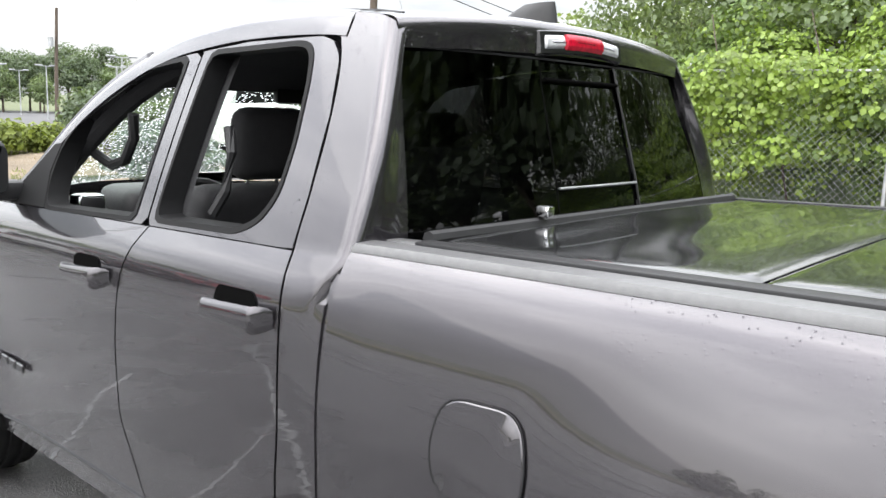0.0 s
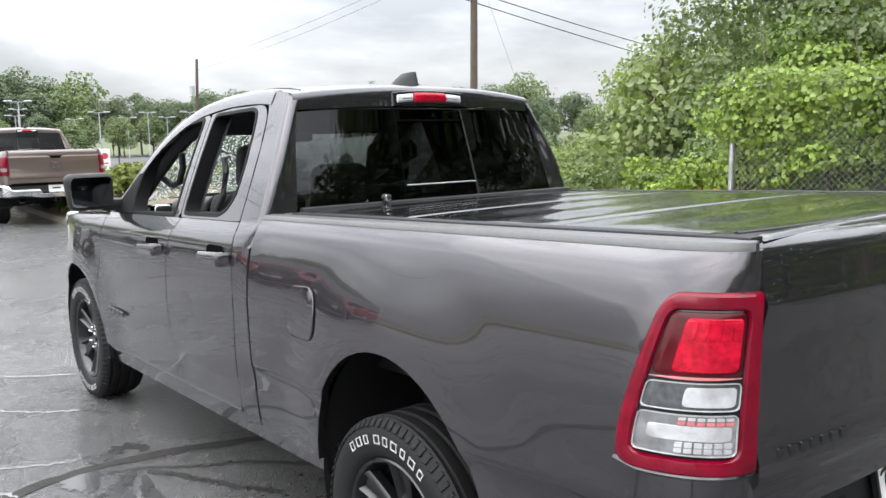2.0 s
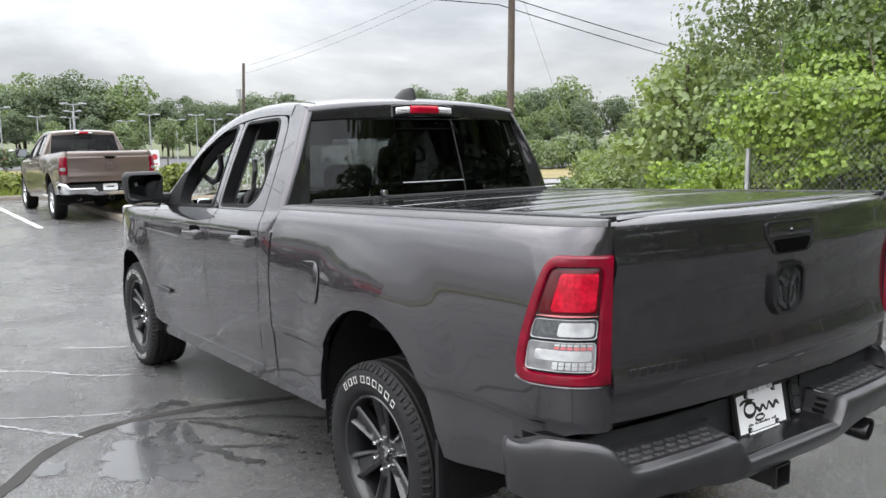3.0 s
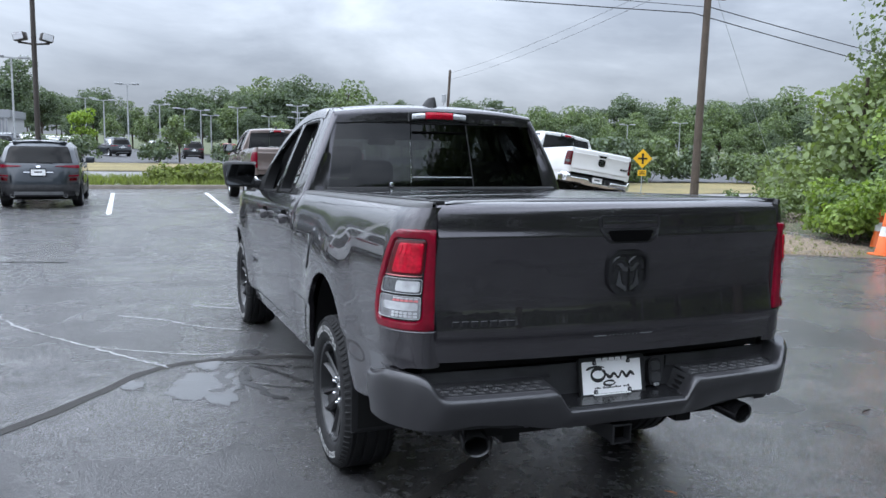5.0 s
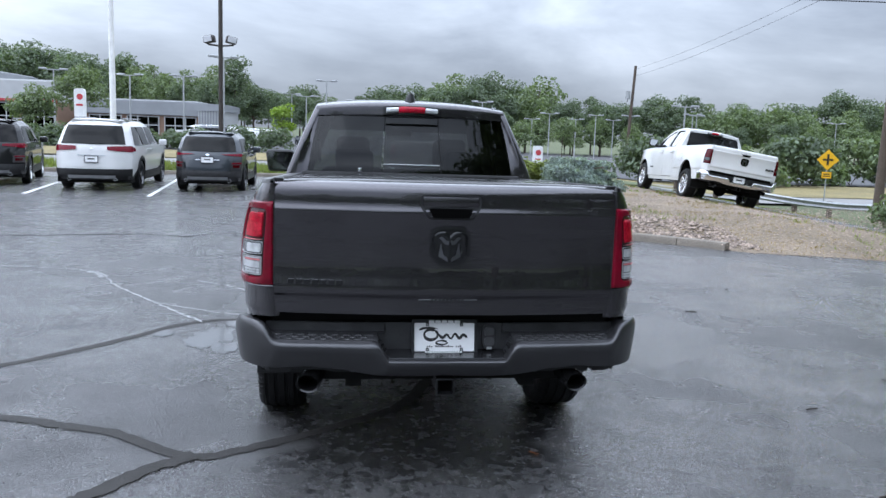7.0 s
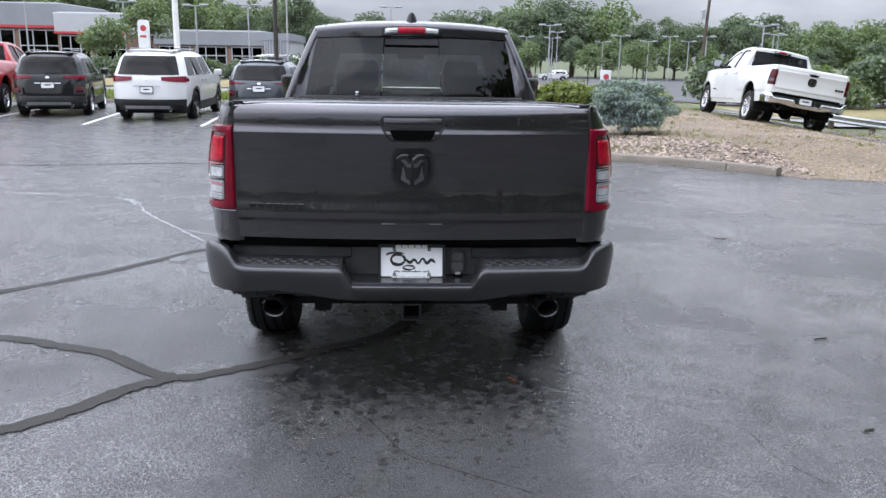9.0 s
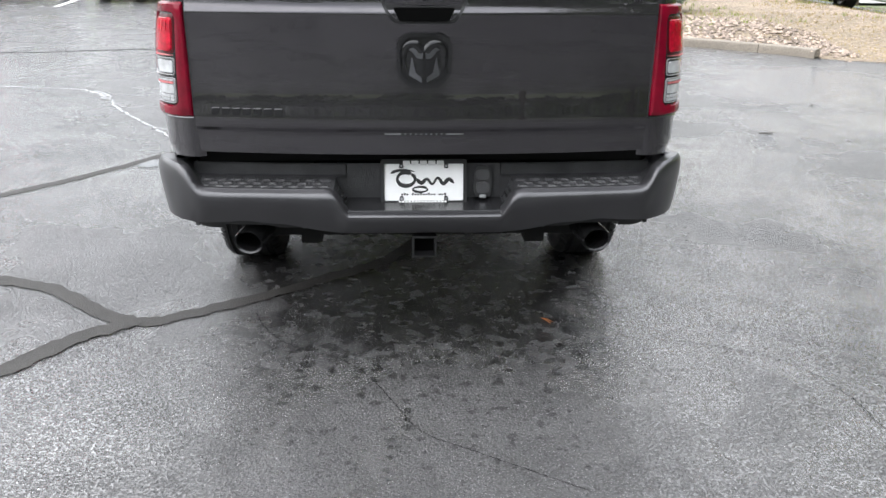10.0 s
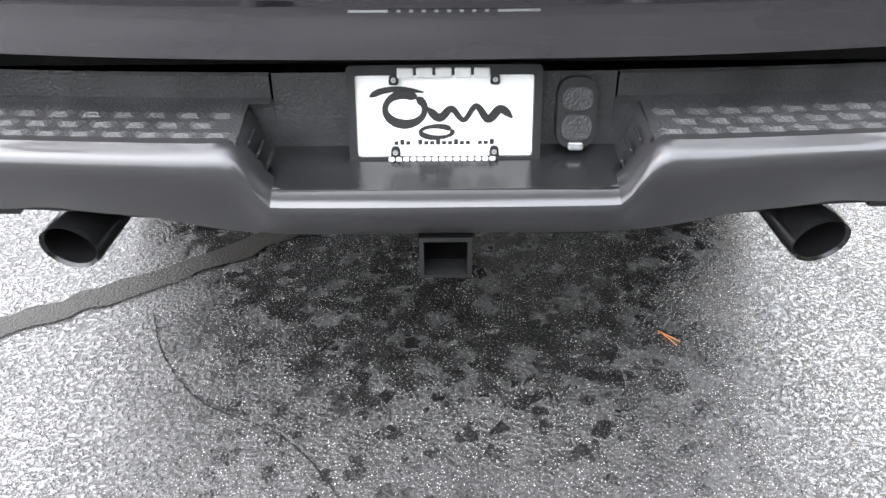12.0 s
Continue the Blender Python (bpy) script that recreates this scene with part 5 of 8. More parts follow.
    def header(v, u):
        xe = back_edge_x(1.955 + 0.05 * v) + (glasshouse(roof_edge(2.40)) - 0.004 - back_edge_x(2.005)) * v
        ze, zm = roof_edge(2.40), roof_mid(2.40)
        zt = ze + (zm - ze) * (1 - abs(u) ** 2.4)
        zb = 1.945 + 0.020 * (1 - u * u)
        y = 2.338 + 0.008 * v + 0.054 * v ** 7 - 0.046 * (1 - u * u) * (1 - v ** 7)
        return lean(u * xe, y, zb + (zt - zb) * (1 - (1 - v) ** 1.25))
    part("rear_header", sheet(header, steps(6, 0, 0.72) + [0.8, 0.86, 0.91, 0.95, 0.98, 1], us), paint, root)
    part("windscreen", sheet(lambda y, u: roof(y, u * 0.95), (3.66, 3.8, 3.95, 4.1, 4.25, 4.4, 4.55, 4.7), steps(12, -1, 1)), GLASS_WET if detail else GLASS_CLEAR, root).visible_shadow = False
    for s in (-1, 1):
        bm = pipe([lean(s * (glasshouse(roof_edge(y)) - 0.03), y, roof_edge(y) - 0.012) for y in steps(16, 3.5, 4.25)], 0.035, 8)
        part("windscreen_pillar", bm, paint, root)
        bm = pipe([roof(y, s * 0.90) for y in steps(12, 2.40, 3.6)], 0.004, 6)
        part("roof_ditch_strip", bm, trim, root)
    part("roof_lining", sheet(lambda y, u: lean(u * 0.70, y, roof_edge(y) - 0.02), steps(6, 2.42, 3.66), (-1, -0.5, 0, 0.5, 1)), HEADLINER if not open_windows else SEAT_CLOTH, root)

    def back(u, z):
        x = u * (back_edge_x(z) - 0.004)
        return lean(x, back_edge_y(z) - 0.052 * (1 - u * u) + 0.004, z)
    rear_window = new("rear_window")
    rear_window.parent = root
    for a, b, d in ((-1, -0.285, 0), (-0.275, 0.275, 0.008), (0.285, 1, 0)):
        bm = sheet(lambda u, z: Vector(back(u, z)) + Vector((0, d, 0)), steps(10, a, b), steps(8, 1.42, 1.952))
        part("pane", bm, GLASS_TINT if detail else GLASS_DARK, rear_window).visible_shadow = False
    for u, w, mat in ((-0.28, 0.002, SLOT_BLACK), (0.28, 0.0035, BLACK_PLASTIC)):
        part("window_bar", pipe([back(u, z) for z in steps(6, 1.43, 1.95)], w, 6), mat, rear_window)
    for z, w, m in ((1.595, 0.004, STEEL), (1.895, 0.006, SLOT_BLACK)):
        part("slider_rail", pipe([Vector(back(u, z)) + Vector((0, -0.004, 0)) for u in steps(6, -0.27, 0.27)], w, 6), m, rear_window)
    a = [Vector(back(u, z)) for u, z in [(u, 1.952) for u in steps(12, -1, 1)] + [(1, z) for z in steps(6, 1.90, 1.44)] + [(u, 1.44) for u in steps(12, 1, -1)] + [(-1, z) for z in steps(6, 1.44, 1.90)]]
    part("window_edge", pipe([p + Vector((0, -0.001, 0)) for p in a + a[:1]], 0.003, 6), BLACK_PLASTIC, rear_window)
    part("cab_back", sheet(lambda u, z: lean(u * 0.93, 2.27, z), (-1, 0, 1), (0.6, 1.0, 1.45)), paint, root)

    # high stop lamp and aerial
    stop = new("high_stop_lamp")
    stop.parent = root

    def stopf(x0, x1, o, h=0.054):
        def f(u, v):
            x = x0 + (x1 - x0) * u
            z = 2.006 + h * (v - 0.5) - 0.010 * (x / 0.2) ** 2
            e = min(u * (x1 - x0), (1 - u) * (x1 - x0), v * h, (1 - v) * h)
            y = 2.296 + 0.046 * (x / 0.7) ** 2 - o * min(1, e / 0.008)
            return lean(x, y + 0.14 * (z - 1.968), z)
        return sheet(f, [0, 0.02, 0.05] + steps(10, 0.1, 0.9) + [0.95, 0.98, 1], [0, 0.1, 0.3, 0.5, 0.7, 0.9, 1])
    part("stop_housing", stopf(-0.222, 0.222, 0.014, 0.074), BLACK_GLOSS, stop)
    for x0, x1 in ((-0.200, -0.094), (0.094, 0.200)):
        clear = part("cargo_lens", stopf(x0, x1, 0.020, 0.050), LAMP_CLEAR, stop, "clear cargo lamp lens")
        part("lamp_reflector", stopf(max(x0, -0.172), min(x1, 0.172), 0.0235, 0.022), LAMP_MID, clear)
    part("stop_lens", stopf(-0.104, 0.104, 0.024), LAMP_BRIGHT, stop, "bright red stop lens")
    part("stop_reflector", stopf(-0.056, 0.056, 0.0265, 0.018), LAMP_DEEP, stop)
    fin = bmesh.new()
    rows = []
    for v in steps(6):
        y0, y1, h = 2.385 + 0.015 * v, 2.64 - 0.125 * v ** 1.4, 2.06 + 0.078 * v
        w = 0.034 * (1 - v) ** 0.7 + 0.016
        rows.append([fin.verts.new(lean(w * math.sin(t) * (1 if math.cos(t) < 0 else 0.9), (y0 + y1) / 2 + (y1 - y0) / 2 * math.cos(t), h)) for t in steps(20, 0, 2 * math.pi)[:-1]])
    for p, q in zip(rows, rows[1:]):
        for i in range(20):
            fin.faces.new((p[i], p[(i + 1) % 20], q[(i + 1) % 20], q[i]))
    fin.faces.new(rows[-1])
    part("roof_aerial", fin, trim, root)

    # bonnet and nose
    def bonnet(y, u):
        x = u * (flank(min(y, 5.6), 1.42) - 0.012)
        z = 1.475 - 0.05 * smooth(4.3, 5.6, y) + 0.075 * (1 - abs(u) ** 2.5) * (1 - 0.3 * smooth(4.5, 5.7, y))
        return lean(x, y, z)
    part("bonnet", sheet(bonnet, steps(10, 4.3, 5.66), steps(16, -1, 1)), paint, root)
    part("cowl", sheet(lambda y, u: lean(u * 0.9, y, 1.475), (4.1, 4.35), steps(6, -1, 1)), BLACK_PLASTIC, root)
    part("grille", sheet(lambda u, z: lean(u * 0.80, 5.70 - 0.10 * u * u + 0.02 * math.sin(z * 9), z), steps(16, -1, 1), steps(8, 0.98, 1.44)), BLACK_GLOSS, root)
    bm = sheet(lambda u, z: lean(u * 0.90, 5.80 - 0.24 * abs(u) ** 3 - 0.04 * ((z - 0.8) / 0.18) ** 2, z), steps(18, -1, 1), steps(8, 0.64, 0.98))
    hem(bm, lambda c: (0, -0.12, 0))
    part("front_bumper", bm, bumper, root)
    for s in (-1, 1):
        part("headlamp", block(min(s * 0.62, s * 0.86), max(s * 0.62, s * 0.86), 5.50, 5.66, 1.08, 1.20, 0.03, 3), LAMP_CLEAR, root)

    # tailgate
    face = curve((0.845, 0.014), (0.90, 0.010), (0.945, 0.008), (0.962, -0.004), (0.985, -0.006), (1.05, 0.004), (1.15, 0.010), (1.28, 0.006), (1.345, -0.006), (1.368, -0.010), (1.385, -0.002), (1.44, 0.005), (1.475, 0.014), (1.495, 0.034), (1.505, 0.070), (1.507, 0.11))

    def gate(x, z):
        return (x, face(z) + 0.062 * (abs(x) / 0.845) ** 2.3, z)
    zs = steps(4, 0.862, 0.94) + [0.95, 0.958, 0.966, 0.975, 0.99] + steps(12, 1.01, 1.33) + [1.345, 1.355, 1.365, 1.375, 1.385] + steps(5, 1.40, 1.47) + [1.48, 1.49, 1.498, 1.503, 1.506, 1.507]
    xs = [-0.838, -0.832, -0.82] + steps(28, -0.79, 0.79) + [0.82, 0.832, 0.838]
    bm = sheet(gate, xs, zs)
    hem(bm, lambda c: (0, 0.05, 0))
    tailgate = part("tailgate", bm, paint, root)
    bezel = rounded([(-0.108, 1.335), (0.108, 1.335), (0.150, 1.40), (0.150, 1.452), (-0.150, 1.452), (-0.150, 1.40)], 0.02)
    grip = [(p[0] * 0.93, 1.395 + (p[1] - 1.395) * 0.90) for p in bezel]
    c = (0, 1.395)
    ro, ri = radial(bezel, c, 64), radial(grip, c, 64)
    bm = sheet(lambda i, k: ((ro if k < 2 else ri)[i % 64][0], gate(*(ro if k < 2 else ri)[i % 64])[1] + (0.004, -0.005, -0.004, 0.003)[k], (ro if k < 2 else ri)[i % 64][1]), range(65), range(4))
    hob = part("tailgate_handle", bm, trim if detail else paint, tailgate)
    bm = bmesh.new()
    bm.faces.new([bm.verts.new((p[0], gate(*p)[1] - 0.0015, p[1])) for p in ri])
    part("handle_well", bm, BLACK_PLASTIC, hob)
    bm = sheet(lambda x, z: (x, gate(x, 1.42)[1] - 0.002 - 0.005 * math.sin(math.pi * min(1, max(0, (z - 1.388) / 0.056))), z), steps(14, -0.135, 0.135), steps(8, 1.388, 1.444))
    hem(bm, lambda q: (0, 0.02, 0))
    part("handle_grip", bm, paint, hob)
    part("gate_lock", shift(lathe([(-0.006, 0.001), (-0.006, 0.007), (0.004, 0.009)], 14, "y"), pose(0.0, gate(0, 1.42)[1] - 0.007, 1.418)), DARK_CHROME, hob)
    # solid black piece in place of a hollow: the slot's shade as colour
    part("slot_shade", prism(rounded([(-0.086, 1.344), (0.086, 1.344), (0.108, 1.389), (-0.108, 1.389)], 0.008), lambda a, b: (a, gate(a, 1.36)[1] - 0.006, b), lambda a, b: (a, gate(a, 1.36)[1] + 0.01, b)), SLOT_BLACK, hob)
    shield = rounded([(-0.062, 1.302), (0.062, 1.302), (0.099, 1.275), (0.099, 1.160), (0.052, 1.112), (-0.052, 1.112), (-0.099, 1.160), (-0.099, 1.275)], 0.02)
    ro, ri = radial(shield, (0, 1.207), 64), radial([(p[0] * 0.86, 1.207 + (p[1] - 1.207) * 0.86) for p in shield], (0, 1.207), 64)
    bm = sheet(lambda i, k: ((ro if k < 2 else ri)[i % 64][0], (0.012, -0.008, -0.0085, 0.003)[k], (ro if k < 2 else ri)[i % 64][1]), range(65), range(4))
    bm.faces.new([bm.verts.new((p[0], 0.003, p[1])) for p in ri])
    badge = part("tailgate_emblem", bm, emblem, tailgate, "plain black eight-sided emblem")
    for s in (-1, 1):
        curl = curve_path([(s * 0.006, 1.236), (s * 0.032, 1.262), (s * 0.062, 1.256), (s * 0.074, 1.222), (s * 0.068, 1.185), (s * 0.056, 1.165)], 6)
        bm = pipe([(a, 0.004, b) for a, b in curl], lambda u: 0.019 * (1 - 0.65 * u), 10)
        for v in bm.verts:
            v.co.y = 0.002 + (v.co.y - 0.004) * 0.45
        part("emblem_relief", bm, emblem, badge)
        for poly, lift in (([(0.004, 1.226), (0.036, 1.216), (0.024, 1.165), (0.004, 1.142)], 0.0), ([(0.004, 1.236), (0.028, 1.268), (0.062, 1.268), (0.073, 1.249), (0.046, 1.241), (0.026, 1.216), (0.006, 1.213)], 0.002), ([(0.044, 1.222), (0.055, 1.156), (0.008, 1.129), (0.010, 1.148), (0.030, 1.162)], 0.002)):
            poly = rounded([(s * p[0], p[1]) for p in poly][::s], 0.004)
            part("emblem_relief", prism(poly, lambda a, b: (a, -0.005 - lift + 0.12 * abs(a), b), lambda a, b: (a, 0.006, b)), EMBLEM_METAL if lift else emblem, badge)
    if detail:
        for i in range(7):
            x = -0.775 + i * 0.0385
            part("model_bar", block(x, x + 0.031, gate(x, 1.018)[1] - 0.005, gate(x, 1.018)[1] + 0.004, 1.005, 1.032, 0.002, 1), BLACK_GLOSS, tailgate)
    part("gate_plinth", sheet(lambda x, z: (x, gate(x, z)[1] - 0.0015, z), steps(6, -0.145, 0.145), (0.938, 0.9425)), STEEL if detail else paint, tailgate)
    if detail:
        for i in range(9):
            part("sticker_bar", block(-0.085 + i * 0.019, -0.072 + i * 0.019, gate(0, 0.94)[1] - 0.003, gate(0, 0.94)[1] + 0.002, 0.9375, 0.9425), PRINT_BLACK, tailgate)
    part("gate_cap", sheet(lambda x, k: (x, 0.07 + 0.062 * (abs(x) / 0.845) ** 2.3 + (0, 0.0, 0.008, 0.04, 0.05, 0.05)[k], (1.500, 1.506, 1.509, 1.509, 1.504, 1.49)[k]), steps(20, -0.83, 0.83), range(6)), trim, root)
    # black block added behind the tailgate's lower gap to give its shadow band
    part("gap_shade_block", block(-0.86, 0.86, 0.16, 0.30, 0.80, 0.90), UNDERBODY, root)

    # bed and its cover
    bm = sheet(lambda y, k: lean((-0.86, -0.80, -0.80, 0.80, 0.80, 0.86)[k], y, (1.48, 1.48, 0.95, 0.95, 1.48, 1.48)[k]), steps(3, 0.10, 2.2), range(6))
    part("bed_tub", bm, UNDERBODY, root)
    if bed_cover:
        lid = new("bed_cover")
        lid.parent = root
        for a, b in ((0.085, 0.715), (0.725, 1.415), (1.425, 2.12)):
            def cv(u, v):
                x = -0.80 + 1.60 * u
                e = min(u, 1 - u) * 1.6
                w = min(v, 1 - v) * (b - a)
                z = 1.503 + 0.010 * min(1, e / 0.05) ** 0.5 * min(1, w / 0.02) ** 0.5 + 0.008 * (1 - (2 * u - 1) ** 2)
                return lean(x, a + (b - a) * v, z - 0.0022 * math.sin(2 * math.pi * (a + (b - a) * v) / 0.27 + 0.8 * math.sin(3 * u + a)) * min(1, w / 0.06) * min(1, e / 0.15))
            part("cover_panel", sheet(cv, [0, 0.01, 0.03] + steps(16, 0.06, 0.94) + [0.97, 0.99, 1], [0, 0.01, 0.03] + steps(26, 0.06, 0.94) + [0.97, 0.99, 1]), COVER_VINYL, lid)
        for s in (-1, 1):
            part("cover_rail", shift(block(-0.025, 0.025, 0.09, 2.13, 1.498, 1.515, 0.004, 2), Matrix(((1, 0, 0, s * 0.825), (0, 1, 0, 0), (0, -RAKE, 1, 0), (0, 0, 0, 1)))), trim, lid)
        part("cover_seal", pipe([lean(x, 0.10 + 0.055 * (abs(x) / 0.8) ** 2.3, 1.512) for x in steps(14, -0.80, 0.80)], 0.009, 8), trim, lid)
        part("cover_seal", pipe([lean(x, 2.135, 1.515) for x in steps(6, -0.80, 0.80)], 0.018, 8), trim, lid)
        part("cover_latch", block(-0.40, -0.37, 2.10, 2.14, 1.445, 1.475, 0.006, 2), CHROME, lid)

    # rear bumper
    top = curve((0, 0.655), (0.15, 0.655), (0.280, 0.655), (0.292, 0.661), (0.314, 0.700), (0.334, 0.729), (0.352, 0.7365), (0.40, 0.7370), (0.60, 0.7375), (0.80, 0.738), (0.822, 0.7395), (0.846, 0.750), (0.882, 0.798), (0.912, 0.814), (1.1, 0.818))
    foot = curve((0, 0.570), (0.33, 0.572), (0.42, 0.584), (0.50, 0.600), (0.60, 0.607), (0.67, 0.614), (0.76, 0.607), (0.86, 0.603), (1.1, 0.606))
    bumper_ob = new("rear_bumper")
    bumper_ob.parent = root

    def plan(u):
        """Half width and y along the bumper's face, u in 0..1 from the middle to the end."""
        if u < 0.70:
            x = u / 0.70 * 0.80
            return x, 0.035 * (x / 0.8) ** 2.5
        t = (u - 0.70) / 0.30 * math.pi / 2
        return 0.80 + 0.246 * math.sin(t) ** 0.82, 0.035 + 0.29 * (1 - max(0.0, math.cos(t)) ** 0.82) + 0.035 * (u - 0.7)

    def face_b(u, v):
        s = 1 if u >= 0 else -1
        x, y = plan(abs(u))
        zt, zb = top(x) - 0.040 * smooth(0.90, 1.0, abs(u)), foot(x)
        z = zb + (zt - zb) * v
        mid = zb + (zt - zb) * 0.76
        side = smooth(0.8, 1.0, x)
        bulge = 0.024 * ((z - mid) / (zt - mid)) ** 4 if z > mid else 0.040 * ((mid - z) / (mid - zb)) ** 1.35
        o = -0.075 + bulge
        return (s * (x - 0.030 * side * bulge / 0.06), y + o * (1 - side) - 0.02 * side, z)
    us = sorted(set([round(k * v, 4) for k in (-1, 1) for v in steps(56, 0, 0.70) + steps(26, 0.70, 1)]))
    bm = sheet(face_b, us, [0, 0.04, 0.1, 0.2, 0.3, 0.4, 0.5, 0.6, 0.7, 0.8, 0.88, 0.94, 0.975, 1])
    hem(bm, lambda q: (0.0, 0.012, 0.006 if q.z > 0.64 else -0.004))
    hem(bm, lambda q: (-0.02 * (1 if q.x > 0 else -1) * smooth(0.8, 1.0, abs(q.x)), 0.040, -0.006))
    part("bumper_bar", bm, bumper, bumper_ob)
    for s in (-1, 1):
        pad = bmesh.new()
        x0, x1 = 0.338, 0.855
        sheet(lambda x, k: (s * x, (-0.034, -0.028, 0.096)[k] + 0.030 * (x / 0.8) ** 2.5, (0.728, 0.737, 0.752)[k]), steps(10, x0, x1), range(3), pad)
        for r in range(3):
            for i in range(9):
                bx = x0 + 0.036 + i * 0.056 + (0.028 if r % 2 else 0)
                if bx > x1 - 0.025:
                    continue
                by = 0.002 + r * 0.0295 + 0.030 * (bx / 0.8) ** 2.5
                bz = 0.7385 + 0.0040 * r
                base = [(-0.0278, 0), (-0.0160, -0.0145), (0.0160, -0.0145), (0.0278, 0), (0.0160, 0.0145), (-0.0160, 0.0145)]
                lo = [pad.verts.new((s * (bx + p[0]), by + p[1], bz)) for p in base]
                hi = [pad.verts.new((s * (bx + p[0] * 0.60), by + 0.002 + p[1] * 0.50, bz + 0.0060)) for p in base]
                for j in range(6):
                    pad.faces.new((lo[j], lo[(j + 1) % 6], hi[(j + 1) % 6], hi[j]))
                pad.faces.new(hi)
        part("step_pad", pad, GREY_PLASTIC, bumper_ob, "grained black step pad with raised studs", 20)
        bm = sheet(lambda x, k: (s * x, (0.094, 0.108, 0.108, 0.113, 0.124)[k] + 0.030 * (x / 0.8) ** 2.5, (0.752, 0.757, 0.797, 0.802, 0.795)[k]), steps(8, 0.300, 0.885), range(5))
        part("step_riser", bm, GREY_PLASTIC, bumper_ob)
        bm = sheet(lambda u, v: (s * (0.85 + 0.135 * u), 0.02 + 0.11 * u ** 2 + 0.20 * v, 0.752 + 0.060 * smooth(0.0, 0.6, u) - 0.003 * v), steps(10), steps(4))
        part("corner_step", bm, GREY_PLASTIC, bumper_ob)
        bm = sheet(lambda u, v: (s * (0.288 + 0.052 * v ** 0.8), -0.050 + 0.04 * v + (0.15 - 0.04 * v) * u, 0.648 + 0.092 * smooth(0.05, 1, v)), steps(4), steps(8))
        part("tray_cheek", bm, GREY_PLASTIC, bumper_ob)
        for k in range(3):
            part("cheek_rib", shift(block(-0.003, 0.003, 0.0, 0.05, -0.012, 0.012, 0.002, 1), pose(s * (0.300 + 0.013 * k), 0.0, 0.678 + 0.020 * k, 0, s * -28)), BLACK_PLASTIC, bumper_ob)
        bm = sheet(lambda x, k: (s * x, (0.0, 0.0, 0.05)[k] + 0.03 * (x / 0.8) ** 2.5, (0.612, 0.578, 0.570)[k] + 0.010 * smooth(0.54, 0.60, x)), steps(14, 0.38, 0.775), range(3))
        part("lower_valance", bm, BLACK_PLASTIC, bumper_ob)
        part("parking_sensor", shift(lathe([(-0.004, 0.001), (-0.004, 0.010), (0.004, 0.012)], 16, "y"), pose(s * 0.455, -0.002, 0.588)), GREY_PLASTIC, bumper_ob)
        bm = sheet(lambda x, k: (s * x, (0.03, 0.04, 0.20)[k] + 0.19 * smooth(0.80, 1.04, x), (0.612, 0.570, 0.564)[k] + 0.012 * smooth(0.85, 1.0, x)), steps(10, 0.76, 0.985), range(3))
        part("lower_valance", bm, BLACK_PLASTIC, bumper_ob)
        part("parking_sensor", shift(lathe([(-0.004, 0.001), (-0.004, 0.009), (0.004, 0.011)], 16, "y"), pose(s * 0.87, 0.062, 0.580)), GREY_PLASTIC, bumper_ob)
    part("plate_tray", sheet(lambda x, k: (x, (-0.046, -0.042, 0.09, 0.106)[k], (0.652, 0.661, 0.660, 0.666)[k]), steps(8, -0.305, 0.305), range(4)), surface("tray_plastic", (0.012, 0.012, 0.013), 0.10, stain=(14, 0.35), bump=(300, 0.05), rough_vary=0.12), bumper_ob)
    part("recess_panel", sheet(lambda x, k: (x, (0.108, 0.112, 0.117)[k], (0.64, 0.72, 0.800)[k]), steps(6, -0.297, 0.297), range(3)), GREY_PLASTIC, bumper_ob)
    for s in (-1, 1):
        part("recess_side", sheet(lambda x, z: (s * x, 0.110, z), (0.297, 0.35, 0.41), (0.64, 0.70, 0.755)), GREY_PLASTIC, bumper_ob)
    number_plate(root, pose(0, 0.086, 0.733, -12), detail)
    sock = prism(rounded([(-0.034, -0.064), (0.034, -0.064), (0.034, 0.060), (-0.034, 0.060)], 0.034, 6), lambda a, b: (a, -0.012, b), lambda a, b: (a, 0.02, b))
    shift(sock, pose(0.228, 0.097, 0.735, -12))
    sock_ob = part("trailer_socket", sock, BLACK_PLASTIC, bumper_ob)
    for z0, z1 in ((-0.048, -0.004), (0.004, 0.044)):
        part("socket_lid", shift(prism(rounded([(-0.026, z0), (0.026, z0), (0.026, z1), (-0.026, z1)], 0.019, 5), lambda a, b: (a, -0.018, b), lambda a, b: (a, -0.010, b)), pose(0.228, 0.097, 0.735, -12)), GREY_PLASTIC, sock_ob)
    part("socket_latch", shift(block(-0.013, 0.013, -0.022, -0.010, -0.066, -0.052, 0.003, 1), pose(0.228, 0.097, 0.735, -12)), STEEL, sock_ob)
    bm = bmesh.new()
    rows = []
    for q, y in ((0.042, 0.35), (0.042, 0.0), (0.047, -0.004), (0.047, -0.018), (0.039, -0.020), (0.038, 0.30)):
        rows.append([bm.verts.new((a * q, y, 0.505 + b * q * 0.92)) for a, b in ((-1, -1), (1, -1), (1, 1), (-1, 1))])
    for p, q in zip(rows, rows[1:]):
        for i in range(4):
            bm.faces.new((p[i], p[(i + 1) % 4], q[(i + 1) % 4], q[i]))
    bm.faces.new(rows[-1])
    hitch = part("hitch_receiver", bm, BLACK_PLASTIC, root, "square black steel hitch receiver")
    # black plate added in the tube, painting the darkness of its inside
    part("bore_shade", block(-0.0375, 0.0375, 0.03, 0.05, 0.471, 0.539), SLOT_BLACK, hitch)

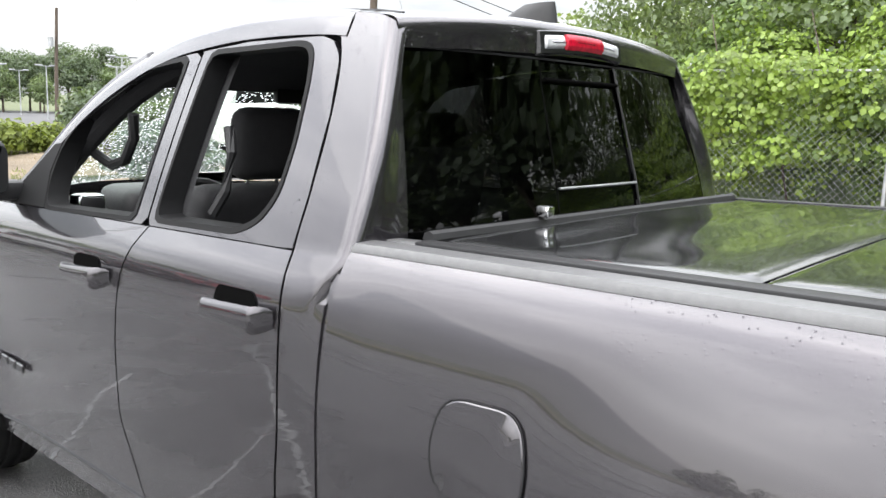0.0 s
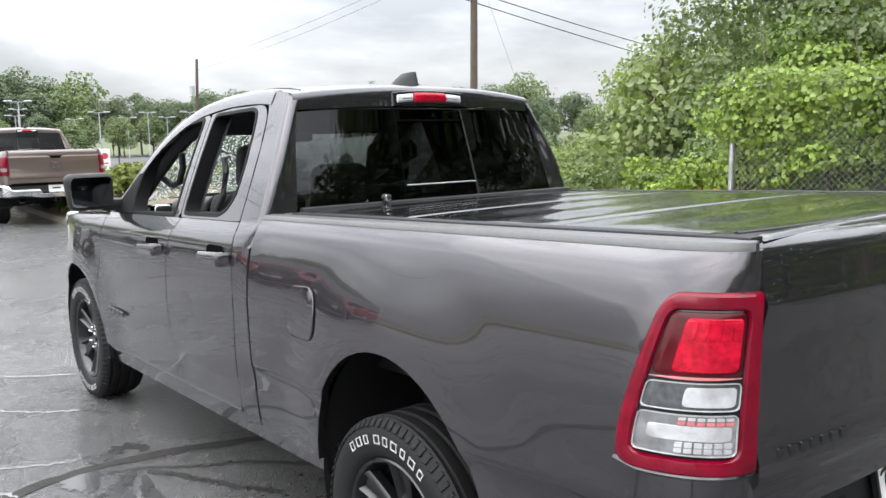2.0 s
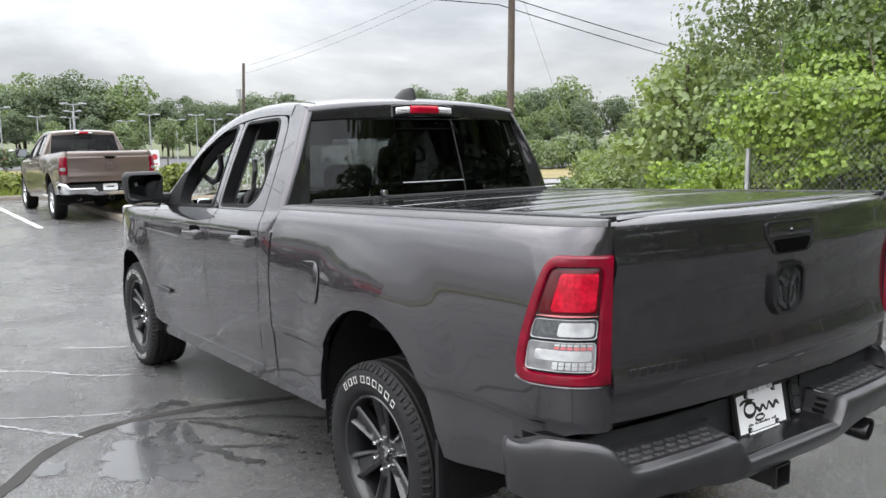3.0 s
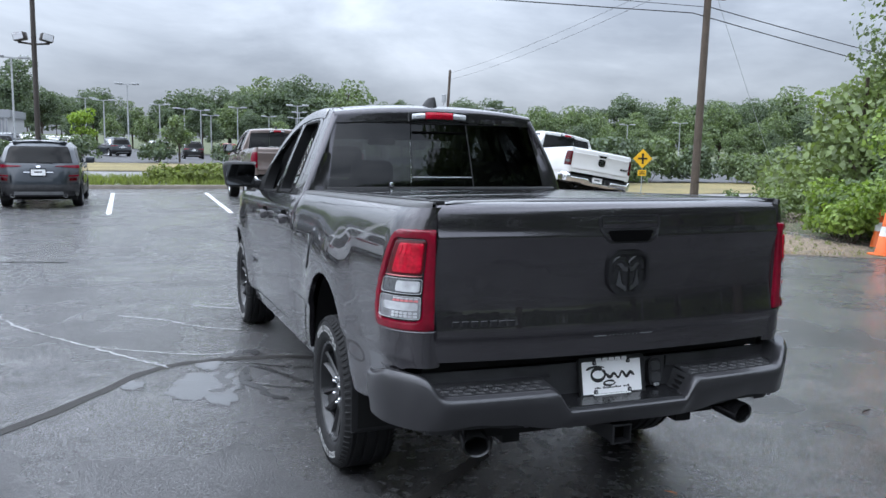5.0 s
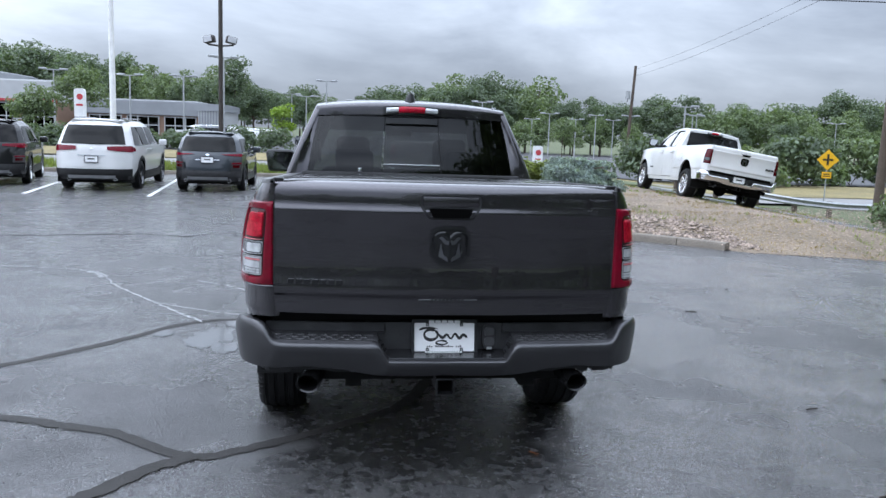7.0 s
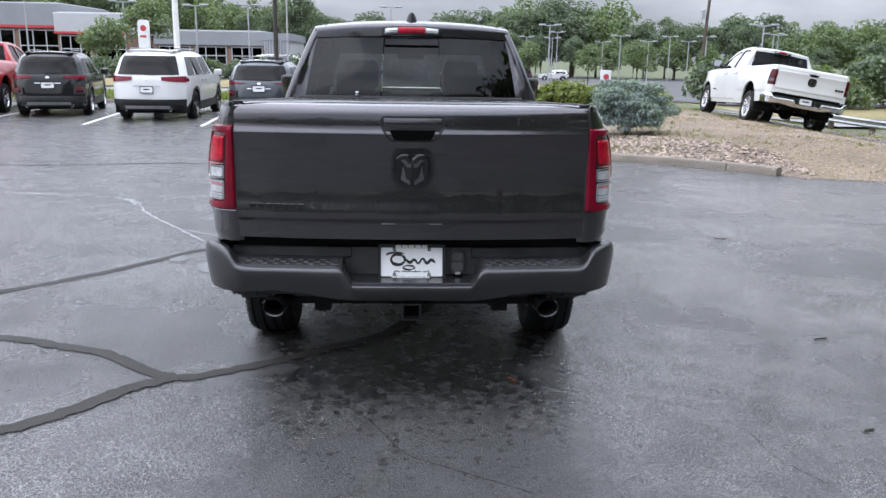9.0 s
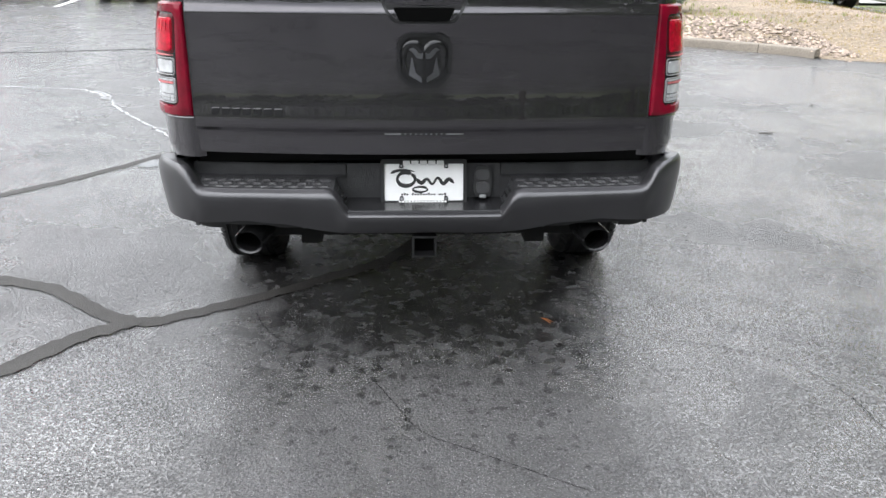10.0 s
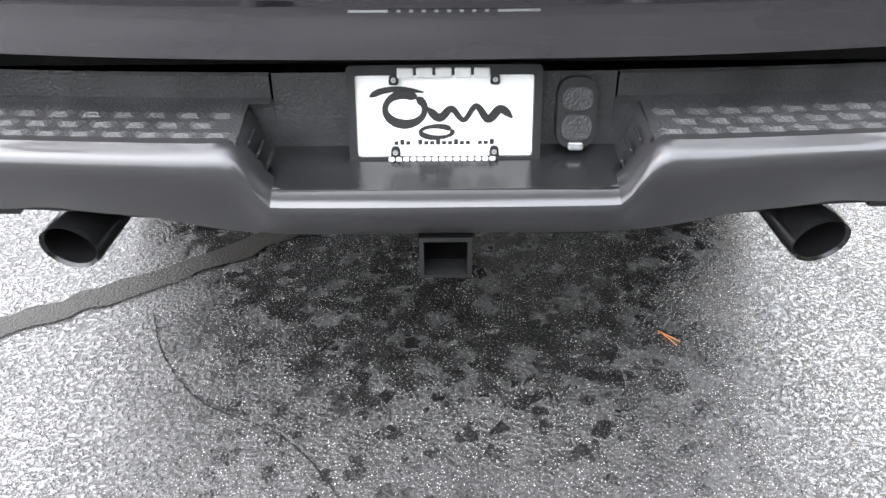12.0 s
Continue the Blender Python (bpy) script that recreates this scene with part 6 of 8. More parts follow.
    # underside
    for s in (-1, 1):
        part("frame_rail", block(s * 0.45 - 0.04, s * 0.45 + 0.04, 0.15, 5.4, 0.46, 0.60), UNDERBODY, root)
    part("rear_axle", rod((-0.75, 1.267, 0.40), (0.75, 1.267, 0.40), 0.05), UNDERBODY, root)
    bm = bmesh.new()
    bmesh.ops.create_uvsphere(bm, u_segments=16, v_segments=10, radius=0.17)
    part("differential", shift(bm, pose(0.05, 1.25, 0.40)), UNDERBODY, root)
    part("cross_member", block(-0.70, 0.70, 0.14, 0.24, 0.50, 0.62), UNDERBODY, root)
    part("spare_tyre", shift(lathe([(-0.11, 0.2), (-0.11, 0.34), (-0.07, 0.38), (0.07, 0.38), (0.11, 0.34), (0.11, 0.2)], 32, "z"), pose(0, 0.66, 0.60)), RUBBER, root)
    part("floor_pan", sheet(lambda y, x: lean(x, y, 0.64), steps(4, 0.3, 5.5), (-0.92, 0, 0.92)), UNDERBODY, root)
    for s in (-1, 1):
        part("silencer_pipe", pipe([(s * 0.30, 1.9, 0.46), (s * 0.45, 0.9, 0.54), (s * 0.62, 0.45, 0.54), (s * 0.655, 0.2, 0.53)], 0.03, 8), UNDERBODY, root)
        for y in (1.267, 4.839):
            tyre_and_rim(root, s, y, rim, detail, 6)

    # cabin
    seat(root, 0.0, 2.66, 0.64, 1.40, "rear_bench")
    part("dashboard", sheet(lambda x, k: lean(x, (3.98, 3.94, 3.96, 4.10, 4.50)[k], (0.95, 1.22, 1.38, 1.47, 1.475)[k]), steps(10, -0.86, 0.86), range(5)), DASH, root)
    if detail:
        part("instrument_hood", block(-0.62, -0.22, 3.88, 4.15, 1.22, 1.36, 0.05, 3), DASH, root)
        for x in (-0.52, -0.32):
            part("dial", shift(lathe([(-0.004, 0.001), (-0.004, 0.045), (0.0, 0.05)], 20, "y"), pose(x, 3.875, 1.29)), BLACK_GLOSS, root)
        part("air_vent", block(-0.80, -0.69, 3.90, 3.99, 1.235, 1.345, 0.02, 2), CHROME, root)
        part("air_vent", block(-0.792, -0.698, 3.894, 3.98, 1.243, 1.337, 0.016, 2), BLACK_PLASTIC, root)
        ring = [(0.19 * math.cos(t), 0.19 * math.sin(t)) for t in steps(24, 0, 2 * math.pi)]
        part("steering_wheel", pipe([(-0.42 + a, 3.66 + 0.38 * b, 1.22 + b * 0.92) for a, b in ring], 0.017, 8), SEAT_CLOTH, root)
        part("inside_mirror", block(-0.12, 0.12, 3.62, 3.66, 1.70, 1.77, 0.02, 2), BLACK_PLASTIC, root)
        for s in (-1, 1):
            part("pillar_lining", pipe([lean(s * (glasshouse(roof_edge(y)) - 0.075), y, roof_edge(y) - 0.03) for y in steps(16, 3.35, 4.25)], 0.05, 10), SEAT_CLOTH, root)
            part("grab_handle", pipe([lean(s * 0.73, 3.60, 1.80), lean(s * 0.72, 3.62, 1.72), lean(s * 0.715, 3.70, 1.64), lean(s * 0.715, 3.80, 1.62), lean(s * 0.73, 3.90, 1.66)], 0.019, 8), BLACK_PLASTIC, root)
            part("grab_handle", pipe([(s * 0.80, 3.00, 1.38), (s * 0.775, 2.97, 1.45), (s * 0.76, 2.96, 1.56), (s * 0.75, 2.99, 1.63)], 0.016, 8), BLACK_PLASTIC, root)
            part("pillar_trim", sheet(lambda z, y: lean(s * (glasshouse(z) - 0.075), y, z), steps(6, 1.45, 1.97), (3.06, 3.15, 3.24)), SEAT_CLOTH, root)
            part("door_card", sheet(lambda y, z: lean(s * 0.88, y, z), steps(4, 2.45, 4.2), (0.65, 1.48)), DASH, root)
    return root

# ---- the parked pickup ----
truck = thing("pickup_truck", "dark grey quad-cab pickup truck wet with rain, side windows open", "truck", pose(0, 0, 0))
pickup(truck, PAINT_GREY, WHEEL_BLACK, PAINT_BUMPER, True, True, "frame", BLACK_PLASTIC, True)

# ---- other vehicles ----


def road_wheel(root, s, x, y, r, rim):
    w = new("wheel")
    w.parent = root
    w.matrix_basis = pose(s * x, y, r - 0.003) @ pose(0, 0, 0, 0, 0, 0 if s > 0 else 180)
    part("tyre", lathe([(-0.11, r * 0.66), (-0.115, r * 0.85), (-0.095, r * 0.985), (-0.04, r), (0.04, r), (0.095, r * 0.985), (0.115, r * 0.85), (0.105, r * 0.66)], 40), RUBBER, w)
    part("rim", lathe([(-0.10, r * 0.66), (0.02, r * 0.60), (0.085, r * 0.64), (0.108, r * 0.67)], 32), rim, w)
    part("brake_disc", lathe([(-0.01, 0.01), (-0.01, r * 0.5), (-0.03, r * 0.5)], 20), DARK_CHROME, w)
    part("hub_cap", lathe([(0.08, 0.001), (0.08, r * 0.13), (0.05, r * 0.17)], 16), rim, w)
    for i in range(5):
        for k in (-9, 9):
            bm = sheet(lambda u, v: (0.068 + 0.02 * u - 0.01 * (2 * v - 1) ** 2, (v - 0.5) * 0.042, r * (0.1 + 0.52 * u)), steps(3), steps(4))
            hem(bm, lambda c: (-0.03, 0, 0))
            part("spoke", shift(bm, pose(0, 0, 0, i * 72 + k)), rim, w)
    return w


def suv(root, paint, L=4.6, W=1.9, H=1.70, belt=1.05, r=0.36, wheels=(0.85, 3.55), rim=WHEEL_SILVER, cladding=None, lamp_z=(0.98, 1.10), lamp_in=0.42, glass_drop=0.12, low_lamp=False, slope=0.42):
    """A family SUV, its tail at y = 0 and nose towards +y."""
    sill = 0.30

    def hw(y, z):
        t = abs(2 * y / L - 1)
        x = W / 2 * (1 - 0.05 * ((z - 0.80) / 0.5) ** 2) * (1 - 0.13 * t ** 5)
        return x
    tail = curve((0.25, 0.10), (0.40, 0.0), (0.55, -0.02), (0.75, 0.0), (belt, 0.06), (belt + 0.2, 0.06 + 0.2 * slope), (H - 0.12, 0.06 + (H - 0.12 - belt) * slope), (H, 0.10 + (H - belt) * slope + 0.06))
    nose = curve((0.25, L - 0.12), (0.5, L), (0.8, L - 0.03), (0.95, L - 0.20), (belt, L - 1.10), (H - 0.05, L - 1.95), (H, L - 2.2))
    in_x = lambda z: 0.34 * max(0.0, z - belt) + 0.12 * smooth(H - 0.20, H, z)
    R = 0.24
    for s in (-1, 1):
        cols = [0.0]
        for wy in wheels:
            cols += [wy - 0.44 * 0.999 * math.cos(t) for t in steps(14, 0, math.pi)]
        cols += steps(10, 1.4, 3.0) + steps(4, 0.04, 0.36) + steps(5, L - 0.5, L)
        cols = sorted(set(round(c, 4) for c in cols))

        def low(y):
            for wy in wheels:
                k = 1 - ((y - wy) / 0.44) ** 2
                if k > 0:
                    return max(sill, r + 0.06 + 0.36 * math.sqrt(k))
            return sill

        def body(y, v):
            lo = low(y)
            z = lo + (belt - lo) * v
            yy = min(max(y, tail(z) + R), nose(z))
            return (s * hw(yy, z), yy, z)
        part("body_side", sheet(body, cols, steps(12)), paint, root)
        if cladding:
            part("arch_trim", sheet(lambda y, v: (s * (hw(y, low(y)) + 0.012), min(max(y, 0.02), L - 0.02), low(y) - 0.01 + 0.09 * v), cols, (0, 0.5, 1)), cladding, root)
            part("sill_trim", sheet(lambda y, v: (s * (hw(y, 0.4) + 0.014), y, 0.26 + 0.20 * v), steps(8, wheels[0] + 0.44, wheels[1] - 0.44), (0, 0.5, 1)), cladding, root)

        def cabin(u, z, o=0.0):
            y = tail(z) + R + (nose(z) - tail(z) - R) * u
            return (s * (hw(2.0, belt) * (1 - 0.10 * abs(2 * u - 1) ** 3) - in_x(z) + o), y, z)
        part("cabin_side", sheet(cabin, steps(20), steps(8, belt, H - 0.03)), paint, root)
        for u0, u1 in ((0.06, 0.22), (0.25, 0.50), (0.53, 0.82)):
            z1 = H - 0.17
            bm = sheet(lambda u, v: cabin(u0 + (u1 - u0) * u + (0.035 * v if u0 < 0.1 else 0), belt + 0.04 + (z1 - belt - 0.04) * v, 0.006), steps(6), steps(5))
            part("side_window", bm, GLASS_DARK, root)
        part("window_line", pipe([cabin(u, belt + 0.03, 0.008) for u in steps(14, 0.06, 0.82)], 0.010, 5), CHROME, root)
        part("roof_rail", pipe([(s * (hw(2, belt) - in_x(H) - 0.05), y, H + 0.035 - 0.03 * smooth(0.7, 0.5, y)) for y in steps(8, tail(H) + 0.15, L - 2.3)], 0.018, 6), DARK_CHROME if cladding else CHROME, root)
        mir = new("door_mirror")
        mir.parent = root
        part("mirror_shell", block(min(s * (W / 2 - 0.02), s * (W / 2 + 0.20)), max(s * (W / 2 - 0.02), s * (W / 2 + 0.20)), L - 1.62, L - 1.48, belt - 0.02, belt + 0.15, 0.04, 2), paint, mir)
        part("wheel_well", sheet(lambda t, x: (s * x, wheels[0] - 0.45 * math.cos(t), r + 0.06 + 0.37 * math.sin(t)), steps(12, -0.2, math.pi + 0.2), (W / 2 - 0.03, 0.5)), UNDERBODY, root)
        part("wheel_well", sheet(lambda t, x: (s * x, wheels[1] - 0.45 * math.cos(t), r + 0.06 + 0.37 * math.sin(t)), steps(12, -0.2, math.pi + 0.2), (W / 2 - 0.03, 0.5)), UNDERBODY, root)
        for y in wheels:
            road_wheel(root, s, W / 2 - 0.13, y, r, rim)
        for u in (0.30, 0.58):
            z = belt - 0.10
            part("door_handle", block(s * hw(2, z) - 0.012, s * hw(2, z) + 0.03, 1.3 + u * 1.6, 1.48 + u * 1.6, z - 0.02, z + 0.02, 0.012, 2), paint, root)

    def rear(u, z, o=0.0):
        w = hw(max(tail(z) + R, 0), min(z, belt)) - in_x(z)
        return (u * w * (1 + o * 0.3), tail(z) - 0.09 * (1 - u * u) + R * abs(u) ** 6 - o * (1 - 0.7 * abs(u) ** 6), z)
    us = steps(18, -1, 1)
    part("tail", sheet(rear, us, steps(6, 0.28, 0.6) + steps(10, 0.65, H)), paint, root)
    part("roof", sheet(lambda u, y: (u * (hw(2, belt) - in_x(H - 0.03)), y, H - 0.03 + 0.05 * (1 - abs(u) ** 2.5) * (1 - 0.3 * abs(2 * (y - tail(H)) / (nose(H) - tail(H)) - 1) ** 2)), us, steps(10, tail(H) - 0.06, nose(H))), paint, root)
    part("roof_spoiler", sheet(lambda u, k: (u * (hw(2, belt) - in_x(H) - 0.04), tail(H) + (0.06, -0.12, -0.10, 0.02)[k] - 0.06 * (1 - u * u), H - 0.025 + 0.045 * (1 - abs(u) ** 2.5) - (0.0, 0.030, 0.055, 0.055)[k]), us, range(4)), paint, root)
    part("rear_glass", sheet(lambda u, z: rear(u * 0.86, z, 0.008), us, steps(6, belt + 0.05, H - glass_drop)), GLASS_DARK, root)
    part("wiper", block(-0.05, 0.30, tail(belt + 0.08) - 0.12, tail(belt + 0.08) - 0.10, belt + 0.05, belt + 0.07), BLACK_PLASTIC, root)
    part("windscreen", sheet(lambda u, z: (u * (hw(3, belt) - in_x(z) - 0.08), nose(z) + 0.05 * (1 - u * u), z), us, steps(5, belt, H - 0.04)), GLASS_DARK, root)
    part("bonnet", sheet(lambda u, y: (u * (hw(y, 0.95) - 0.02), y, belt - 0.06 * smooth(L - 1.1, L - 0.15, y) + 0.04 * (1 - u * u)), us, steps(6, L - 1.2, L - 0.16)), paint, root)
    part("nose", sheet(lambda u, z: (u * hw(L - 0.1, z), nose(z) + 0.06 * (1 - u * u) - 0.12 * abs(u) ** 4, z), us, steps(6, 0.28, 0.98)), paint, root)
    clad = cladding or BLACK_PLASTIC
    part("rear_bumper", sheet(lambda u, z: rear(u * 1.005, z, 0.035 + 0.02 * math.sin((z - 0.28) * 9)), us, steps(6, 0.28, 0.56)), clad, root)
    part("skid_plate", sheet(lambda u, z: rear(u * 0.62, z, 0.065), us, (0.32, 0.36, 0.40)), STEEL, root)
    for s in (-1, 1):
        lampo = new("tail_lamp")
        lampo.parent = root
        part("lamp_lens", sheet(lambda u, v: rear(s * (lamp_in + (1.0 - lamp_in) * u), lamp_z[0] + 0.05 * (1 - u) * (1 - v) + (lamp_z[1] - lamp_z[0]) * v - 0.02 * (1 - u) * v, 0.02), steps(8), steps(4)), LAMP_RED, lampo)
        part("lamp_lens", sheet(lambda u, v: (s * (hw(R + 0.22 * u, 1.0) + 0.008), R + tail(1.0) - 0.02 + 0.22 * u, lamp_z[0] + 0.02 + (lamp_z[1] - lamp_z[0] - 0.03) * v * (1 - 0.5 * u)), steps(5), steps(3)), LAMP_RED, lampo)
        if low_lamp:
            part("indicator_surround", sheet(lambda u, v: rear(s * (0.70 + 0.30 * u), 0.60 + 0.19 * v, 0.045), steps(6), steps(4)), clad, lampo)
            part("indicator_lens", sheet(lambda u, v: rear(s * (0.76 + 0.18 * u), 0.645 + 0.07 * v, 0.06), steps(5), steps(3)), LAMP_DEEP, lampo)
            part("reflector_lens", sheet(lambda u, v: rear(s * (0.74 + 0.24 * u), 0.74 + 0.035 * v, 0.058), steps(5), steps(3)), LAMP_RED, lampo)
        part("exhaust_tip", shift(lathe([(0.1, 0.04), (0, 0.045), (0.0, 0.035), (0.1, 0.03)], 16, "y"), pose(s * 0.55, -0.05, 0.30)), CHROME, root)
    part("badge_disc", sheet(lambda u, v: rear(0.055 * (2 * u - 1) * math.sqrt(1 - (2 * v - 1) ** 2 * 0.98), (lamp_z[0] + lamp_z[1]) / 2 + 0.026 * (2 * v - 1), 0.02), steps(8), steps(8)), CHROME, root)
    part("chrome_strip", sheet(lambda u, z: rear(u * 0.36, z, 0.025), us, (lamp_z[0] - 0.10, lamp_z[0] - 0.075)), CHROME, root)
    number_plate(root, pose(0, tail(0.80) - 0.125, 0.80 if not low_lamp else 0.84, -4), False)
    part("underside", block(-W / 2 + 0.12, W / 2 - 0.12, 0.15, L - 0.2, 0.20, 0.34), UNDERBODY, root)
    part("aerial", rod((0, tail(H) + 0.25, H + 0.02), (0, tail(H) + 0.12, H + 0.11), 0.018, 0.006, 8), BLACK_PLASTIC, root)
    return root


group = "cars parked in the bays"
kona = thing("small_suv", "blue-grey compact SUV with grey lower cladding, parked", "car", pose(-3.92, 17.95, 0), group)
suv(kona, PAINT_BLUE_GREY, 4.17, 1.80, 1.56, 1.00, 0.335, (0.78, 3.38), DARK_CHROME, GREY_PLASTIC, (0.93, 1.01), 0.42, 0.13, True, 0.55)
big_white = thing("large_suv", "white seven-seat SUV with black lower bumper, parked", "car", pose(-6.65, 17.45, 0, 0, 0, 2), group)
suv(big_white, PAINT_WHITE, 5.15, 1.99, 1.79, 1.12, 0.375, (1.05, 4.12), DARK_CHROME, BLACK_PLASTIC, (0.98, 1.14), 0.40, 0.15, False, 0.55)
dark = thing("suv", "glossy black mid-size SUV with silver skid plate, parked", "car", pose(-9.55, 18.45, 0, 0, 0, 13), group)
suv(dark, PAINT_BLACK, 4.77, 1.89, 1.70, 1.08, 0.36, (0.92, 3.70), WHEEL_SILVER, GREY_PLASTIC, (0.98, 1.10), 0.44, 0.13, True, 0.52)

brown = thing("pickup_truck", "bronze-brown crew-cab pickup with chrome rear bumper, parked", "truck", pose(1.75, 16.85, 0), group)
pickup(brown, PAINT_BROWN, WHEEL_SILVER, CHROME, False, False, "square", BLACK_PLASTIC, False, PAINT_BROWN)
red = thing("pickup_truck", "bright red pickup truck, parked at the row's end", "truck", pose(-12.2, 18.6, 0, 0, 0, 8), group)
pickup(red, PAINT_RED, WHEEL_SILVER, CHROME, False, False, "square", BLACK_PLASTIC, False, PAINT_RED)
white = thing("pickup_truck", "white pickup truck tilted on the gravel bank, chrome bumper", "truck", pose(9.50, 15.70, 0.055, 0.4, 8.8, -3.5))
pickup(white, PAINT_WHITE, WHEEL_SILVER, CHROME, False, False, "smoke", BLACK_PLASTIC, False, BLACK_GLOSS)
for i in range(3):
    x = 0.60 + i * 0.075
    part("model_bar", block(x, x + 0.055, 0.025, 0.045, 1.10, 1.15, 0.003, 1), PRINT_BLACK, white)

# far cars on the neighbouring lot
far_kinds = []
for i, (paint, lab) in enumerate(((PAINT_WHITE, "white"), (PAINT_BLACK, "black"), (PAINT_RED, "dark red"), (PAINT_BLUE_GREY, "grey"))):
    c = thing("far_car", lab + " car parked on the far lot", "car", pose(0, 0, -30), "cars on the far lot")
    suv(c, paint, 4.5, 1.84, 1.50 + 0.1 * (i % 2), 0.98, 0.33, (0.85, 3.55), WHEEL_SILVER, None, (0.86, 0.98), 0.5)
    far_kinds.append(c)
spots = ((-2.5, 72, 20, 3), (0.5, 70, 5, 0), (3.5, 74, 0, 1), (6.2, 71, -5, 2), (9.0, 78, 0, 0), (-5.5, 76, 80, 0), (-9.0, 74, 85, 0), (-12.5, 80, 80, 0), (12.0, 82, 0, 1), (-20, 76, 80, 0), (24.0, 120, 85, 0), (-6.0, 58, 82, 0), (40, 92, 90, 1), (-9.5, 66, 85, 3))
for i, (x, y, a, k) in enumerate(spots):
    m = pose(x, y, land(x, y) + 0.02, 0, 0, a)
    if i < 4:
        far_kinds[k].matrix_basis = m
    else:
        copy_thing(far_kinds[k], m)

# ---- plants ----


def leaf_material(name, colour, gloss=0.45, vary=0.35):
    m = surface(name, colour, gloss, grain=(2.5, 0.15), stain=(0.6, 0.22), vary=vary, rough_vary=0.1)
    t = m.node_tree
    b, out = t.nodes["Principled BSDF"], t.nodes["Material Output"]
    thin = t.nodes.new("ShaderNodeBsdfTranslucent")
    tint = t.nodes.new("ShaderNodeVectorMath")
    tint.operation = "MULTIPLY"
    tint.inputs[1].default_value = (1.3, 1.35, 0.6)
    t.links.new(b.inputs["Base Color"].links[0].from_socket, tint.inputs[0])
    t.links.new(tint.outputs["Vector"], thin.inputs["Color"])
    mix = t.nodes.new("ShaderNodeMixShader")
    mix.inputs["Fac"].default_value = 0.35
    t.links.new(b.outputs["BSDF"], mix.inputs[1])
    t.links.new(thin.outputs["BSDF"], mix.inputs[2])
    t.links.new(mix.outputs["Shader"], out.inputs["Surface"])
    return m


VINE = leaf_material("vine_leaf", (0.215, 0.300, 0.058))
# shade among the vines is painted as this darker leaf colour
VINE_SHADED = leaf_material("shaded_vine_leaf", (0.105, 0.160, 0.045))
# two greens greyed and lightened: distance haze is put into the leaf colour
LEAF_DARK_HAZED = leaf_material("tree_leaf_dark_hazed", (0.105, 0.140, 0.086))
LEAF_MID_HAZED = leaf_material("tree_leaf_mid_hazed", (0.140, 0.185, 0.090))
LEAF_PALE = leaf_material("tree_leaf_pale", (0.170, 0.220, 0.085))
LEAF_LIME = leaf_material("tree_leaf_yellow_green", (0.20, 0.29, 0.035))
SPRUCE = leaf_material("blue_spruce_needle", (0.235, 0.285, 0.295), 0.6, 0.55)
BLADE = leaf_material("grass_blade", (0.155, 0.19, 0.045), 0.6, 0.4)
STRAW = leaf_material("dry_blade", (0.24, 0.175, 0.075), 0.7, 0.35)
BARK = surface("bark", (0.09, 0.07, 0.055), 0.9, grain=(30, 0.3), bump=(40, 0.8))


def leaf_cloud(name, centres, normals, sizes, material, parent=None, aspect=0.75, seed=1, droop=0.25):
    """Folded leaves, each two triangles, at the given places."""
    rng = np.random.default_rng(seed)
    n = len(centres)
    c, up = np.asarray(centres, float), np.asarray(normals, float)
    up = up + rng.normal(0, 0.55, (n, 3))
    up /= np.linalg.norm(up, axis=1)[:, None] + 1e-9
    d = rng.normal(0, 1, (n, 3))
    d[:, 2] -= droop
    d -= up * np.sum(d * up, axis=1)[:, None]
    d /= np.linalg.norm(d, axis=1)[:, None] + 1e-9
    side = np.cross(up, d)
    s = np.asarray(sizes, float)[:, None]
    v = np.empty((n, 4, 3))
    v[:, 0] = c - d * s * 0.5
    v[:, 2] = c + d * s * 0.5 - up * s * 0.10
    v[:, 1] = c + side * s * 0.5 * aspect + up * s * 0.12 - d * s * 0.08
    v[:, 3] = c - side * s * 0.5 * aspect + up * s * 0.12 - d * s * 0.08
    i = np.arange(n) * 4
    tri = np.stack([np.stack([i, i + 1, i + 2], 1), np.stack([i, i + 2, i + 3], 1)], 1).reshape(-1, 3)
    me = bpy.data.meshes.new(name)
    me.vertices.add(n * 4)
    me.vertices.foreach_set("co", v.reshape(-1))
    me.loops.add(len(tri) * 3)
    me.loops.foreach_set("vertex_index", tri.reshape(-1).astype(np.int32))
    me.polygons.add(len(tri))
    me.polygons.foreach_set("loop_start", (np.arange(len(tri)) * 3).astype(np.int32))
    me.update(calc_edges=True)
    me.validate()
    me.materials.append(material)
    ob = new(name, me)
    ob.parent = parent
    return ob


def blob_points(blobs, per_area, seed, shell=0.35, low=-0.6):
    """Leaf places in the outer shell of many overlapping clumps, with their outward ways."""
    rng = np.random.default_rng(seed)
    pts, nrm = [], []
    for x, y, z, a, b, h in blobs:
        n = max(8, int(per_area * 4 * math.pi * ((a * b + a * h + b * h) / 3)))
        d = rng.normal(0, 1, (n, 3))
        d /= np.linalg.norm(d, axis=1)[:, None]
        d = d[d[:, 2] > low]
        k = 1 - shell * rng.random(len(d)) ** 1.6
        lump = 1 + 0.16 * np.sin(d[:, 0] * 7 + x * 3) * np.sin(d[:, 1] * 6 + y * 2) + 0.12 * np.sin(d[:, 2] * 9 + z)
        pts.append(np.array((x, y, z)) + d * np.array((a, b, h)) * (k * lump)[:, None])
        nrm.append(d * np.array((1, 1, 1)) + np.array((0, 0, 0.35)))
    return np.concatenate(pts), np.concatenate(nrm)


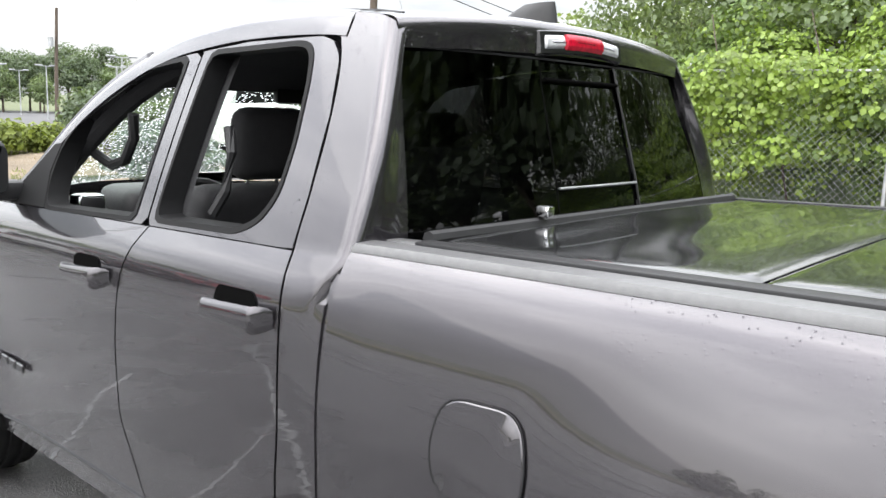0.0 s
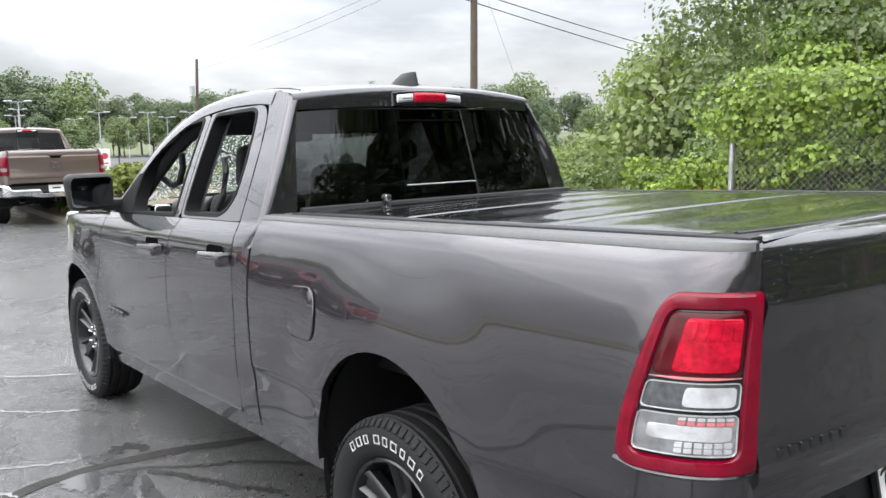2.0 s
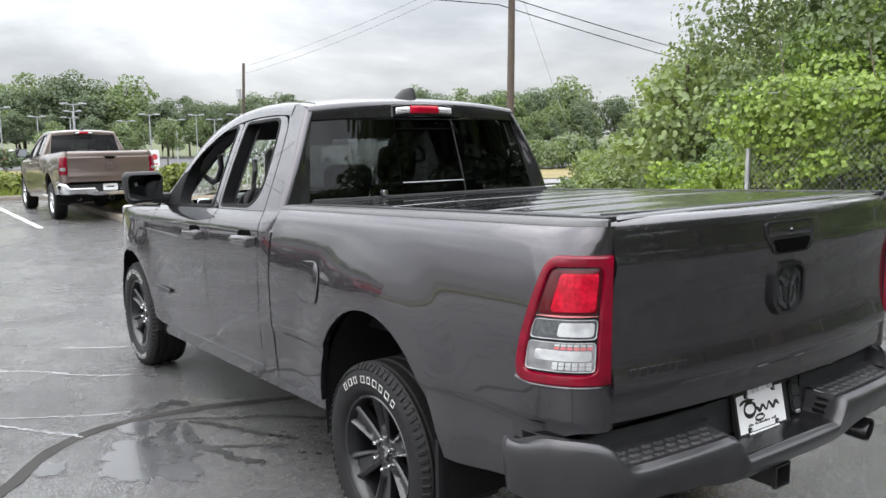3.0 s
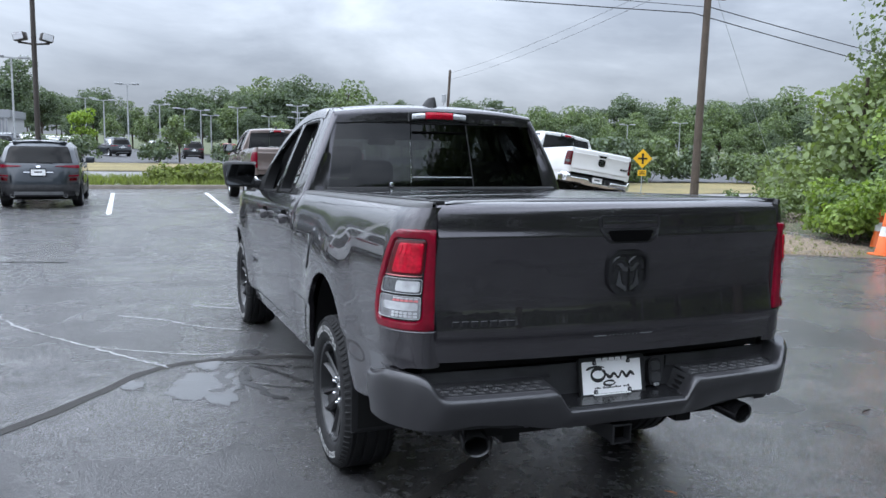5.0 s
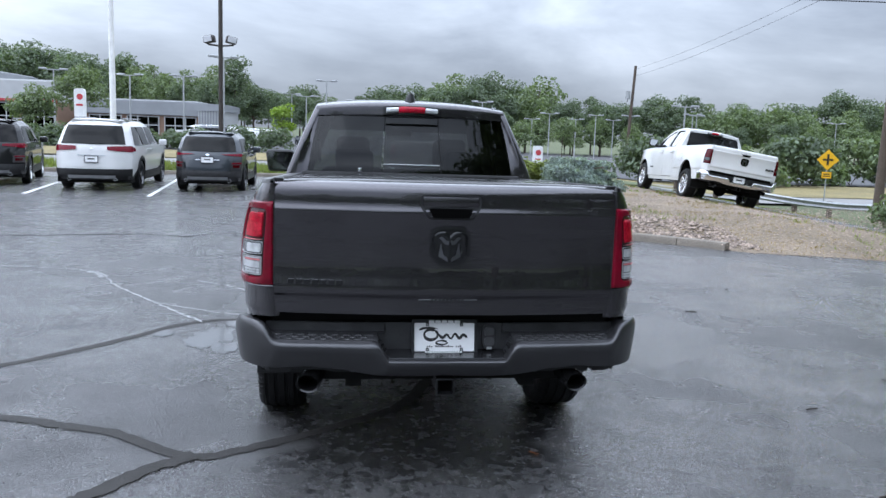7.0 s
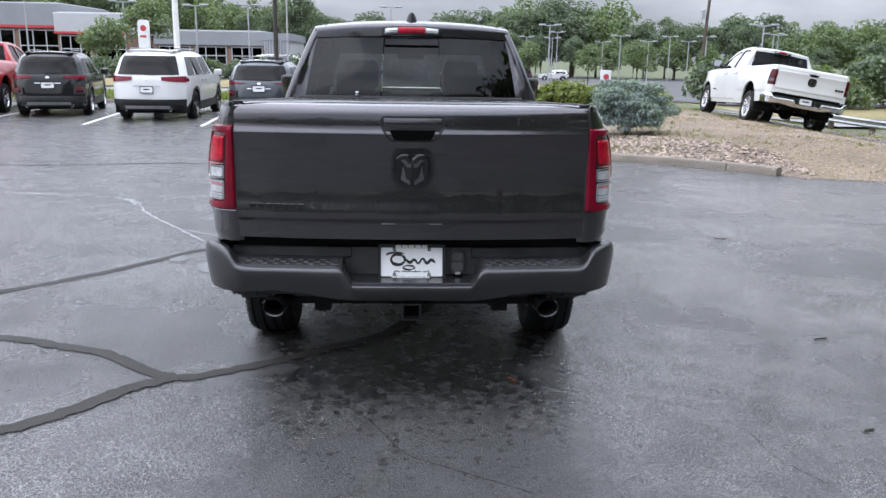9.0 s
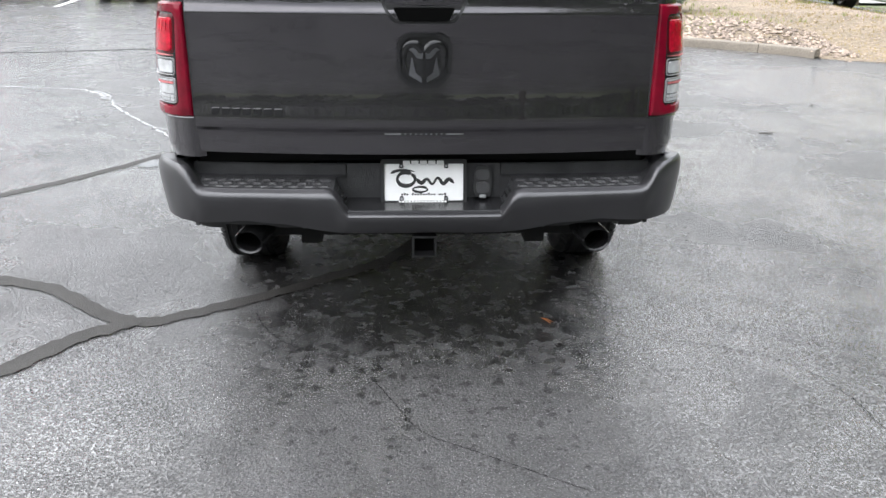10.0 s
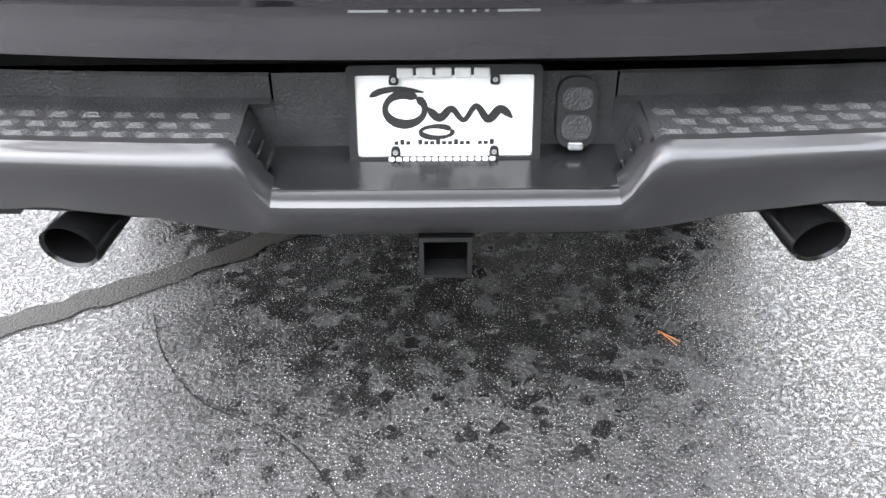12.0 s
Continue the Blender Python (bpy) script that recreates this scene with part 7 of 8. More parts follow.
def clumps(x, y, z, a, b, h, n, size, seed, squash=0.75):
    """Clumps spread over an egg-shaped crown."""
    rng = random.Random(seed)
    out = []
    for i in range(n):
        t, p = rng.uniform(0, 2 * math.pi), math.acos(rng.uniform(-0.75, 1))
        k = rng.uniform(0.45, 1.0)
        s = size * rng.uniform(0.6, 1.35)
        out.append((x + a * k * math.sin(p) * math.cos(t), y + b * k * math.sin(p) * math.sin(t), z + h * k * math.cos(p), s, s, s * squash))
    return out


def tree(root, height, spread, material, seed, leaf=0.5, dens=5.0, n=34, trunk=0.16, base=0.28):
    rng = random.Random(seed)
    stem = [(0, 0, -0.3)]
    for i in range(1, 6):
        stem.append((rng.uniform(-0.1, 0.1) * i * 0.4, rng.uniform(-0.1, 0.1) * i * 0.4, height * 0.85 * i / 5))
    part("trunk", pipe(stem, lambda u: trunk * (1 - 0.85 * u) + 0.02, 8), BARK, root)
    blobs = clumps(0, 0, height * (base + (1 - base) * 0.5), spread * 0.72, spread * 0.72, height * (1 - base) * 0.45, n, spread * 0.33, seed)
    for i, (x, y, z, a, b, h) in enumerate(blobs[:9]):
        z0 = height * rng.uniform(0.2, 0.6)
        part("limb", pipe([(0, 0, z0), (x * 0.4, y * 0.4, z0 + (z - z0) * 0.55), (x * 0.9, y * 0.9, z)], lambda u: trunk * 0.35 * (1 - 0.8 * u) + 0.01, 5), BARK, root)
    p, q = blob_points(blobs, dens, seed)
    s = leaf * np.random.default_rng(seed).uniform(0.6, 1.3, len(p))
    leaf_cloud("crown", p, q, s, material, root, 0.8, seed)
    return root


# far woods: a few trees, each set down many times
kinds = []
for i, (h, w, m, n, b) in enumerate(((12.0, 4.2, LEAF_DARK_HAZED, 44, 0.15), (10.0, 3.8, LEAF_MID_HAZED, 40, 0.12), (13.5, 3.6, LEAF_DARK_HAZED, 44, 0.10), (8.5, 3.6, LEAF_MID_HAZED, 34, 0.08), (11.0, 4.8, LEAF_DARK_HAZED, 46, 0.10))):
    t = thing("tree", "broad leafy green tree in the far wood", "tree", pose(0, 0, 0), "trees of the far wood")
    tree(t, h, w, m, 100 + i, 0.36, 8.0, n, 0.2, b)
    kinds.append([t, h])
skyline = curve((-100, 13), (-65, 13.6), (-53, 13.5), (-39, 12.2), (-20, 9.6), (-8, 8.2), (-3, 8.2), (6.6, 9.4), (14, 11.0), (23, 14.0), (37, 12.2), (49, 10.4), (66, 11.2), (90, 12.5), (132, 15.0))
rng = random.Random(7)
used = set()


def set_tree(x, y, z, want):
    k = rng.randrange(5)
    t, h = kinds[k]
    s = want / h
    m = pose(x, y, z, 0, 0, rng.uniform(0, 360)) @ Matrix.Diagonal((s * rng.uniform(0.9, 1.25), s * rng.uniform(0.9, 1.25), s, 1))
    if k not in used:
        used.add(k)
        t.matrix_basis = m
    else:
        c = copy_thing(t, Matrix.Identity(4))
        c.matrix_basis = m


for row, (y0, f) in enumerate(((150, 1.0), (143, 0.82), (136, 0.55))):
    x = -95.0 + row * 2
    while x < 135:
        yy = y0 + rng.uniform(-3, 3) - 0.25 * max(0, x - 30) * (1 if row else 0.6)
        set_tree(x, yy, land(x, yy) - 0.2, max(3.5, (skyline(x) + 1.2) * f * rng.uniform(0.86, 1.12) * (1 - 0.001 * max(0, x - 30))))
        x += rng.uniform(4.4, 6.6)
# woods out of view, added to close the horizon and darken the reflections
woods, woods_rng = [], random.Random(71)
for i in range(110):
    if i < 64:
        a, d = radians(woods_rng.uniform(100, 345)), woods_rng.uniform(62, 85)
        x, y = d * math.cos(a), d * math.sin(a) - 5
        if y > 20 and x > -60:
            continue
    else:
        x, y = -46 + (i - 64) * 2.1 + woods_rng.uniform(-1, 1), -31 + woods_rng.uniform(-4, 2)
    h, w = woods_rng.uniform(8.5, 13) * ((0.5 if x < -20 else 1.0) if i < 64 else 0.68), woods_rng.uniform(2.6, 3.8)
    woods += clumps(x, y, h * 0.44, w * 0.9, w * 0.9, h * 0.52, 16, w * 0.42, 700 + i)
p, q = blob_points(woods, 1.6, 77)
tagged(leaf_cloud("added_woods", p, q, 0.85 * np.random.default_rng(77).uniform(0.6, 1.3, len(p)), LEAF_DARK_HAZED, None, 0.8, 77), "unseen belt of leafy green woods added round the car park", "woods", kind="stuff")
# trees out of view, placed for dark reflections in tailgate and rear window
for x, y, h in ((9.5, -6.5, 14), (9, -10, 12), (10, -14.5, 14.5), (5.5, -20, 12)):
    set_tree(x, y, -0.2, h)
for x, y, h in ((-33, 104, 10), (-39, 108, 11.5), (-45, 106, 11), (-21, 106, 7), (-52, 110, 12), (-13.2, 98, 10.4), (-17.2, 103, 7.0), (-11.5, 104, 7.0), (-27, 106, 8.5)):
    set_tree(x, y, land(x, y), h)
for x, y, h, w in ((-5.4, 68, 4.0, 1.5), (-19.5, 60, 6.0, 2.2), (1.2, 55, 3.3, 1.3), (20, 88, 5, 2.0), (27, 95, 5.5, 2.2), (12, 80, 4.0, 1.8), (-23.5, 62, 4.2, 2.4)):
    t = thing("young_tree", "young yellow-green tree on the far verge", "tree", pose(x, y, land(x, y)), "young trees")
    tree(t, h, w, LEAF_LIME if x < 0 and x > -10 else LEAF_MID_HAZED, int(abs(x) * 10) + 900, 0.20, 26, 26, 0.07, 0.25)


def bush(name, label, x, y, z, r, h, material, leaf, dens, seed, n=14, group=""):
    ob = thing(name, label, "bush", pose(x, y, z), group)
    blobs = clumps(0, 0, h * 0.5, r * 0.7, r * 0.7, h * 0.45, n, r * 0.4, seed)
    p, q = blob_points(blobs, dens, seed, 0.4)
    p, q = p[p[:, 2] > 0], q[p[:, 2] > 0]
    leaf_cloud("foliage", p, q, leaf * np.random.default_rng(seed).uniform(0.6, 1.3, len(p)), material, ob, 0.6, seed)
    for k in range(5):
        a = k * 1.3
        part("stem", pipe([(0, 0, -0.05), (0.25 * r * math.cos(a), 0.25 * r * math.sin(a), h * 0.35), (0.5 * r * math.cos(a), 0.5 * r * math.sin(a), h * 0.7)], lambda u: 0.02 * (1 - 0.7 * u), 5), BARK, ob)
    return ob


# blue spruce on the island
spruce = thing("dwarf_blue_spruce", "rounded dwarf blue spruce growing in pale gravel", "shrub", pose(4.45, 12.8, mound(4.45, 12.8) - 0.03))
blobs = clumps(0, 0, 0.56, 0.80, 0.72, 0.56, 95, 0.23, 5, 0.55)
p, q = blob_points(blobs, 850, 5, 0.4, -0.5)
keep = p[:, 2] > 0.02
leaf_cloud("needles", p[keep], q[keep], 0.085 * np.random.default_rng(5).uniform(0.6, 1.4, keep.sum()), SPRUCE, spruce, 0.28, 5, 0.0)
part("stem", pipe([(0, 0, -0.1), (0.02, 0, 0.3), (0, 0.03, 0.9)], lambda u: 0.06 * (1 - 0.8 * u), 7), BARK, spruce)
for k in range(12):
    a = k * 0.55
    part("branch", pipe([(0, 0, 0.15 + 0.05 * k), (0.3 * math.cos(a * 3), 0.3 * math.sin(a * 3), 0.25 + 0.06 * k), (0.6 * math.cos(a * 3), 0.6 * math.sin(a * 3), 0.3 + 0.06 * k)], 0.012, 5), BARK, spruce)

for i, (x, y, r, h) in enumerate(((3.3, 20.5, 0.9, 0.55), (4.6, 21.0, 1.0, 0.6), (5.8, 21.5, 0.8, 0.6), (2.6, 18.5, 0.6, 0.45), (7.0, 20.0, 0.8, 0.5), (-0.5, 27.5, 1.0, 0.45), (0.8, 27.0, 1.1, 0.5), (2.4, 26.5, 0.9, 0.5), (3.8, 26.0, 1.1, 0.6))):
    z = mound(x, y) if 2 < x and y < 25 else 0.08
    bush("day_lily_clump", "arching yellow-green strap-leaf plant clump", x, y, z, r, h, BLADE, 0.16, 150, 300 + i, 12, "plant clumps")
for i, (x, y, r, h) in enumerate(((12.5, 14.0, 0.42, 1.10), (13.3, 13.1, 0.28, 1.0), (17.6, 15.0, 0.7, 0.9), (18.8, 13.6, 1.3, 1.5))):
    bush("roadside_bush", "loose light-green roadside bush", x, y, mound(min(x, 17), y) - 0.1, r, h, LEAF_MID_HAZED, 0.11, 120, 330 + i, 18, "roadside bushes")
for i in range(16):
    x = -28 + i * 2.3 + rng.uniform(-0.5, 0.5)
    if -4.5 < x < 6 and i % 2:
        continue
    bush("hedge_bush", "clipped dark green hedge bush beyond the road", x, 53.5 + rng.uniform(-1, 1), land(x, 53), 1.5, 1.3, LEAF_DARK_HAZED, 0.25, 26, 360 + i, 12, "hedge bushes")
for i in range(24):
    x = 21 + i * 3.4
    yy = 50 + rng.uniform(-2, 4)
    bush("roadside_shrub", "dense green roadside shrub", x, yy, land(x, yy), 2.6, rng.uniform(1.8, 3.4), LEAF_MID_HAZED if i % 3 else LEAF_DARK_HAZED, 0.36, 16, 400 + i, 14, "roadside shrubs")

for i, (x, y, r, h) in enumerate(((20.5, 20.0, 1.6, 2.0), (22.5, 21.5, 1.7, 2.4), (24.5, 23.0, 1.8, 2.2), (27.0, 24.5, 1.9, 2.7), (29.5, 26.0, 1.9, 2.4), (32.5, 27.5, 2.0, 2.6), (18.6, 18.2, 1.2, 1.5))):
    bush("roadside_shrub", "dense pale green roadside shrub", x, y, land(x, y) - 0.1, r, h, LEAF_PALE, 0.16, 60, 440 + i, 16, "roadside shrubs")

# vine thicket behind the fence
thicket = thing("vine_thicket", "thick bright green vines smothering fence and scrub", "vines", pose(0, 0, 0))
rng2 = random.Random(11)
blobs = []
y = -15.0
while y < 9.0:
    for k in range(5):
        x = 10.25 + rng2.uniform(0.0, 0.9) + 0.55 * k
        z = 1.0 + 0.72 * k + rng2.uniform(-0.3, 0.4)
        a = rng2.uniform(0.55, 1.0)
        edge = 1 - smooth(6.5, 9.2, y) * 0.55
        blobs.append((x + (0.8 if y > 7 else 0), y + rng2.uniform(-0.4, 0.4), z * edge, a * 0.8, a, a * 0.75))
    y += 0.62
for i in range(30):
    yy = rng2.uniform(-8, 6.4)
    blobs.append((9.86 + rng2.uniform(-0.05, 0.15), rng2.uniform(-8, 6.5), 1.25 + rng2.uniform(-0.3, 0.3), 0.22, 0.5, 0.32))
    blobs.append((9.80 + rng2.uniform(-0.05, 0.22), yy, 2.0 + rng2.uniform(-0.25, 0.35), 0.38, 0.75, 0.42))
for yy in (6.6, 6.2, 5.9, 7.0):
    blobs.append((9.9, yy, 2.0 + rng2.uniform(-0.4, 0.2), 0.45, 0.55, 0.6))
p, q = blob_points(blobs, 195, 21, 0.35)
ok = (p[:, 2] > 0.05) & ~((p[:, 2] < 0.95 + 0.25 * np.sin(p[:, 1] * 1.7)) & (p[:, 0] < 10.2) & (p[:, 1] < 6.2))
p, q = p[ok], q[ok]
q[:, 0] -= 0.5
s = np.random.default_rng(3).uniform(0.05, 0.120, len(p))
# wavy random patches take the painted shade colour
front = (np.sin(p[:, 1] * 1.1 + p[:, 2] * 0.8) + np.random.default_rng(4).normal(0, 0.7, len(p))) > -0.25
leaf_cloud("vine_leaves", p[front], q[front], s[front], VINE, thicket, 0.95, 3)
leaf_cloud("shaded_leaves", p[~front], q[~front], s[~front], VINE_SHADED, thicket, 0.95, 4)
# added dark backing sheet: stands for the shaded inside and blocks see-through
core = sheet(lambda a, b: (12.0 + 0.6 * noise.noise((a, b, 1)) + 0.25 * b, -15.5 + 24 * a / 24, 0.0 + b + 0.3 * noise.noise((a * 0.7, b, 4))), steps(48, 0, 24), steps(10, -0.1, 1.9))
part("leaf_backing", core, LEAF_DARK_HAZED, thicket)
for i in range(14):
    yy = -14 + i * 1.6
    part("stem", pipe([(10.6, yy, -0.1), (10.4, yy + 0.2, 1.0), (10.7, yy - 0.2, 2.2), (11.2, yy + 0.3, 3.4)], lambda u: 0.03 * (1 - 0.7 * u), 5), BARK, thicket)

for i, (x, y, h, w, m) in enumerate(((14.6, 8.4, 8.0, 3.3, LEAF_MID_HAZED), (15.8, 3.6, 9.5, 3.8, LEAF_DARK_HAZED), (15.2, -2.2, 9.0, 3.8, LEAF_MID_HAZED), (16.5, -8.5, 9.5, 4.2, LEAF_DARK_HAZED), (13.2, 10.6, 4.6, 2.0, LEAF_PALE), (18.5, 11.5, 6.0, 2.6, LEAF_PALE), (21.5, 16.5, 5.6, 2.6, LEAF_PALE), (16.5, -15.5, 9.5, 4.5, LEAF_MID_HAZED), (12.6, 5.2, 5.6, 1.9, LEAF_MID_HAZED), (13.0, 0.4, 6.0, 2.2, LEAF_MID_HAZED), (24.5, 14.0, 6.0, 2.6, LEAF_PALE), (26.0, 20.5, 5.6, 2.4, LEAF_PALE), (22.0, 12.0, 5.0, 2.4, LEAF_PALE))):
    t = thing("thicket_tree", "tall leafy tree rising behind the vine-covered fence", "tree", pose(x, y, -0.6 if y > 9 else -0.1), "trees behind the fence")
    tree(t, h, w, m, 600 + i, 0.125 if i < 3 or i > 7 else 0.17, 36 if i < 3 or i > 7 else 18, 46, 0.14, 0.05)
for i, (x, y, r, h) in enumerate(((12.4, 9.6, 1.1, 1.6), (11.2, 9.3, 0.9, 1.4), (13.6, 9.0, 1.2, 1.8), (10.6, 8.4, 0.8, 1.1), (15.5, 12.5, 1.4, 1.9), (17.6, 11.2, 1.3, 1.7), (19.2, 13.6, 1.4, 1.8), (16.6, 9.6, 1.2, 1.6), (21.0, 14.2, 1.5, 1.9))):
    bush("scrub_bush", "dense green scrub bush at the fence's end", x, y, mound(min(x, 17), y) - 0.05, r, h, VINE if i % 2 else LEAF_MID_HAZED, 0.12, 130, 640 + i, 18, "scrub bushes")

# grass and stones
rng3 = np.random.default_rng(9)


def tufts(name, label, places, height, material, seed, blades=5):
    n = len(places)
    r = np.random.default_rng(seed)
    c = np.repeat(np.asarray(places, float), blades, axis=0)
    c[:, :2] += r.normal(0, 0.03, (len(c), 2))
    h = height * r.uniform(0.5, 1.3, len(c))
    lean_ = r.normal(0, 0.35, (len(c), 2)) * h[:, None]
    w = r.normal(0, 1, (len(c), 2))
    w = w / np.linalg.norm(w, axis=1)[:, None] * 0.010 * (height / 0.12)
    v = np.zeros((len(c), 3, 3))
    v[:, 0] = c
    v[:, 1] = c
    v[:, 0, :2] += w
    v[:, 1, :2] -= w
    v[:, 2] = c
    v[:, 2, :2] += lean_
    v[:, 2, 2] += h
    me = bpy.data.meshes.new(name)
    me.from_pydata(v.reshape(-1, 3).tolist(), [], np.arange(len(c) * 3).reshape(-1, 3).tolist())
    me.materials.append(material)
    return tagged(new(name, me), label, "grass", kind="stuff")


pl = [(x, y, 0.09) for x, y in zip(rng3.uniform(-40, 3, 5000), 25.45 + 5.2 * rng3.random(5000) ** 1.3)]
tufts("verge_grass", "yellow-green grass tufts on the verge", pl, 0.22, BLADE, 1)
pl = [(x, y, mound(x, y)) for x, y in zip(rng3.uniform(3.0, 17, 5500), rng3.uniform(6, 26, 5500)) if y > mound_edge(x) + 0.05 and noise.noise((x * 0.5, y * 0.5, 2)) + (0.35 if y > 19 or y < mound_edge(x) + 1.0 and x > 5.8 else 0) > 0.12]
tufts("bank_grass", "thin green grass tufts on the bank", pl, 0.07, BLADE, 2)
pl = [(x, y, mound(x, y)) for x, y in zip(rng3.uniform(5.0, 17, 12000), rng3.uniform(6, 24, 12000)) if y > mound_edge(x) + 0.05 and noise.noise((x * 0.6, y * 0.6, 8)) + (0.25 if 5.4 < x < 8.0 and y < mound_edge(x) + 2.2 else 0) > 0.05]
tufts("dry_grass", "dry straw-coloured grass on the bank", pl, 0.040, STRAW, 3)
STONE = surface("mixed_stone", (0.26, 0.205, 0.165), 0.75, vary=0.6, grain=(30, 0.2))


def stones(name, label, places, size, seed):
    """Small uneven stones, joined."""
    r = random.Random(seed)
    verts, faces = [], []
    base = [(-1, 0, 0), (1, 0, 0), (0, -1, 0), (0, 1, 0), (0, 0, 0.8), (0, 0, -0.5)]
    tri = [(0, 2, 4), (2, 1, 4), (1, 3, 4), (3, 0, 4), (2, 0, 5), (1, 2, 5), (3, 1, 5), (0, 3, 5)]
    for x, y, z in places:
        s = size * r.uniform(0.5, 1.3)
        a = r.uniform(0, 6.28)
        o = len(verts)
        for p in base:
            k = r.uniform(0.75, 1.25) * s
            verts.append((x + k * (p[0] * math.cos(a) - p[1] * 0.7 * math.sin(a)), y + k * (p[0] * math.sin(a) + p[1] * 0.7 * math.cos(a)), z + k * p[2] * 0.7))
        faces += [tuple(i + o for i in f) for f in tri]
    me = bpy.data.meshes.new(name)
    me.from_pydata(verts, [], faces)
    me.materials.append(STONE)
    return tagged(new(name, me), label, "stones", kind="stuff")


pl = []
for x, y in zip(rng3.uniform(2.3, 7.0, 9000), rng3.uniform(8.5, 14.5, 9000)):
    d = y - mound_edge(x)
    if 0.18 < d < 3.2 - 0.35 * (x - 3) and x < 6.4:
        pl.append((x, y, mound(x, y) + 0.01))
stones("river_stones", "pale mixed landscaping stones behind the kerb", pl, 0.045, 1)
pl = [(x, y, max(0.004, mound(x, y))) for x, y in zip(rng3.uniform(5.6, 15, 11000), rng3.uniform(5.2, 17, 11000)) if y > mound_edge(x) - 0.16 * (1 + noise.noise((x * 3, 0, 0))) and (y > mound_edge(x) or noise.noise((x * 7, y * 7, 1)) > 0)]
stones("bank_gravel", "loose pale gravel scattered on the bank", pl, 0.022, 2)

# ---- poles, wires, fence and signs ----
POLE_WOOD = surface("weathered_pole", (0.085, 0.065, 0.05), 0.85, grain=(25, 0.25), stain=(2, 0.2), bump=(40, 0.5))
POLE_BRONZE = surface("bronze_pole", (0.05, 0.042, 0.036), 0.5, 0.3)
POLE_GREY = surface("grey_pole", (0.38, 0.39, 0.40), 0.5, 0.3)
POLE_WHITE = surface("white_pole", (0.75, 0.75, 0.75), 0.4)
LENS_GREY = surface("lamp_glass", (0.55, 0.56, 0.58), 0.2)
WIRE = surface("black_wire", (0.015, 0.015, 0.016), 0.6)
YELLOW = surface("sign_yellow", (0.75, 0.42, 0.01), 0.4)
ORANGE = surface("cone_orange", (0.80, 0.16, 0.03), 0.5)

pole = thing("utility_pole", "tall brown wooden utility pole beside the road", "pole", pose(21.0, 26.2, -1.30))
part("shaft", pipe([(0, 0, -0.3), (0.05, 0, 4), (0.15, 0, 11.5)], lambda u: 0.19 - 0.05 * u, 14), POLE_WOOD, pole)
part("cross_arm", block(-0.9, 1.0, -0.06, 0.06, 9.26, 9.40), POLE_WOOD, pole)
for x in (-0.8, 0.1, 0.9):
    part("insulator", shift(lathe([(0, 0.03), (0.06, 0.05), (0.14, 0.035), (0.18, 0.001)], 10, "z"), pose(x, 0, 9.40)), POLE_GREY, pole)
pole2 = thing("utility_pole", "slender leaning utility pole with grey transformer", "pole", pose(26.5, 70.6, land(26.5, 70.6)))
part("shaft", pipe([(0, 0, -0.3), (0.13, 0, 4.6), (0.36, 0, 9.8)], lambda u: 0.17 - 0.05 * u, 10), POLE_WOOD, pole2)
part("transformer", shift(lathe([(0, 0.001), (0, 0.22), (0.75, 0.22), (0.80, 0.001)], 14, "z"), pose(-0.22, 0, 6.7)), POLE_GREY, pole2)
part("drop_cable", pipe([(-0.2, 0, 6.7), (-0.4, 0, 6.0), (-0.3, 0, 5.2), (0.05, 0, 4.6)], 0.02, 5), WIRE, pole2)


def cable(a, b, sag, r):
    return pipe([tuple(Vector(a).lerp(Vector(b), u) - Vector((0, 0, sag * 4 * u * (1 - u)))) for u in steps(24)], r, 5)


for a, b, sag, r in (((20.4, 26.2, 7.32), (-70, 27, 9.0), 0.9, 0.022), ((20.4, 26.2, 7.32), (62, 25, 2.4), 0.5, 0.022), ((21.3, 26.2, 7.62), (-70, 29, 10.5), 0.9, 0.014), ((21.3, 26.2, 7.62), (62, 25, 3.2), 0.5, 0.022), ((21.0, 26.2, 9.4), (26.8, 70.6, 8.2), 0.4, 0.009), ((21.8, 26.2, 9.4), (26.9, 70.6, 7.6), 0.45, 0.009)):
    tagged(part("overhead_wire", cable(a, b, sag, r), WIRE), "thin black overhead power line", "wire", "overhead wires")
tagged(part("guy_wire", pipe([(21.1, 26.2, 9.0), (27.5, 27.5, -1.2)], 0.010, 5), POLE_GREY), "thin steel guy wire from the pole", "wire")

flood = thing("floodlight_pole", "dark bronze pole with two box floodlights", "street lamp", pose(-4.55, 24.9, 0))
part("shaft", rod((0, 0, -0.1), (0, 0, 7.8), 0.085, 0.065, 14), POLE_BRONZE, flood)
part("base_plinth", shift(lathe([(-0.1, 0.001), (-0.1, 0.28), (0.5, 0.28), (0.55, 0.2), (0.55, 0.001)], 18, "z"), pose(0, 0, 0)), CONCRETE, flood)
part("bracket", pipe([(-0.42, 0, 4.42), (0, 0, 4.38), (0.42, 0, 4.42)], 0.03, 8), POLE_BRONZE, flood)
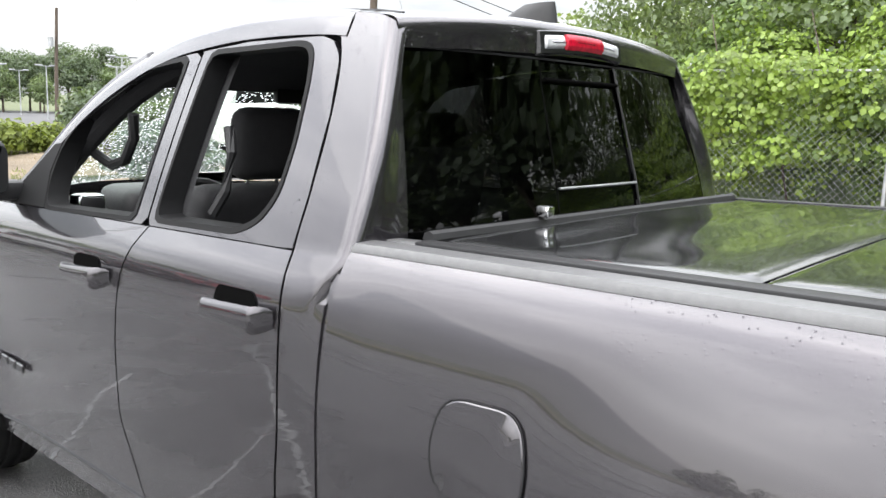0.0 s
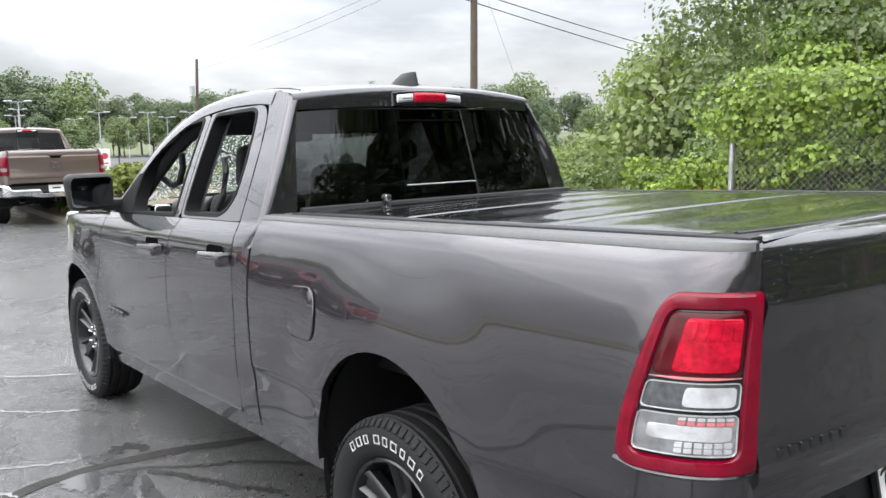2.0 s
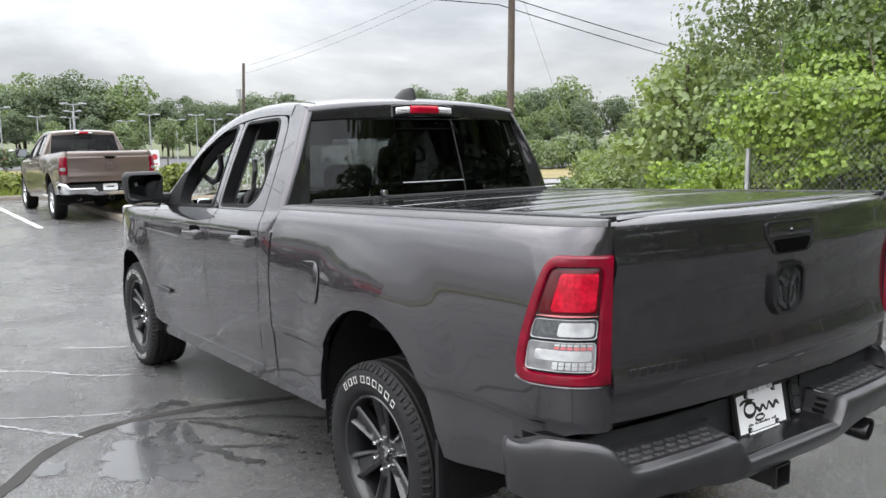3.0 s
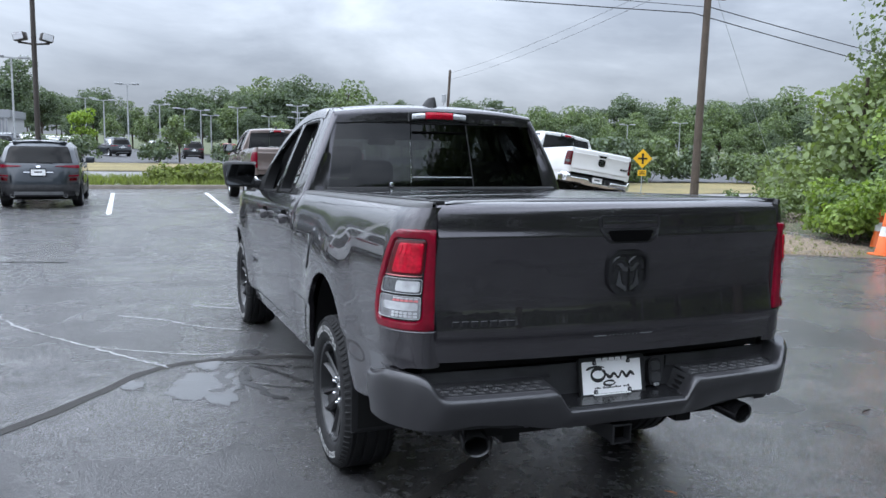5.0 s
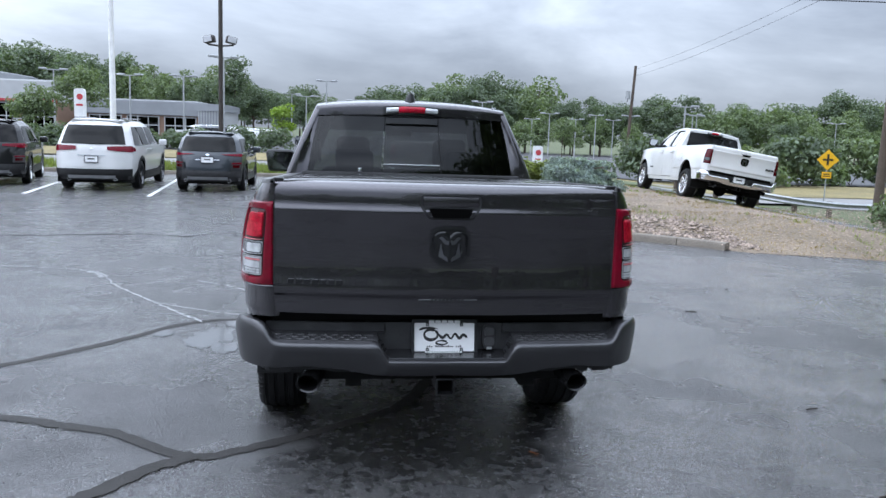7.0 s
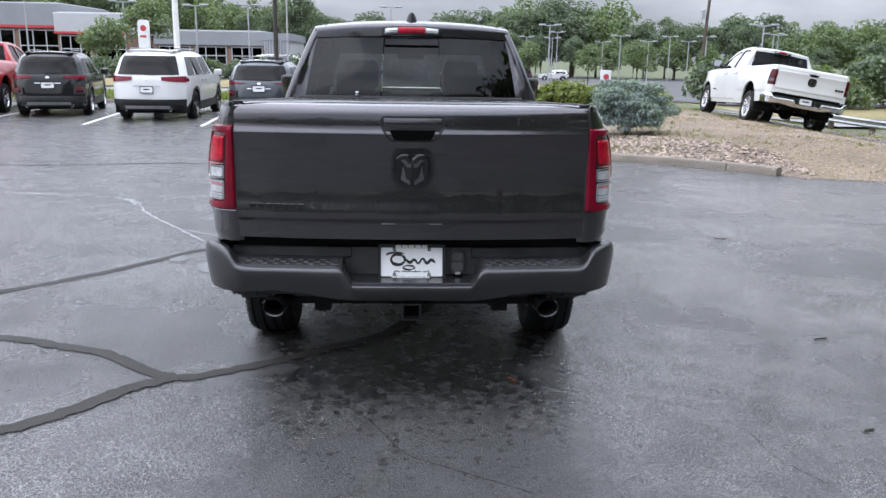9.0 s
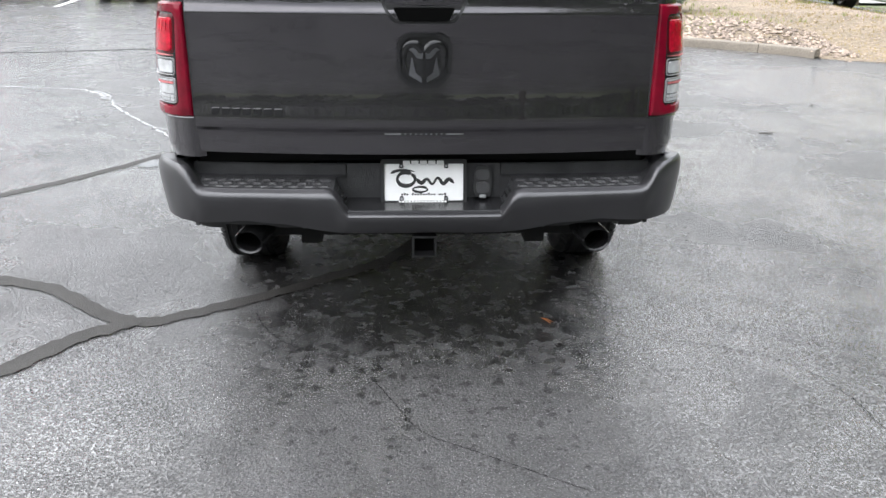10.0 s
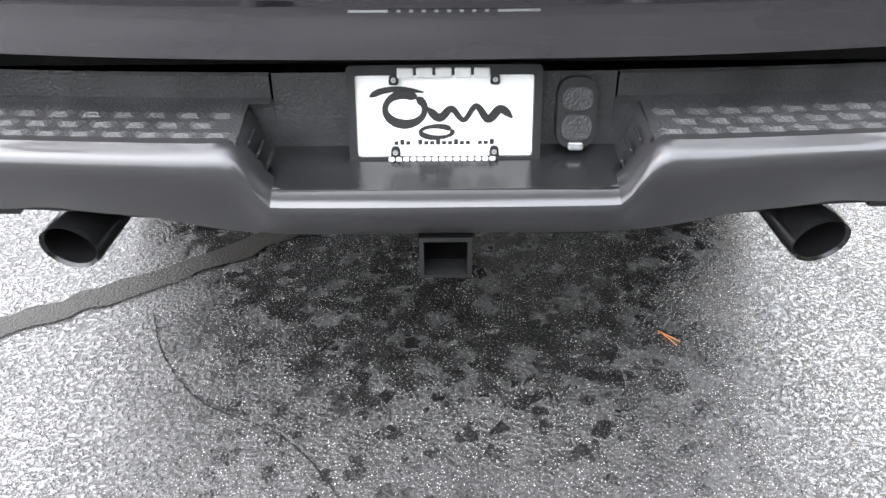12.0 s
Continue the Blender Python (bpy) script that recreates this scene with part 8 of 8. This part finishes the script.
for s in (-1, 1):
    lamp = new("floodlight")
    lamp.parent = flood
    m = pose(s * 0.36, -0.05, 4.58, 0, s * 12, s * 18)
    part("lamp_box", shift(block(-0.17, 0.17, -0.15, 0.15, -0.115, 0.115, 0.03, 2), m), POLE_BRONZE, lamp)
    part("lamp_face", shift(block(-0.145, 0.145, -0.165, -0.145, -0.095, 0.095, 0.01, 1), m), LENS_GREY, lamp)
    part("yoke", pipe([(s * 0.40, 0, 4.40), (s * 0.40, 0, 4.52)], 0.03, 8), POLE_BRONZE, lamp)
flag = thing("flag_pole", "tall plain white flag pole", "pole", pose(-12.3, 41, 0))
part("shaft", rod((0, 0, -0.2), (0, 0, 16), 0.17, 0.10, 14), POLE_WHITE, flag)

# lot lights beyond the road
light = thing("lot_light", "slim pale steel lot light with twin flat heads", "street lamp", pose(0, 0, 0), "lot lights")
part("shaft", rod((0, 0, -0.3), (0, 0, 6.0), 0.09, 0.06, 8), POLE_GREY, light)
part("arm", block(-0.75, 0.75, -0.05, 0.05, 5.95, 6.03), POLE_GREY, light)
for s in (-1, 1):
    part("lamp_head", block(s * 0.85 - 0.35, s * 0.85 + 0.35, -0.2, 0.2, 5.98, 6.14, 0.04, 1), POLE_GREY, light)
first = True
lights = ((-9.5, 62, 1.15), (-2.0, 88, 1.2), (1.5, 100, 1.0), (6.5, 104, 1.0), (11.5, 108, 1.15), (9.0, 118, 1.0), (17.5, 120, 1.05), (23.0, 125, 1.2), (15.0, 85, 1.05), (20.0, 112, 1.0), (26.0, 98, 1.0), (28.5, 118, 0.95), (33.0, 110, 0.95), (38.5, 118, 1.1), (46, 100, 1.1), (52, 112, 1.15), (64, 96, 1.0), (30, 66, 1.0), (-26, 74, 1.0), (-14, 70, 0.95), (-17.5, 66, 0.9), (-33, 70, 1.1), (-7, 110, 1.05), (-4.5, 96, 0.95), (3.8, 92, 0.9), (76, 100, 1.1), (36, 96, 1.0), (42, 120, 1.0))
for x, y, k in lights:
    m = pose(x, y, land(x, y), 0, 0, (x * 37) % 50 - 25) @ Matrix.Diagonal((1, 1, k, 1))
    if first:
        light.matrix_basis, first = m, False
    else:
        c = copy_thing(light, Matrix.Identity(4))
        c.matrix_basis = m

# warning sign, guard rail
sign = thing("warning_sign", "yellow diamond crossroad sign with small yellow plate", "sign", pose(23.2, 33.3, -1.2, 0, 0, -20))
part("post", rod((0, 0, -0.1), (0, 0, 2.6), 0.03, 0.03, 8), STEEL, sign)
part("diamond", shift(block(-0.36, 0.36, -0.012, 0.0, -0.36, 0.36, 0.004, 1), pose(0, -0.04, 2.25, 0, 45, 0)), YELLOW, sign)
part("cross_bar", block(-0.05, 0.05, -0.062, -0.056, 1.98, 2.52), PRINT_BLACK, sign)
part("cross_bar", block(-0.24, 0.24, -0.064, -0.055, 2.21, 2.30), PRINT_BLACK, sign)
part("plate", block(-0.22, 0.22, -0.05, -0.036, 1.35, 1.66, 0.004, 1), YELLOW, sign)
for k in range(2):
    part("plate_bar", block(-0.15, 0.15, -0.056, -0.048, 1.43 + k * 0.1, 1.48 + k * 0.1), PRINT_BLACK, sign)
rail = thing("guard_rail", "galvanised roadside guard rail on timber posts", "guard rail", pose(0, 0, 0))
pts = [(13.5, 28.5), (17.0, 27.0), (21, 26.9), (27, 25.6), (34, 25.0), (44, 24.8)]
line = curve_path(pts, 12)
bm = bmesh.new()
rows = []
for x, y in line:
    z = land(x, y) + 0.30
    rows.append([bm.verts.new((x, y + o, z + h)) for o, h in ((0, 0), (-0.05, 0.06), (0, 0.13), (0, 0.18), (-0.05, 0.25), (0, 0.31))])
for a, b in zip(rows, rows[1:]):
    for i in range(5):
        bm.faces.new((a[i], a[i + 1], b[i + 1], b[i]))
part("rail_beam", bm, STEEL, rail)
for x, y in line[::5]:
    part("rail_post", block(x - 0.08, x + 0.08, y + 0.02, y + 0.18, land(x, y) - 0.3, land(x, y) + 0.62), POLE_WOOD, rail)

# white and red pylon signs
for x, y, w, h in ((-12.5, 36.2, 0.24, 3.2), (15.7, 61.7, 0.40, 1.75)):
    z = land(x, y)
    s = thing("pylon_sign", "white rounded pylon sign with plain red mark", "sign", pose(x, y, z), "pylon signs")
    part("panel", prism(rounded([(-w, 0), (w, 0), (w, h), (-w, h)], 0.16), lambda a, b: (a, -0.12, b), lambda a, b: (a, 0.12, b)), POLE_WHITE, s)
    part("disc", shift(lathe([(-0.02, 0.001), (-0.02, w * 0.55), (0, w * 0.58)], 24, "y"), pose(0.02, -0.122, h - w - 0.14)), RED_CLAD, s)
    part("red_bar", block(-w * 0.62, w * 0.62, -0.13, -0.118, h - 2 * w - 0.32, h - 2 * w - 0.22, 0.006, 1), RED_CLAD, s)

# chain-link fence with posts, cones at its foot
fence = thing("chain_link_fence", "tall galvanised chain-link fence overgrown by vines", "fence", pose(0, 0, 0))
for i in range(8):
    y = 6.72 - i * 2.9
    post = part("post", rod((9.80, y, -0.1), (9.80, y, 2.46), 0.045 if i == 0 else 0.032, None, 12), STEEL, fence)
    part("post_cap", shift(lathe([(0, 0.05), (0.03, 0.045), (0.06, 0.001)], 12, "z"), pose(9.80, y, 2.46)), STEEL, post)
part("top_rail", rod((9.80, 6.72, 2.40), (9.80, -13.6, 2.40), 0.022, None, 8), STEEL, fence)
part("bottom_wire", rod((9.80, 6.72, 0.10), (9.80, -13.6, 0.10), 0.006, None, 5), STEEL, fence)
verts, faces = [], []
for d in (-1, 1):
    for k in range(-26, 196):
        y0 = 6.72 - k * 0.105
        a = [y0, 0.10]
        b = [y0 + d * 2.30, 2.40]
        ends = []
        for p, q in ((a, b), (b, a)):
            p = list(p)
            for lim in (6.72, -13.6):
                if (p[0] > lim) == (lim > 0) and p[0] != q[0] and ((lim > 0 and p[0] > lim) or (lim < 0 and p[0] < lim)):
                    u = (lim - p[0]) / (q[0] - p[0])
                    p = [lim, p[1] + (q[1] - p[1]) * u] if 0 <= u <= 1 else None
                    break
            ends.append(p)
        if None in ends or abs(ends[0][0] - ends[1][0]) < 0.05:
            continue
        o = len(verts)
        w = 0.0022
        for (yy, zz) in ends:
            verts += [(9.80 + d * 0.004, yy - w, zz), (9.80 + d * 0.004, yy + w, zz), (9.80 + d * 0.004 + 0.003, yy, zz)]
        faces += [(o, o + 1, o + 4, o + 3), (o + 1, o + 2, o + 5, o + 4), (o + 2, o, o + 3, o + 5)]
me = bpy.data.meshes.new("mesh_wire")
me.from_pydata(verts, [], faces)
me.materials.append(STEEL)
tagged(new("mesh_wire", me), kind="stuff").parent = fence
for x, y, a in ((9.75, 6.98, 0), (9.62, 6.40, 10), (10.75, 7.95, 5)):
    cone = thing("traffic_cone", "orange traffic cone with white collar by the fence", "cone", pose(x, y, mound(x, y) if y > mound_edge(x) else 0.0, 0, 0, a), "traffic cones")
    part("base", block(-0.18, 0.18, -0.18, 0.18, 0, 0.03, 0.008, 1), ORANGE, cone)
    part("body", lathe([(0.03, 0.135), (0.32, 0.085), (0.321, 0.084)], 20, "z"), ORANGE, cone)
    part("collar", lathe([(0.32, 0.0855), (0.48, 0.060)], 20, "z"), POLE_WHITE, cone)
    part("tip", lathe([(0.48, 0.058), (0.70, 0.025), (0.71, 0.001)], 20, "z"), ORANGE, cone)
